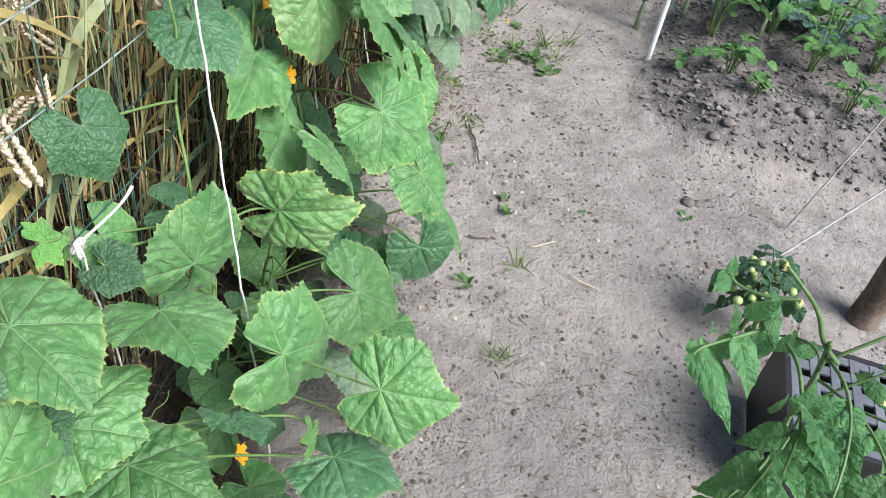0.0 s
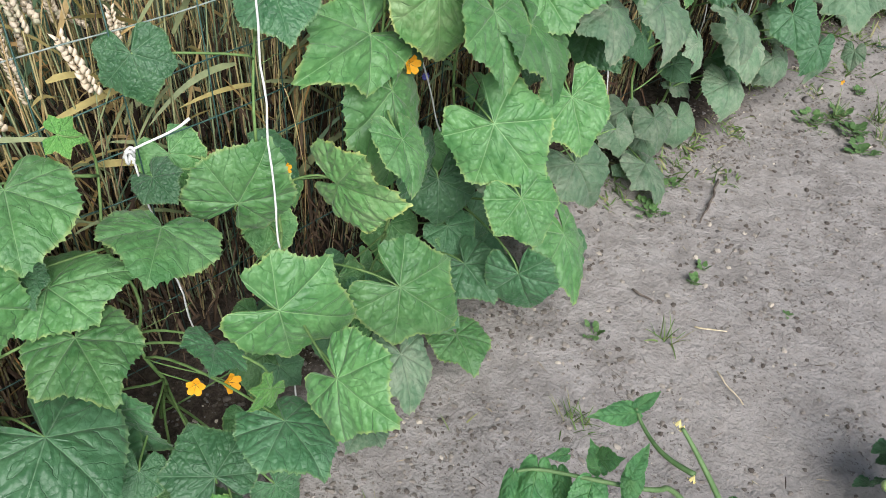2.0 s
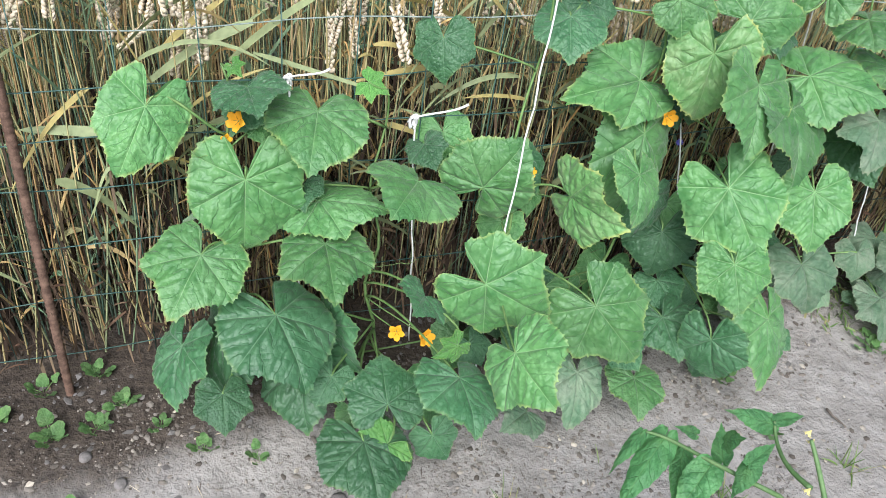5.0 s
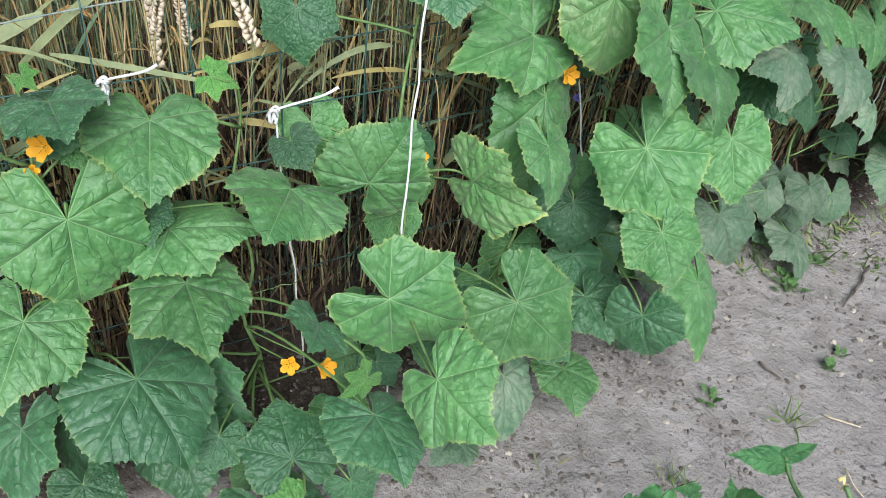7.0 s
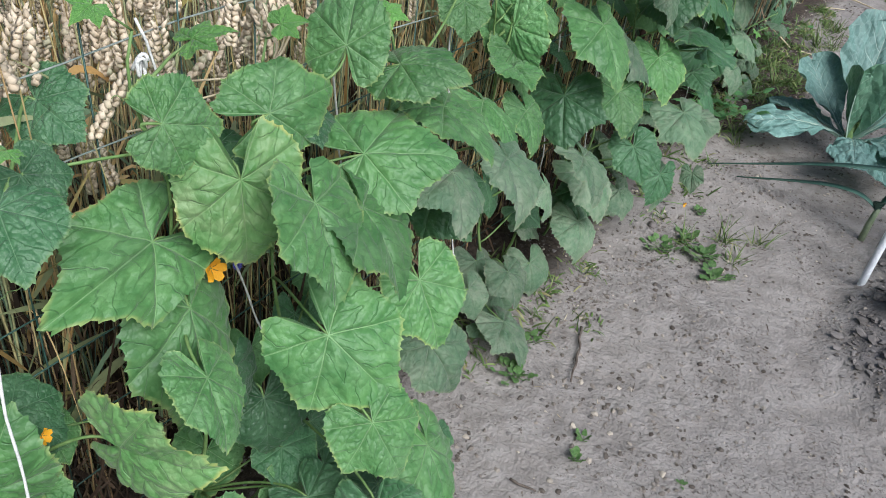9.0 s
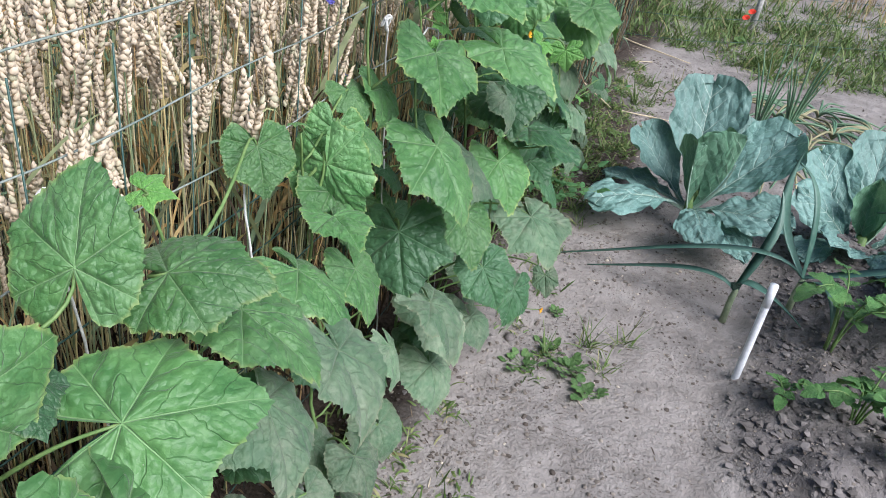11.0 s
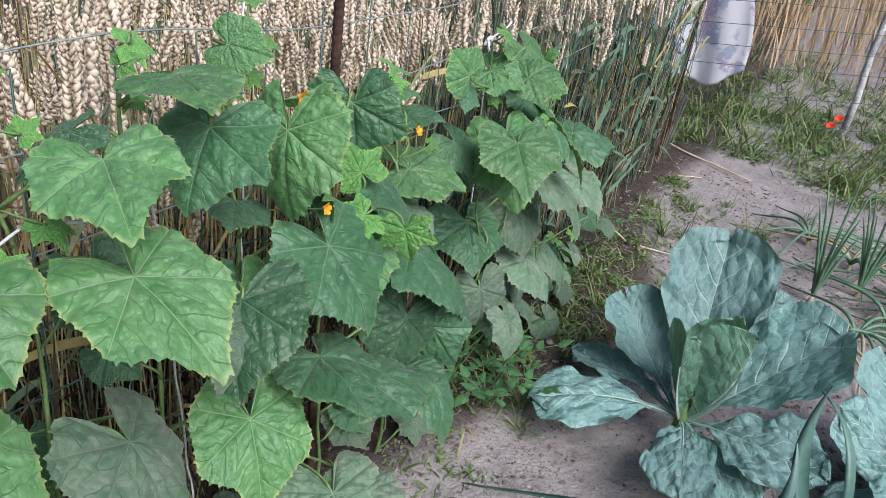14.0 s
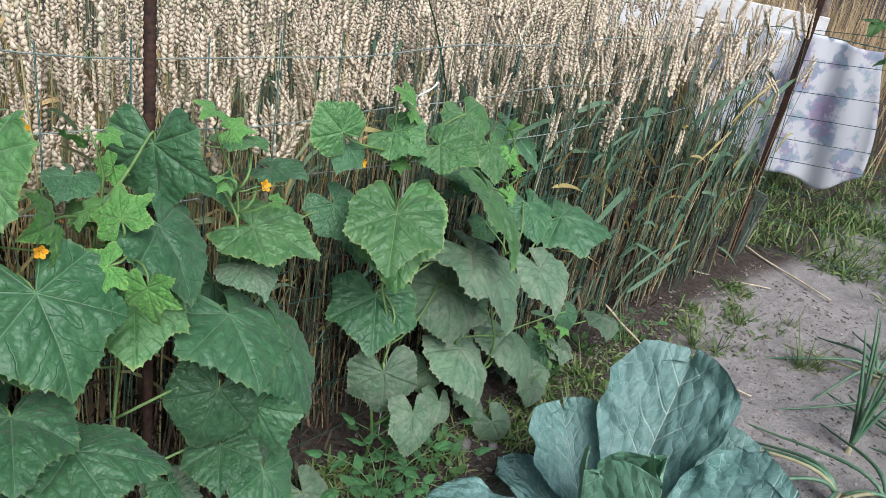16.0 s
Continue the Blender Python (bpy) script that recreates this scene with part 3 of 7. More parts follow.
def ground():
    xs = np.concatenate(([-400, -60, -20, -8, -4, -2, -1, -0.5], np.arange(-0.3, 1.86, 0.02), [2.0, 2.3, 2.8, 4, 8, 20, 60, 400]))
    ys = np.concatenate(([-400, -60, -20, -6, -2, -0.8], np.arange(-0.1, 6.4, 0.025), [6.6, 7.0, 8, 10, 14, 20, 60, 400]))
    verts, soil, hum_shade = [], [], []
    for y in ys:
        for x in xs:
            near = -1.2 < x < 2.9 and -1.0 < y < 9.0
            h, s, d = humps(x, y) if near else (-0.01, 0.0, 1.0 if x < 0 else 0.3)
            verts.append((x, y, h)), soil.append(s), hum_shade.append(d)
    n = len(xs)
    faces = [(j * n + i, j * n + i + 1, (j + 1) * n + i + 1, (j + 1) * n + i) for j in range(len(ys) - 1) for i in range(n - 1)]
    me = mesh("ground", verts, faces, M_GROUND)
    for key, val in (("soil", soil), ("humus_shade", hum_shade)):
        me.attributes.new(key, 'FLOAT', 'POINT').data.foreach_set("value", np.array(val, dtype=np.float32))
    return tagged(new("ground", me), "trodden pale sandy garden path beside darker loose soil", "ground", kind="structure")


ground()


def lump(seed, n=6):
    """A small uneven clod of about one unit."""
    rng = np.random.RandomState(seed)
    v = [(0, 0, 0.42)] + [(math.cos(a) * 0.5, math.sin(a) * 0.5, 0.2) for a in np.linspace(0, 6.28, n, endpoint=False)] + [(math.cos(a + 0.5) * 0.45, math.sin(a + 0.5) * 0.45, -0.2) for a in np.linspace(0, 6.28, n, endpoint=False)] + [(0, 0, -0.4)]
    v = np.array(v) * rng.uniform(0.5, 1.3, (len(v), 1))
    f = [(0, 1 + i, 1 + (i + 1) % n, 1 + (i + 1) % n) for i in range(n)]
    for i in range(n):
        f.append((1 + i, 1 + n + i, 1 + n + (i + 1) % n, 1 + (i + 1) % n))
        f.append((2 * n + 1, 1 + n + (i + 1) % n, 1 + n + i, 1 + n + i))
    return v, np.array(f)


def scatter(name, count, place, sizes, mat, label, category, flat=0.6, skew=3, corners=6):
    rng = np.random.RandomState(len(name) * 7 + count)
    sets = []
    for k in range(4):
        tv, tf = lump(k + count, corners)
        pts = []
        while len(pts) < count // 4:
            x, y = place(rng)
            pts.append((x, y, humps(x, y)[0]))
        at = np.array(pts)
        s = sizes[0] + (sizes[1] - sizes[0]) * rng.rand(len(at)) ** skew
        at[:, 2] += s * 0.12
        sc = np.stack([s * rng.uniform(0.5, 1.7, len(s)), s, s * flat * rng.uniform(0.6, 1.3, len(s))], 1)
        v, f = spread(tv, tf, at, turns(rng.uniform(0, 6.28, len(at)), rng.uniform(0, 0.3, len(at)), rng.uniform(0, 6.28, len(at))), sc)
        sets.append((v, f, 0))
    v, f, m = stack(sets)
    return chunk(name, v, f, [mat], None, label, category)


def on_mound(rng):
    while True:
        x, y = rng.uniform(0.85, 2.2), rng.uniform(2.45, 4.5)
        if humps(x, y)[1] > 0.15 + 0.5 * rng.rand():
            return x, y


def on_path(rng):
    while True:
        x, y = rng.uniform(0.1, 1.6), rng.uniform(-0.1, 6.2)
        x = 0.1 + (x - 0.1) * rng.rand() if rng.rand() < 0.5 else x
        if noise.noise((x * 5, y * 5, 2.0)) + 0.6 * noise.noise((x * 16, y * 16, 7.0)) > rng.uniform(-0.5, 0.9):
            return x, y


def by_fence(rng):
    return abs(rng.normal(0.12, 0.16)), rng.uniform(-0.1, 5.6)


scatter("soil_clods", 10500, on_mound, (0.003, 0.026), M_CLOD, "loose grey-brown soil clods heaped on the potato bed", "soil", 0.9, 5)
scatter("path_crumbs", 38000, on_path, (0.0016, 0.014), M_CRUMB, "small dark crumbs and grit on the sandy path", "grit", 0.6, 5, 5)
scatter("soil_crumbs", 5000, by_fence, (0.002, 0.015), M_CLOD, "crumbled dark soil and grit below the fence", "grit", 0.5, 6, 4)


# wheat
def front(y):
    """How far back the crop's edge lies behind the fence line."""
    return -0.035 + 0.09 * np.clip((y - 4.4) / 0.6, 0, 1)


def spikelets(count, fine):
    """An ear one unit long on +z."""
    vs, fs = [], []
    for j in range(count):
        s = -1 if j % 2 else 1
        z = (j + 0.3) / (count + 0.6)
        fat = (0.043 + 0.010 * math.sin(j * 2.7)) * (1.0 if z < 0.7 else 1.0 - (z - 0.7) * 1.6)
        a = Vector((s * 0.028, 0, z - 0.04))
        d = Vector((s * 0.34, 0.16 * (-1) ** (j // 2), 1)).normalized()
        e = d.cross(Vector((0, 1, 0))).normalized()
        g = d.cross(e)
        o = len(vs)
        ln = 0.135
        if fine:
            vs.append(a)
            for q, k in ((0.35, 1.0), (0.7, 0.8)):
                for c in range(4):
                    t = c * math.pi / 2 + 0.4
                    vs.append(a + d * ln * q + (e * math.cos(t) * 0.8 + g * math.sin(t) * 1.25) * fat * k)
            vs.append(a + d * ln * 1.12)
            for c in range(4):
                n = (c + 1) % 4
                fs += [(o, o + 1 + n, o + 1 + c, o + 1 + c), (o + 1 + c, o + 1 + n, o + 5 + n, o + 5 + c), (o + 5 + c, o + 5 + n, o + 9, o + 9)]
        else:
            vs.append(a)
            for c in range(4):
                t = c * math.pi / 2 + 0.4
                vs.append(a + d * ln * 0.45 + (e * math.cos(t) + g * math.sin(t) * 1.2) * fat)
            vs.append(a + d * ln * 1.1)
            for c in range(4):
                n = (c + 1) % 4
                fs += [(o, o + 1 + n, o + 1 + c, o + 1 + c), (o + 1 + c, o + 1 + n, o + 5, o + 5)]
    return np.array([tuple(v) for v in vs]), np.array(fs)


def stems(base, top, radius, levels, bow):
    """Four-sided straws from base to top, bowed sideways."""
    n = len(base)
    s = np.linspace(0, 1, levels)
    mid = base[:, None, :] + (top - base)[:, None, :] * s[None, :, None] + bow[:, None, :] * (s * (1 - s) * 4)[None, :, None]
    ang = np.arange(4) * np.pi / 2
    ring = np.stack([np.cos(ang), np.sin(ang), np.zeros(4)], 1)
    rad = radius[:, None] * np.linspace(1.0, 0.6, levels)[None, :]
    v = mid[:, :, None, :] + ring[None, None] * rad[:, :, None, None]
    f = []
    for l in range(levels - 1):
        for k in range(4):
            a, b = l * 4 + k, l * 4 + (k + 1) % 4
            f.append((a, b, b + 4, a + 4))
    f = np.array(f)[None] + (np.arange(n) * levels * 4)[:, None, None]
    return v.reshape(-1, 3), f.reshape(-1, 4)


def ribbons(start, way, rise, length, width, sag, segs, rng):
    """Grass-like blades: out along way, up by rise, bending down by sag."""
    n = len(start)
    s = np.linspace(0, 1, segs + 1)
    side = np.stack([-way[:, 1], way[:, 0], np.zeros(n)], 1)
    tw = rng.uniform(-0.7, 0.7, n)
    mid = start[:, None, :] + way[:, None, :] * (length[:, None] * s[None, :])[:, :, None]
    mid[:, :, 2] += rise[:, None] * s[None, :] * length[:, None] - sag[:, None] * (s ** 2)[None, :] * length[:, None]
    wd = width[:, None] * (np.clip(1.0 - s, 0, 1) ** 0.5 * np.clip(s * 6 + 0.5, 0, 1))[None, :]
    up = np.sin(tw[:, None] + 1.5 * s[None, :] * tw[:, None])
    off = side[:, None, :] * (wd * np.cos(tw[:, None]))[:, :, None]
    off[:, :, 2] += wd * up
    v = np.stack([mid - off, mid + off], 2)
    f = np.array([(2 * i, 2 * i + 1, 2 * i + 3, 2 * i + 2) for i in range(segs)])[None] + (np.arange(n) * (segs + 1) * 2)[:, None, None]
    return v.reshape(-1, 3), f.reshape(-1, 4)


def wheat():
    rng = np.random.RandomState(5)
    sets = []
    for depth0, depth1, per, fine, low in ((0.0, 0.30, 680, True, True), (0.30, 0.95, 410, True, False), (0.95, 2.6, 150, False, False), (2.6, 7.0, 45, False, False)):
        y0, y1 = -1.2, 6.2
        n = int(per * (depth1 - depth0) * (y1 - y0))
        y = rng.uniform(y0, y1, n)
        x = front(y) - rng.uniform(depth0, depth1, n)
        keep = (y < 5.75 + 0.35 * rng.rand(n) - 0.15 * np.clip(-x, 0, 2))
        x, y = x[keep], y[keep]
        n = len(x)
        z = np.full(n, 0.0)
        h = np.clip(rng.normal(0.93, 0.095, n), 0.58, 1.10)
        lean = rng.normal(0, 0.05, (n, 2))
        base = np.stack([x, y, z], 1)
        top = base + np.stack([np.minimum(lean[:, 0], front(y) + 0.05 - x), lean[:, 1], h - 0.09], 1)
        bow = np.stack([rng.normal(0, 0.012, n), rng.normal(0, 0.018, n), np.zeros(n)], 1)
        lv = 6 if fine else 3
        green = y + rng.normal(0, 0.35, n) > 4.0
        sets.append((*stems(base, top, rng.uniform(0.0016, 0.0026, n), lv, bow), np.repeat(np.where(green, 3, 0), 4 * (lv - 1))))
        yaw = rng.uniform(0, 6.28, n)
        tilt = np.abs(rng.normal(0.18, 0.28, n))
        ln = rng.uniform(0.075, 0.115, n)
        tv, tf = spikelets(25 if low else 17 if fine else 9, low)
        sets.append((*spread(tv, tf, top - np.array([0, 0, 0.004]), turns(yaw, tilt, rng.uniform(0, 6.28, n)), np.stack([ln * 1.25, ln * 1.25, ln], 1)), 1))
        m = int(n * (1.9 if low else 2.4 if fine else 0.25))
        pick = rng.randint(0, n, m)
        s = rng.uniform(0.12, 0.85, m)
        start = base[pick] + (top - base)[pick] * s[:, None]
        a = rng.uniform(0, 6.28, m)
        way = np.stack([np.cos(a), np.sin(a), np.zeros(m)], 1)
        if low:
            way[:, 0] *= 0.35
        sets.append((*ribbons(start, way, rng.uniform(0.2, 2.6, m), rng.uniform(0.06, 0.20, m), rng.uniform(0.003, 0.008, m), rng.uniform(0.2, 2.2, m), 6, rng), np.repeat(np.where(green[pick], 4, 2), 6)))
    # short tillers without ears fill the stand
    n = 4200
    y = rng.uniform(-1.0, 5.9, n)
    x = front(y) - 0.05 - 0.75 * rng.rand(n) ** 1.3
    base = np.stack([x, y, np.zeros(n)], 1)
    top = base + np.stack([rng.normal(0, 0.03, n), rng.normal(0, 0.04, n), rng.uniform(0.3, 0.78, n)], 1)
    sets.append((*stems(base, top, rng.uniform(0.0016, 0.0026, n), 4, np.zeros((n, 3))), np.repeat(np.where(rng.rand(n) < 0.6, 3, 0), 12)))
    v, f, m = stack(sets)
    chunk("wheat_field", v, f, [M_WSTEM, M_WEAR, M_WBLADE, M_WGREEN, M_WLEAF], m, "ripening golden wheat with dry blades behind the wire fence", "wheat", smooth=True)
    # fallen straw and dead blades, coloured darker for the shade between the stems
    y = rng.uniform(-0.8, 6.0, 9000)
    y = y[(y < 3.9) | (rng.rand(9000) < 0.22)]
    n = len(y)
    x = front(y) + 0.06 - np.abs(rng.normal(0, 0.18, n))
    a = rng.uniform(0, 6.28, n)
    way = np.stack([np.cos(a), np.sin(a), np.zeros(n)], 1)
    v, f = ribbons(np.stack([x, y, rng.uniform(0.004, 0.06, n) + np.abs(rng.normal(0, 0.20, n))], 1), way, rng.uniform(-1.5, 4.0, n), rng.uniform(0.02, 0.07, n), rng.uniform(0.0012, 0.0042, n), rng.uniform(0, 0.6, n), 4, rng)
    chunk("straw_litter_shaded", v, f, [M_LITTER_SHADED], None, "dead brown straw and blades littering the soil under the wheat, darkened in colour for the shade there", "straw")

    # dark blades behind the front stems stand in for shade in the gaps
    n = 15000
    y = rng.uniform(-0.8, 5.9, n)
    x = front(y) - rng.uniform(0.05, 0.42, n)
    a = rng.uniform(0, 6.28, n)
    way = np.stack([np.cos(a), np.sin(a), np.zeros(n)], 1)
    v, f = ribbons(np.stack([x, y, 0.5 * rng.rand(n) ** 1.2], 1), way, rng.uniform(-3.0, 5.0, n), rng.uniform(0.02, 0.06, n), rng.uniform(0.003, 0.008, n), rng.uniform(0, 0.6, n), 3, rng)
    chunk("wheat_shade_fill", v, f, [M_GAP_SHADE], None, "dark brown blades low among the wheat stems, standing in for the shade there", "straw")

    # bits of straw and twig trodden into the path
    n = 1500
    x, y = 0.12 + 1.3 * rng.rand(n) ** 1.4, rng.uniform(-0.1, 6.2, n)
    a = rng.uniform(0, 6.28, n)
    way = np.stack([np.cos(a), np.sin(a), np.zeros(n)], 1)
    z = np.array([humps(p, q)[0] for p, q in zip(x, y)]) + 0.002
    v, f = ribbons(np.stack([x, y, z], 1), way, rng.uniform(-0.05, 0.15, n), 0.006 + 0.035 * rng.rand(n) ** 3, rng.uniform(0.0007, 0.0018, n), rng.uniform(0, 0.1, n), 3, rng)
    chunk("path_litter", v, f, [M_BITS], None, "broken straw and twig bits trodden into the sandy path", "litter")


wheat()


def front_blades():
    """Broad wheat blades that lean out over the fence, green going yellow."""
    t = thing("wheat_stalks", "green and yellowing wheat blades leaning out through the fence", "wheat", (0, 0, 0))
    rng = np.random.RandomState(11)
    n = 285
    y = np.concatenate([rng.uniform(0.0, 1.6, 115), rng.uniform(1.6, 4.2, 50), rng.uniform(4.2, 5.95, 120)])
    s = np.stack([front(y) + rng.uniform(-0.04, 0.02, n), y, np.where(y > 4.2, rng.uniform(0.12, 0.8, n), rng.uniform(0.30, 0.86, n))], 1)
    a = rng.uniform(-2.4, 2.4, n)
    way = np.stack([0.08 + 0.2 * np.cos(a), np.sin(a), np.zeros(n)], 1)
    v, f = ribbons(s, way, rng.uniform(-0.5, 1.3, n), rng.uniform(0.12, 0.28, n), rng.uniform(0.004, 0.0115, n), rng.uniform(0.0, 0.8, n), 8, rng)
    for k in range(n):
        part("blade", mesh("wheat_blade", v[18 * k:18 * k + 18], [tuple(int(i) for i in q) for q in f[:8]], M_YELLOW if k % (3 if y[k] < 1.6 else 7) == 0 else M_WBLADE if y[k] < 3.9 else M_WLEAF), t)


front_blades()


# fence
def wire_path(z, y0, y1, seed):
    out, y = [], y0
    while y <= y1 + 1e-6:
        q = min(1.0, max(0.0, (y - 2.75) / 0.9))
        out.append((0.006 * math.sin(y * 7 + seed), y, z * (1 - 0.065 * q * q * (3 - 2 * q)) + 0.005 * math.sin(y * 11 + seed * 2.3)))
        y += 0.09
    return out


def fence():
    f = thing("wire_fence", "green plastic-coated wire mesh fence on rusty steel posts", "fence")
    rows = (0.075, 0.215, 0.355, 0.49, 0.583, 0.683, 0.79, 0.92, 1.045)
    for i, z in enumerate(rows):
        rod("wire", wire_path(z, -0.9, 6.12, i * 1.7), 0.0014, M_WIREPALE if z > 0.7 else M_WIRE, f, "weathered pale green wire" if z > 0.7 else "", sides=5)
        rod("wire", [(0, 6.12, z * 0.935), (0.4, 6.41, z - 0.03), (0.9, 6.75, z - 0.01), (1.75, 7.33, z)], 0.0014, M_WIRE, f, sides=4)
    y = -0.86
    k = 0
    while y < 6.1:
        x = 0.003 * math.sin(k * 2.2)
        rod("wire", [(x, y + 0.004 * math.sin(k), 0.04), (x + 0.004, y + 0.006 * math.sin(k * 1.3), 0.5), (x, y + 0.005 * math.sin(k * 2.1), 1.02)], 0.0013, M_WIRE, f, sides=4)
        y += 0.137
        k += 1

    def rebar(base, top, mat, r):
        a, b = Vector(base), Vector(top)
        n = int((b - a).length / 0.0045)
        part("post", mesh("rebar_post", *tube([a.lerp(b, i / n) for i in range(n + 1)], [r * (1.13 if i % 3 == 0 else 0.97) for i in range(n + 1)], 8), mat), f, "ribbed rusty steel rod")

    rebar((0.062, 0.33, -0.1), (-0.006, 0.345, 1.12), M_RUST, 0.0085)
    rebar((0.014, 3.413, -0.1), (0.012, 3.413, 1.19), M_DARKRUST, 0.009)
    # angle-iron corner post
    bm = bmesh.new()
    prof = [(0, 0), (0.026, 0), (0.026, 0.004), (0.004, 0.004), (0.004, 0.026), (0, 0.026)]
    lo = [bm.verts.new((0.0 + p[0], 6.11 + p[1], -0.1)) for p in prof]
    hi = [bm.verts.new((0.012 + p[0], 6.12 + p[1], 1.32)) for p in prof]
    for i in range(6):
        bm.faces.new((lo[i], lo[(i + 1) % 6], hi[(i + 1) % 6], hi[i]))
    bm.faces.new(hi)
    me = bpy.data.meshes.new("corner_post")
    bm.to_mesh(me)
    me.materials.append(M_DARKRUST)
    part("post", me, f, "dark rusty angle-iron corner post")
    rebar((1.75, 7.33, -0.1), (1.75, 7.33, 1.15), M_DARKRUST, 0.009)


fence()


def slab():
    bm = bmesh.new()
    bmesh.ops.create_cube(bm, size=1)
    for v in bm.verts:
        v.co = Vector((v.co.x * 0.09, v.co.y * 0.04, (v.co.z + 0.5) * 0.30))
    bmesh.ops.bevel(bm, geom=bm.edges[:], offset=0.01, segments=2, affect='EDGES')
    for v in bm.verts:
        v.co += Vector((noise.noise(v.co * 20) * 0.006, 0, 0))
    me = bpy.data.meshes.new("slab")
    bm.to_mesh(me)
    me.materials.append(M_CONCRETE)
    ob = tagged(new("concrete_slab", me), "mossy grey concrete slab leaning by the corner post", "slab")
    ob.matrix_basis = pose(-0.02, 6.20, -0.02, -9, 4, -12)


slab()


# twine
def twine(points, knot=None, tail=None):
    s = thing("twine", "white twine tied to the fence wire for the vines", "string", points[0], "strings on the fence")
    o = Vector(points[0])
    pts = []
    for a, b in zip(points, points[1:]):
        a, b = Vector(a), Vector(b)
        n = max(2, int((b - a).length / 0.03))
        pts += [a.lerp(b, i / n) for i in range(n)]
    pts.append(Vector(points[-1]))
    pts = [p - o + Vector((0.0015 * math.sin(i * 1.9), 0.002 * math.sin(i * 1.3), 0)) for i, p in enumerate(pts)]
    rod("cord", pts, [0.0019 * (1 + 0.12 * math.sin(i * 2.7)) for i in range(len(pts))], M_STRING, s, sides=7)
    if knot:
        k = Vector(knot) - o
        loop = [k + Vector((0.006 * math.cos(a * 1.3), 0.008 * math.cos(a), 0.009 * math.sin(a * 1.7) - a * 0.0009)) for a in np.linspace(0, 14, 40)]
        rod("knot", loop, 0.0026, M_STRING, s)
    if tail:
        k = Vector(knot) - o
        e = Vector(tail) - o
        rod("tail", curve4(k, k.lerp(e, 0.3) + Vector((0.01, 0, 0.01)), k.lerp(e, 0.7) + Vector((0.008, 0, -0.006)), e, 8), [0.0021] * 7 + [0.0025, 0.0028], M_STRING, s)
    return s


twine([(0.02, 0.79, 0.70), (0.03, 0.80, 0.55), (0.06, 0.81, 0.04)], (0.02, 0.79, 0.695), (0.05, 0.86, 0.725))
twine([(0.02, 1.032, 0.60), (0.035, 1.045, 0.42), (0.08, 1.06, 0.03)], (0.02, 1.032, 0.595), (0.05, 1.13, 0.635))
twine([(0.082, 1.254, 1.02), (0.162, 1.203, 0.55), (0.25, 1.15, 0.02)])
twine([(0.018, 1.53, 0.955), (0.04, 1.62, 0.62), (0.07, 1.70, 0.30), (0.10, 1.74, 0.02)], (0.018, 1.53, 0.90))
twine([(0.018, 1.88, 0.90), (0.03, 1.93, 0.51), (0.07, 1.96, 0.02)], (0.018, 1.88, 0.895))
twine([(0.018, 2.24, 0.79), (0.05, 2.27, 0.40), (0.11, 2.29, 0.10)], (0.12, 2.30, 0.11), (0.14, 2.34, 0.03))
twine([(0.018, 2.72, 0.90), (0.03, 2.75, 0.6), (0.06, 2.77, 0.03)], (0.018, 2.72, 0.895))
twine([(0.08, 2.70, 0.855), (0.08, 2.78, 0.88), (0.08, 2.86, 0.858)])
twine([(0.018, 3.00, 0.90), (0.03, 3.02, 0.6), (0.07, 3.04, 0.03)])
twine([(0.018, 3.18, 1.10), (0.03, 3.17, 0.7), (0.06, 3.15, 0.03)], (0.018, 3.18, 1.02))
twine([(0.018, 3.985, 0.885), (0.03, 3.99, 0.6), (0.06, 4.0, 0.03)], (0.018, 3.985, 0.88), (0.05, 4.02, 0.925))


# cucumber vines
RIBS = np.array([0.0, 57.0, 112.0, 152.0])
PENTA = [(0, 1.0), (5, 0.955), (14, 0.85), (24, 0.775), (35, 0.745), (46, 0.765), (56, 0.815), (64, 0.77), (78, 0.675), (92, 0.645), (106, 0.67), (118, 0.655), (132, 0.625), (143, 0.60), (151, 0.54), (157, 0.38), (160, 0.17), (161, 0.04)]
HEART = [(0, 1.0), (5, 0.945), (14, 0.86), (26, 0.80), (40, 0.775), (54, 0.785), (68, 0.745), (84, 0.695), (98, 0.68), (112, 0.68), (127, 0.655), (142, 0.635), (151, 0.59), (158, 0.45), (162, 0.20), (163, 0.04)]
LOBED = [(0, 1.0), (6, 0.90), (20, 0.66), (34, 0.57), (45, 0.67), (56, 0.86), (64, 0.75), (78, 0.55), (90, 0.52), (103, 0.64), (112, 0.67), (126, 0.55), (140, 0.52), (148, 0.46), (155, 0.33), (159, 0.16), (160, 0.04)]


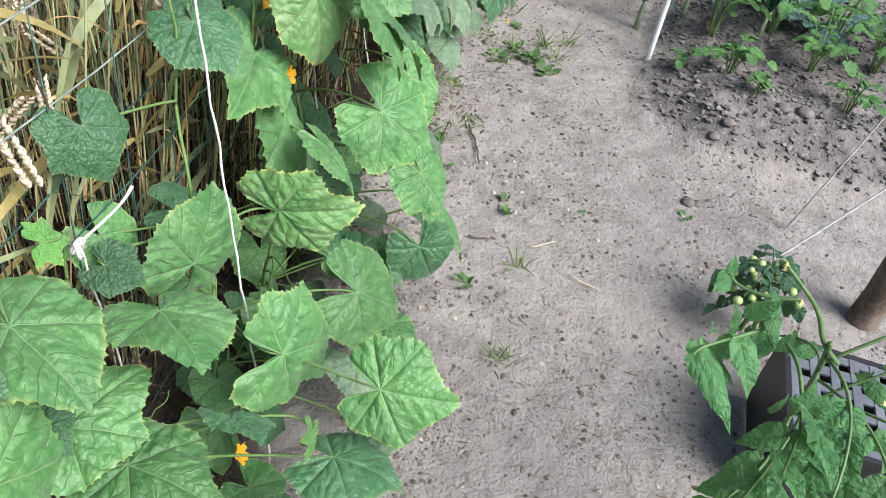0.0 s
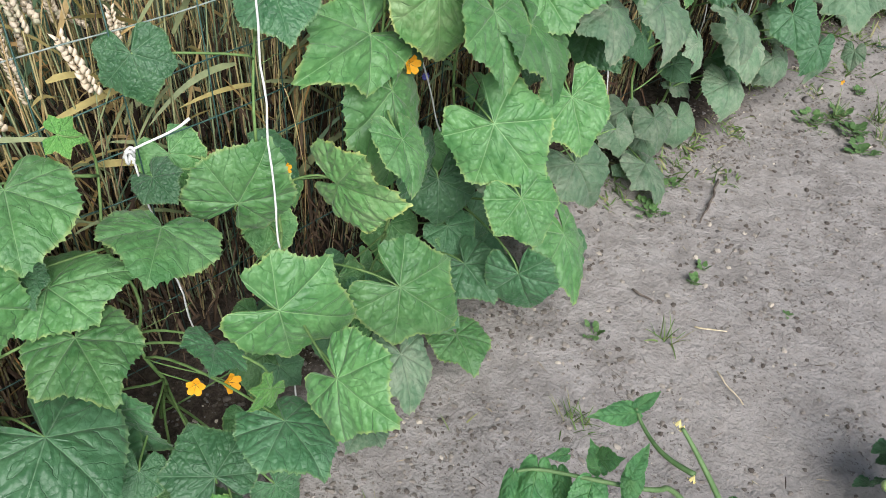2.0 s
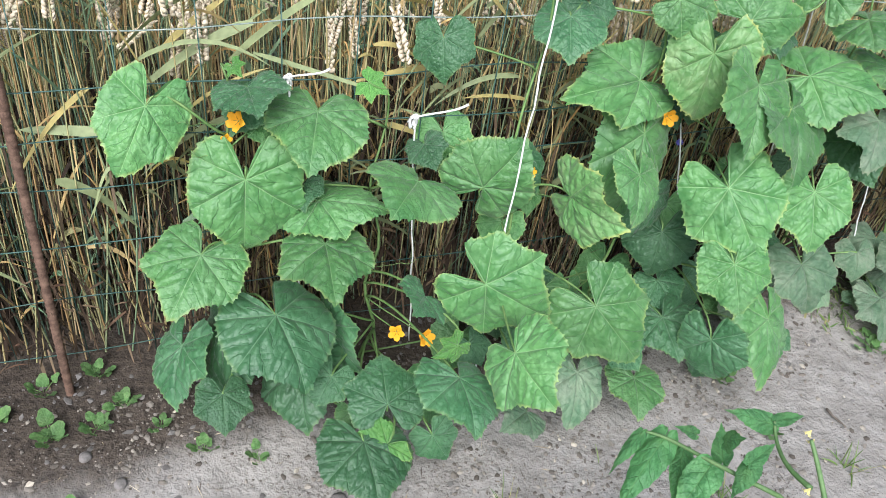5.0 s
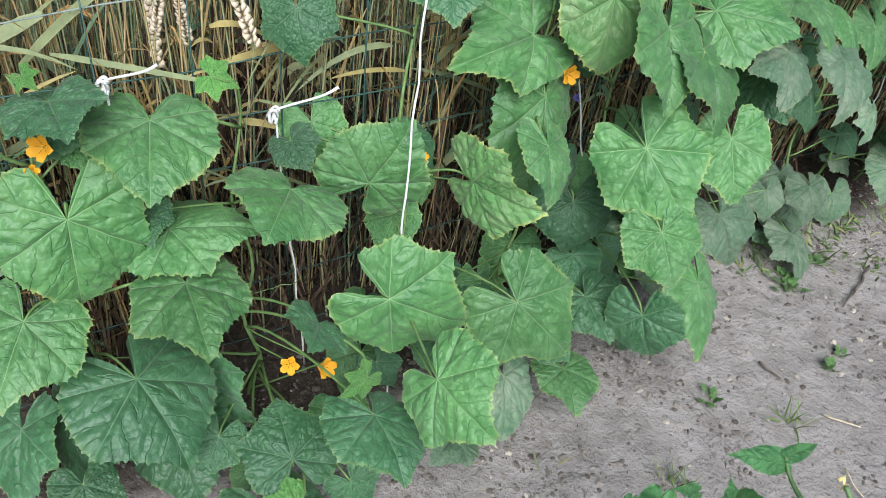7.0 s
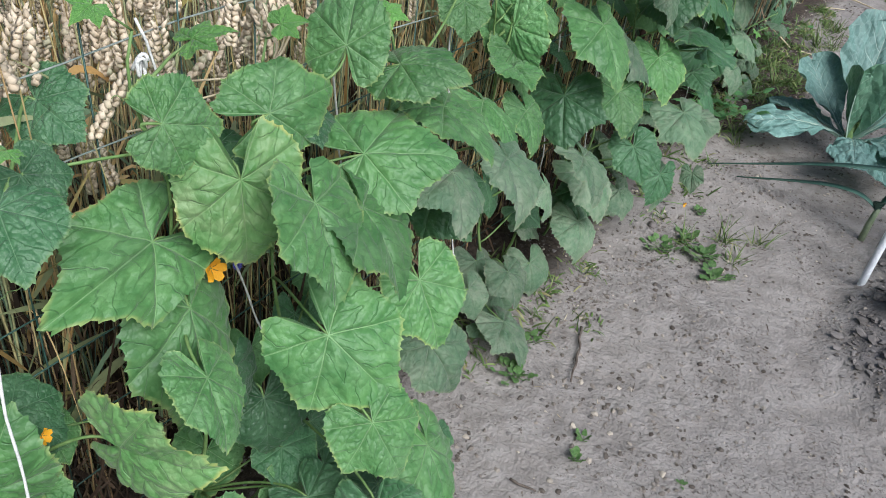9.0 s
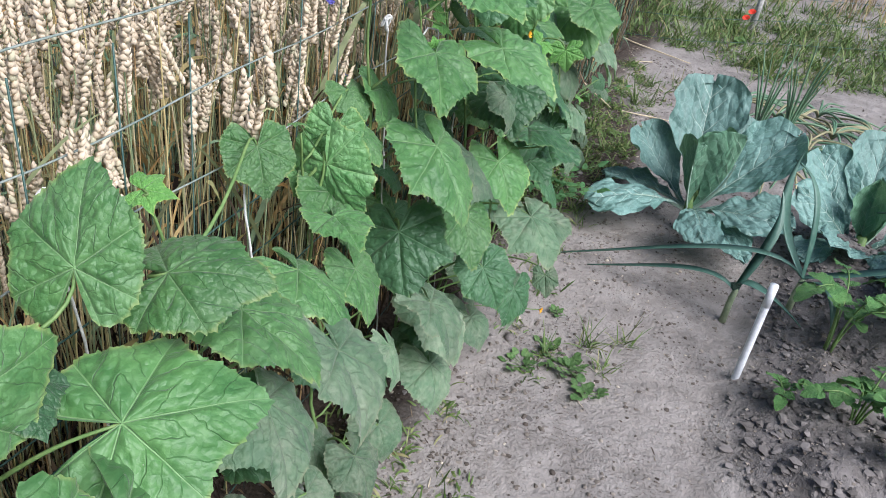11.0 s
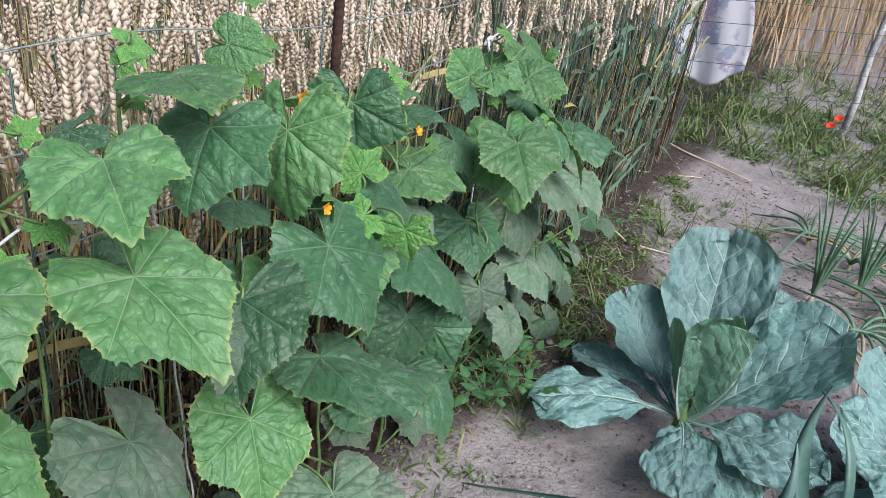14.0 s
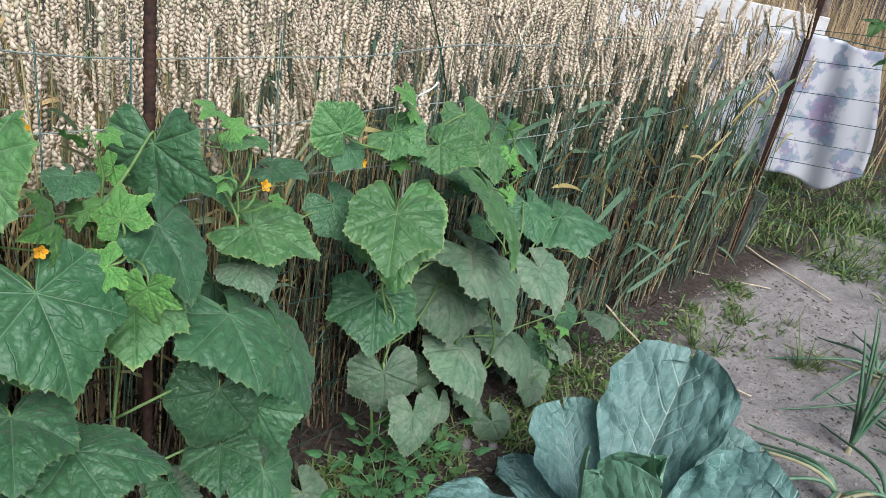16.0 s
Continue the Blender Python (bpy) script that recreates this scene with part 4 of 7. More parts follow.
def vine_leaf(seed, outline, mat, fold, droop, puff, ruffle, twist, rings=15, cuts=16):
    """A cucumber leaf one unit long from the stalk at the origin to its tip on +y: straight-edged lobes, sunken ribs, puckered panels."""
    rng = np.random.RandomState(seed)
    ang = np.concatenate([np.linspace(a, b, cuts, endpoint=False) for a, b in ((0, 28.5), (28.5, 57), (57, 84.5), (84.5, 112), (112, 152))] + [np.linspace(152, outline[-1][0], 3 + cuts // 3)])
    th = np.concatenate([-ang[:0:-1], ang])

    def side(sign):
        d = np.radians([c[0] for c in outline])
        r = np.array([c[1] for c in outline]) * (1 + rng.uniform(-0.05, 0.05, len(outline)))
        r[0], r[-1] = 1.0, 0.04
        q = np.linspace(0, len(d) - 1, 400)
        x, y = np.interp(q, range(len(d)), r * np.sin(d)), np.interp(q, range(len(d)), r * np.cos(d))
        return np.interp(np.radians(ang), np.arctan2(x, y), np.hypot(x, y))

    reach = np.concatenate([side(-1)[:0:-1], side(1)])
    saw = np.where(np.arange(len(th)) % 4 == 0, 1.0, np.where(np.arange(len(th)) % 2 == 0, -0.4, -0.5)) * rng.uniform(0.012, 0.036, len(th))
    t = np.radians(th)
    p = rng.uniform(0, 6.28, 6)
    verts, uv1, uv2 = [(0.0, 0.0, 0.0)], [(0.0, 0.0)], [(0.0, 0.0)]
    gap = np.abs(np.abs(th)[:, None] - RIBS[None, :])
    near = np.min(gap, axis=1)
    own = np.argmin(gap, axis=1)
    off = np.sign(np.abs(th) - RIBS[own]) * np.sign(th)
    span = np.interp(np.abs(th), [0, 28.5, 57, 84.5, 112, 132, 152, 163, 175], [0, 1, 0, 1, 0, 1, 0, 0.5, 0.2])
    for k in range(1, rings + 1):
        f = (k / rings) ** 0.9
        r = reach * f * (1 + (saw if k == rings else 0.0))
        x, y = r * np.sin(t), r * np.cos(t)
        u, v = r * np.cos(np.radians(near)), r * np.sin(np.radians(near))
        z = -droop * r * r + 0.5 * droop * y + fold * np.abs(x) * (1 - 0.25 * r) + twist * x * y
        z = z - 0.30 * droop * np.maximum(0, y - 0.45) ** 2 * 2.0
        z = z + puff * np.sin(span * 1.57) * f * (1 - 0.35 * f)
        z = z - 0.022 * np.exp(-(v / 0.022) ** 2) * (1 - 0.55 * f) * min(1.0, f * 3)
        s = u * 5.0 - v * 4.5 + 0.35 * np.sin(own * 2.0 + off * 1.3)
        fr = np.abs(s - np.floor(s) - 0.5) * 2
        z = z + 0.026 * (1 - fr ** 2) * np.minimum(1.0, v / 0.06)
        z = z + ruffle * f ** 3 * (np.sin(3 * t + p[0]) + 0.6 * np.sin(8 * t + p[1]) + 0.35 * np.sin(17 * t + p[2]))
        z = z + np.array([0.030 * noise.noise((a * 4 + seed, b * 4, 0.5)) + 0.010 * noise.noise((a * 12 + seed, b * 12, 3.5)) for a, b in zip(x, y)])
        for i in range(len(th)):
            verts.append((x[i], y[i], z[i])), uv1.append((u[i], v[i])), uv2.append((f, abs(th[i]) / 180))
    n = len(th)
    faces = [(0, 2 + i, 1 + i) for i in range(n - 1)]
    for k in range(rings - 1):
        for i in range(n - 1):
            a = 1 + k * n + i
            faces.append((a, a + 1, a + n + 1, a + n))
    me = mesh("cucumber_leaf", verts, faces, mat)
    idx = np.zeros(len(me.loops), dtype=np.int32)
    me.loops.foreach_get("vertex_index", idx)
    for layer, co in (("vein", uv1), ("rim", uv2)):
        me.uv_layers.new(name=layer).data.foreach_set("uv", np.array(co, dtype=np.float32)[idx].ravel())
    return me


SHAPES, SMALL = {}, {}
for key, mat in M_LEAF.items():
    for j, (outline, fold, droop, puff, ruffle, twist) in enumerate(((PENTA, 0.10, 0.24, 0.018, 0.020, 0.05), (HEART, -0.10, 0.28, 0.014, 0.016, -0.06), (PENTA, 0.16, 0.20, 0.022, 0.024, -0.10), (HEART, 0.05, 0.26, 0.018, 0.020, 0.12), (PENTA, -0.08, 0.26, 0.018, 0.030, 0.08), (PENTA, -0.12, 0.22, 0.020, 0.022, -0.04))):
        wilt = 1.8 if key == "p" else 1.0
        SHAPES[key, j] = vine_leaf(10 * j + ord(key), LOBED if key == "y" else outline, mat, fold + (0.1 if key == "p" else 0.0), droop * wilt, puff, ruffle * wilt, twist)
        SMALL[key, j] = vine_leaf(10 * j + ord(key), LOBED if key == "y" else outline, mat, fold, droop * wilt, puff, ruffle * wilt, twist, 7, 8)


def star(petals, mat, r, cup, wide):
    """An open flower facing +z."""
    v, f = [(0, 0, -r * 0.15)], []
    for p in range(petals):
        a = 2 * math.pi * p / petals
        c, s = math.cos(a), math.sin(a)
        o = len(v)
        for q, w_, z in ((0.25, 0.35, 0.1), (0.55, 1.0, 0.32), (0.85, 0.75, 0.5), (1.05, 0.08, 0.42)):
            for k in (-1, 0, 1):
                x, y = r * q, r * wide * w_ * k
                v.append((x * c - y * s, x * s + y * c, r * cup * z - abs(k) * r * -0.06))
        f += [(0, o, o + 1), (0, o + 1, o + 2)]
        for i in range(3):
            for k in range(2):
                b = o + 3 * i + k
                f.append((b, b + 3, b + 4, b + 1))
    return mesh("corolla", v, f, mat)


COROLLA = star(5, M_PETAL, 1.0, 1.4, 0.42)
POPPY_CUP = star(4, M_POPPY, 1.0, 1.1, 0.75)
CORN_CUP = star(9, M_BLUE, 1.0, 0.8, 0.18)


def under(ob, owner):
    """Hangs a part below another part of its thing, where it stands."""
    ob.parent = owner
    ob.matrix_parent_inverse = owner.matrix_basis.inverted()
    return ob


def flower_part(parent, at, face, r):
    z = Vector(face).normalized()
    m = Matrix.Translation(at) @ z.to_track_quat('Z', 'Y').to_matrix().to_4x4() @ Matrix.Diagonal((r, r, r, 1))
    fl = part("flower", COROLLA, parent, "open yellow-orange flower", m)
    return fl


def cucumber_plant(y0, rows, flowers=(), fill=13):
    """One vine: rows of leaf kind, place, turn, length and breadth; flowers: places."""
    rng = random.Random(int(y0 * 1000))
    root = Vector((0.07 + 0.03 * rng.random(), y0, 0.0))
    t = thing("cucumber_plant", "cucumber vine with large toothed green leaves climbing the wire fence", "cucumber plant", root, "cucumber plants along the fence")
    top = max(r[3] for r in rows) + 0.03
    lean = rng.uniform(-0.05, 0.05)
    vine = curve4((0, 0, -0.01), (0.06, lean * 0.4, top * 0.3), (-0.03, -lean * 0.6, top * 0.7), (-0.03, lean, top), 22)
    vine = [p + Vector((0.008 * math.sin(i * 1.1 + y0 * 9), 0.012 * math.sin(i * 0.8 + y0 * 5), 0)) for i, p in enumerate(vine)]
    rod("vine", vine, [0.0042 - 0.0001 * i for i in range(23)], M_STEM, t, "pale green hairy vine", 8)
    for i, (kind, x, y, z, rx, ry, rz, length, wide) in enumerate(rows):
        at = Vector((x, y, z)) - root
        shape = SHAPES[kind, (i * 5 + int(y0 * 10)) % 6]
        m = Matrix.Translation(at) @ pose(0, 0, 0, rx, ry, rz)
        leaf = part("leaf", shape, t, "", m @ Matrix.Diagonal((1.10 * length * wide, 1.08 * length, 1.08 * length, 1)))
        if kind == "p":
            tagged(leaf, "dusty grey-green wilting leaf")
        elif kind == "t":
            tagged(leaf, "leaf with yellowing toothed rim")
        node = min(vine, key=lambda p: abs(p.z - max(0.02, at.z - 0.07)))
        back = m.to_3x3() @ Vector((0, -1, -0.35))
        stalk = curve4(node, node + Vector((0.05, (at.y - node.y) * 0.35, 0.05)), at + back * 0.06, at - m.to_3x3() @ Vector((0, 0, 0.002)), 9)
        under(rod("petiole", stalk, [0.0029 - 0.0001 * k for k in range(10)], M_STEM, t, sides=6), leaf)
    for k in range(fill // 3 if y0 < 1.0 else fill if y0 < 2.3 else fill // 2):
        z = rng.uniform(0.05, min(0.85, top)) if k % 3 else rng.uniform(0.04, 0.25)
        at = Vector((rng.uniform(0.0, 0.10) + (rng.uniform(0.05, 0.28 if y0 < 1.8 else 0.12) if z < 0.3 else 0.0), y0 + rng.uniform(-0.22, 0.22), z)) - root
        kind = "p" if z < 0.22 and y0 > 1.7 else rng.choice("ddf")
        size = rng.uniform(0.05, 0.095)
        out = Vector((rng.uniform(0.3, 0.9), rng.uniform(-0.8, 0.5), rng.uniform(-1.0, -0.2)))
        m = Matrix.Translation(at) @ frame_of(at, at + out, (0.8, rng.uniform(-0.7, 0.2), 0.7))
        leaf = part("leaf", SMALL[kind, rng.randint(0, 5)], t, "", m @ Matrix.Diagonal((size, size, size, 1)))
        node = min(vine, key=lambda p: abs(p.z - max(0.02, at.z - 0.05)))
        under(rod("petiole", curve4(node, node + Vector((0.03, 0, 0.03)), at + Vector((-0.02, 0, -0.01)), at, 6), 0.0022, M_STEM, t, sides=5), leaf)
    for k in range(5 if y0 > 2.6 else 1):
        node = vine[22 - k]
        at = node + Vector((rng.uniform(-0.02, 0.05), rng.uniform(-0.05, 0.05), rng.uniform(-0.02, 0.04)))
        size = rng.uniform(0.022, 0.048)
        out = Vector((rng.uniform(-0.2, 0.9), rng.uniform(-0.9, 0.9), rng.uniform(-0.5, 0.7)))
        m = Matrix.Translation(at) @ frame_of(at, at + out, (0.6, rng.uniform(-0.7, 0.2), 0.8))
        leaf = part("leaf", SMALL["y", rng.randint(0, 5)], t, "small young light green leaf", m @ Matrix.Diagonal((size, size, size, 1)))
        under(rod("petiole", curve4(node, node.lerp(at, 0.3) + Vector((0.01, 0, 0)), node.lerp(at, 0.7) + Vector((0.01, 0, 0)), at, 5), 0.0015, M_STEM, t, sides=5), leaf)
    for fx, fy, fz in flowers:
        at = Vector((fx, fy, fz)) - root
        bloom = flower_part(t, at, (0.7, rng.uniform(-0.6, 0.3), rng.uniform(0.0, 0.6)), rng.uniform(0.011, 0.019) if fy < 2 else rng.uniform(0.009, 0.014))
        node = min(vine, key=lambda p: abs(p.z - at.z))
        under(rod("flower_stalk", curve4(node, node + Vector((0.02, 0, 0)), at - Vector((0.03, 0, 0.01)), at, 5), 0.0014, M_STEM, t, sides=5), bloom)
    for k in range(2):
        a = vine[rng.randint(9, 20)]
        d = rng.uniform(0.04, 0.09)
        sgn = rng.choice((-1, 1))
        coil = [a + Vector((0.02 + 0.25 * d * q, sgn * d * q, 0.02 * q)) + Vector((0.006 * math.cos(q * 16), 0.004 * math.sin(q * 9), 0.006 * math.sin(q * 16))) * max(0.0, q - 0.3) for q in np.linspace(0, 1, 34)]
        rod("tendril", coil, 0.0007, M_STEM, t, sides=4)
    return t


def gherkin(t, at, length, lean):
    """A small prickly fruit hanging under a vine, with the withered bloom at its tip."""
    root = Vector(t.location)
    top = Vector(at) - root
    way = Vector(lean).normalized()
    pts = [top + way * length * q + Vector((0.010 * q * q, 0, 0)) for q in np.linspace(0, 1, 15)]
    fat = [0.21 * length * (0.30 + 0.70 * math.sin(math.pi * min(1.0, 0.12 + 0.85 * q)) ** 0.6) * (1 + 0.05 * math.sin(31 * q)) for q in np.linspace(0, 1, 15)]
    fruit = rod("cucumber", pts, fat, M_GHERKIN, t, "small unripe prickly green cucumber", 14)
    under(rod("fruit_stalk", curve4(top + Vector((-0.03, 0.01, 0.04)), top + Vector((-0.02, 0, 0.045)), top - way * 0.02, top + way * 0.004, 6), 0.0022, M_STEM, t, sides=6), fruit)
    rng = random.Random(5)
    for k in range(36):
        i = rng.randint(2, 12)
        a = rng.uniform(0, 6.28)
        side = way.cross(Vector((0, 1, 0.2))).normalized()
        out = side * math.cos(a) + way.cross(side) * math.sin(a)
        under(rod("prickle", [pts[i] + out * fat[i] * 0.9, pts[i] + out * (fat[i] + 0.0022)], [0.0011, 0.0002], M_STEM, t, sides=5), fruit)


cucumber_plant(0.70, [
    ("f", 0.086, 0.553, 0.695, -54, -23, -104, 0.115, 0.82),
    ("d", 0.130, 0.561, 0.180, -44, 29, -138, 0.119, 0.92),
    ("f", 0.153, 0.613, 0.428, -22, -13, -119, 0.119, 1.00),
    ("d", 0.120, 0.636, 0.202, -67, 25, -161, 0.165, 0.93),
    ("f", 0.109, 0.701, 0.550, -75, -3, -97, 0.140, 0.96),
    ("d", 0.069, 0.716, 0.709, -2, 11, -88, 0.079, 1.08),
    ("d", 0.228, 0.731, 0.326, -26, -6, -70, 0.143, 1.02),
    ("d", 0.200, 0.784, 0.152, -36, 22, -114, 0.134, 0.92),
    ("f", 0.188, 0.828, 0.450, -3, 1, -94, 0.125, 0.91),
    ("f", 0.105, 0.833, 0.484, 4, 5, -19, 0.124, 0.86)], ((0.064, 0.675, 0.607), (0.083, 0.697, 0.653), (0.155, 0.756, 0.274),))
cucumber_plant(0.95, [
    ("f", 0.066, 0.836, 0.651, -17, -5, -106, 0.121, 1.00),
    ("d", 0.160, 0.843, 0.210, -65, 65, -131, 0.116, 0.91),
    ("d", 0.421, 0.857, 0.160, -16, -5, -85, 0.117, 1.00),
    ("y", 0.430, 0.901, 0.150, -30, -27, -148, 0.071, 1.00),
    ("d", 0.370, 0.914, 0.190, 25, -1, 83, 0.097, 1.06),
    ("d", 0.410, 1.000, 0.120, -60, 27, -86, 0.061, 1.02),
    ("f", 0.147, 1.008, 0.538, 9, -14, -128, 0.117, 1.05),
    ("d", 0.241, 1.015, 0.332, 22, -30, -134, 0.078, 0.98),
    ("d", 0.399, 1.039, 0.268, -5, -16, -88, 0.113, 1.00),
    ("y", 0.360, 1.043, 0.314, -59, -61, -116, 0.051, 0.86)], ((0.181, 0.988, 0.178), (0.238, 1.027, 0.213),))
cucumber_plant(1.23, [
    ("d", 0.043, 1.052, 0.548, -22, 26, -92, 0.056, 1.00),
    ("f", 0.444, 1.115, 0.365, -1, 52, -86, 0.118, 1.00),
    ("f", 0.281, 1.118, 0.382, -64, 58, -83, 0.150, 0.90),
    ("f", 0.119, 1.157, 0.487, 88, 32, 66, 0.121, 1.04),
    ("p", 0.429, 1.183, 0.163, 12, -16, -154, 0.069, 1.00),
    ("d", 0.077, 1.289, 0.820, -29, 6, -112, 0.086, 1.00),
    ("t", 0.198, 1.308, 0.503, 73, 84, -4, 0.130, 0.84),
    ("p", 0.354, 1.333, 0.158, -34, -9, -105, 0.109, 0.82),
    ("f", 0.337, 1.339, 0.334, -52, 36, -82, 0.142, 0.91),
    ("d", -0.024, 1.410, 0.870, -28, 37, -99, 0.069, 1.00)], ((0.155, 1.15, 0.354), (0.12, 1.253, 0.514),))
cucumber_plant(1.51, [
    ("f", 0.240, 1.417, 0.573, -46, -22, -84, 0.096, 0.89),
    ("f", 0.093, 1.464, 0.690, 2, -46, -166, 0.174, 0.65),
    ("f", 0.147, 1.473, 0.601, -69, -16, -85, 0.173, 0.77),
    ("f", 0.366, 1.476, 0.118, -9, -7, -105, 0.090, 1.00),
    ("f", 0.104, 1.490, 0.860, -31, 62, -49, 0.078, 1.06),
    ("d", 0.170, 1.521, 0.459, -67, -33, -93, 0.099, 0.93),
    ("t", 0.165, 1.555, 0.779, -80, 2, -123, 0.132, 0.85),
    ("d", 0.283, 1.569, 0.202, -18, 12, -96, 0.100, 0.94),
    ("d", 0.179, 1.575, 0.362, -65, -1, -120, 0.100, 1.05),
    ("y", 0.061, 1.579, 0.929, 17, 12, -31, 0.054, 0.80)], ((0.055, 1.59, 0.725), (0.119, 1.536, 0.618),))
cucumber_plant(1.70, [
    ("f", 0.290, 1.595, 0.557, -53, 33, -104, 0.150, 0.88),
    ("f", 0.380, 1.596, 0.438, -57, 17, -108, 0.098, 0.98),
    ("d", 0.400, 1.604, 0.243, -85, 23, -146, 0.098, 1.03),
    ("f", 0.241, 1.613, 0.752, -51, -22, -86, 0.129, 1.03),
    ("f", 0.113, 1.660, 0.817, 13, 57, 1, 0.115, 0.79),
    ("f", 0.239, 1.720, 0.693, -44, -19, -75, 0.138, 1.22),
    ("f", 0.401, 1.735, 0.277, -50, -20, -84, 0.143, 0.88),
    ("f", 0.176, 1.795, 0.725, 2, 30, -43, 0.144, 0.86),
    ("f", 0.102, 1.831, 0.866, 52, -4, 24, 0.108, 0.80)])
cucumber_plant(2.02, [
    ("f", 0.281, 1.833, 0.512, -57, 6, -106, 0.119, 0.92),
    ("f", 0.140, 1.920, 0.824, 5, 16, -63, 0.108, 0.86),
    ("p", 0.260, 1.933, 0.278, -50, 14, -96, 0.115, 0.93),
    ("p", 0.237, 1.963, 0.647, -30, -19, -111, 0.107, 0.94),
    ("d", 0.190, 1.988, 0.567, -44, 39, -117, 0.101, 0.90),
    ("f", 0.174, 2.010, 0.730, -20, -9, -88, 0.124, 0.89),
    ("p", 0.245, 2.143, 0.602, -39, -25, -101, 0.126, 0.95),
    ("f", 0.132, 2.223, 0.654, -26, -14, -88, 0.108, 0.93),
    ("f", 0.050, 2.235, 0.827, -59, 2, -129, 0.071, 1.02)])
cucumber_plant(2.38, [
    ("p", 0.240, 2.302, 0.079, -26, -15, -97, 0.105, 0.93),
    ("p", 0.213, 2.328, 0.203, -41, -3, -108, 0.084, 0.93),
    ("f", 0.176, 2.331, 0.609, -48, -16, -100, 0.090, 0.93),
    ("f", 0.129, 2.334, 0.691, 3, -7, -127, 0.093, 0.80),
    ("f", 0.084, 2.387, 0.748, -93, 29, -174, 0.104, 0.86),
    ("f", 0.090, 2.396, 0.695, -52, 1, -106, 0.095, 0.92),
    ("p", 0.220, 2.423, 0.401, -56, -29, -94, 0.075, 0.94),
    ("f", 0.070, 2.437, 0.785, -84, -6, -149, 0.080, 0.84)])
cucumber_plant(2.58, [
    ("f", 0.080, 2.497, 0.771, -31, -5, -99, 0.071, 0.88),
    ("p", 0.250, 2.530, 0.448, -34, -18, -101, 0.109, 0.95),
    ("d", 0.164, 2.541, 0.570, -52, 16, -163, 0.121, 1.01),
    ("f", 0.197, 2.587, 0.737, -43, -10, -105, 0.141, 0.96),
    ("f", 0.170, 2.593, 1.068, -33, -21, 146, 0.084, 0.73),
    ("f", 0.146, 2.656, 0.879, -21, -20, -141, 0.139, 0.81),
    ("p", 0.232, 2.659, 0.192, -42, -17, -121, 0.101, 0.95)])
fruiting = cucumber_plant(2.78, [
    ("p", 0.211, 2.677, 0.322, -36, 0, -108, 0.121, 0.82),
    ("f", 0.237, 2.689, 0.559, -49, -10, -115, 0.105, 0.95),
    ("d", 0.018, 2.721, 1.006, -68, -30, -156, 0.082, 0.99),
    ("f", 0.229, 2.795, 0.873, -22, 9, -95, 0.131, 0.83),
    ("p", 0.200, 2.798, 0.636, -49, -14, -74, 0.127, 1.05),
    ("d", 0.174, 2.801, 0.217, -44, -18, -140, 0.115, 0.82),
    ("d", 0.240, 2.812, 0.480, -67, -23, -107, 0.088, 0.95),
    ("f", 0.160, 2.823, 0.970, -9, 8, -121, 0.118, 0.85),
    ("p", 0.260, 2.828, 0.225, -33, -7, -121, 0.076, 0.98),
    ("d", 0.265, 2.834, 0.362, -52, 16, -131, 0.097, 0.95)])
gherkin(fruiting, (0.110, 2.815, 0.930), 0.050, (0.45, 0.25, -0.8))
cucumber_plant(2.96, [
    ("d", 0.060, 2.861, 0.959, -33, -8, 167, 0.075, 0.66),
    ("p", 0.220, 2.932, 0.731, -50, -15, -117, 0.071, 0.93),
    ("f", 0.120, 2.959, 1.022, -1, 3, -109, 0.084, 1.12),
    ("d", 0.320, 2.967, 0.244, -67, -24, -130, 0.092, 0.82),
    ("d", 0.200, 2.983, 0.743, -41, 18, -160, 0.122, 0.93),
    ("f", 0.217, 2.984, 0.554, -47, -2, -120, 0.119, 0.94),
    ("d", 0.136, 2.996, 0.954, -50, 5, -172, 0.102, 1.16),
    ("p", 0.299, 3.041, 0.205, -48, -19, -127, 0.105, 0.82)])
cucumber_plant(3.10, [
    ("f", 0.140, 3.049, 0.701, -38, -11, -112, 0.117, 0.96),
    ("f", 0.107, 3.057, 1.038, -19, 64, -85, 0.053, 1.00),
    ("p", 0.302, 3.077, 0.391, -32, 0, -121, 0.125, 1.00),
    ("d", 0.093, 3.086, 0.810, 0, -12, -139, 0.071, 1.02),
    ("d", 0.243, 3.102, 0.607, -2, -3, -109, 0.120, 0.86),
    ("p", 0.329, 3.117, 0.375, -25, -6, -136, 0.089, 1.02),
    ("f", 0.154, 3.118, 0.925, -76, 10, -176, 0.117, 0.93),
    ("d", 0.207, 3.156, 0.755, -49, 2, -86, 0.137, 0.99),
    ("d", 0.286, 3.159, 0.553, -10, 1, -30, 0.126, 0.81)], ((0.131, 3.177, 0.951), (0.183, 3.172, 0.8), (0.36, 3.2, 0.05),))
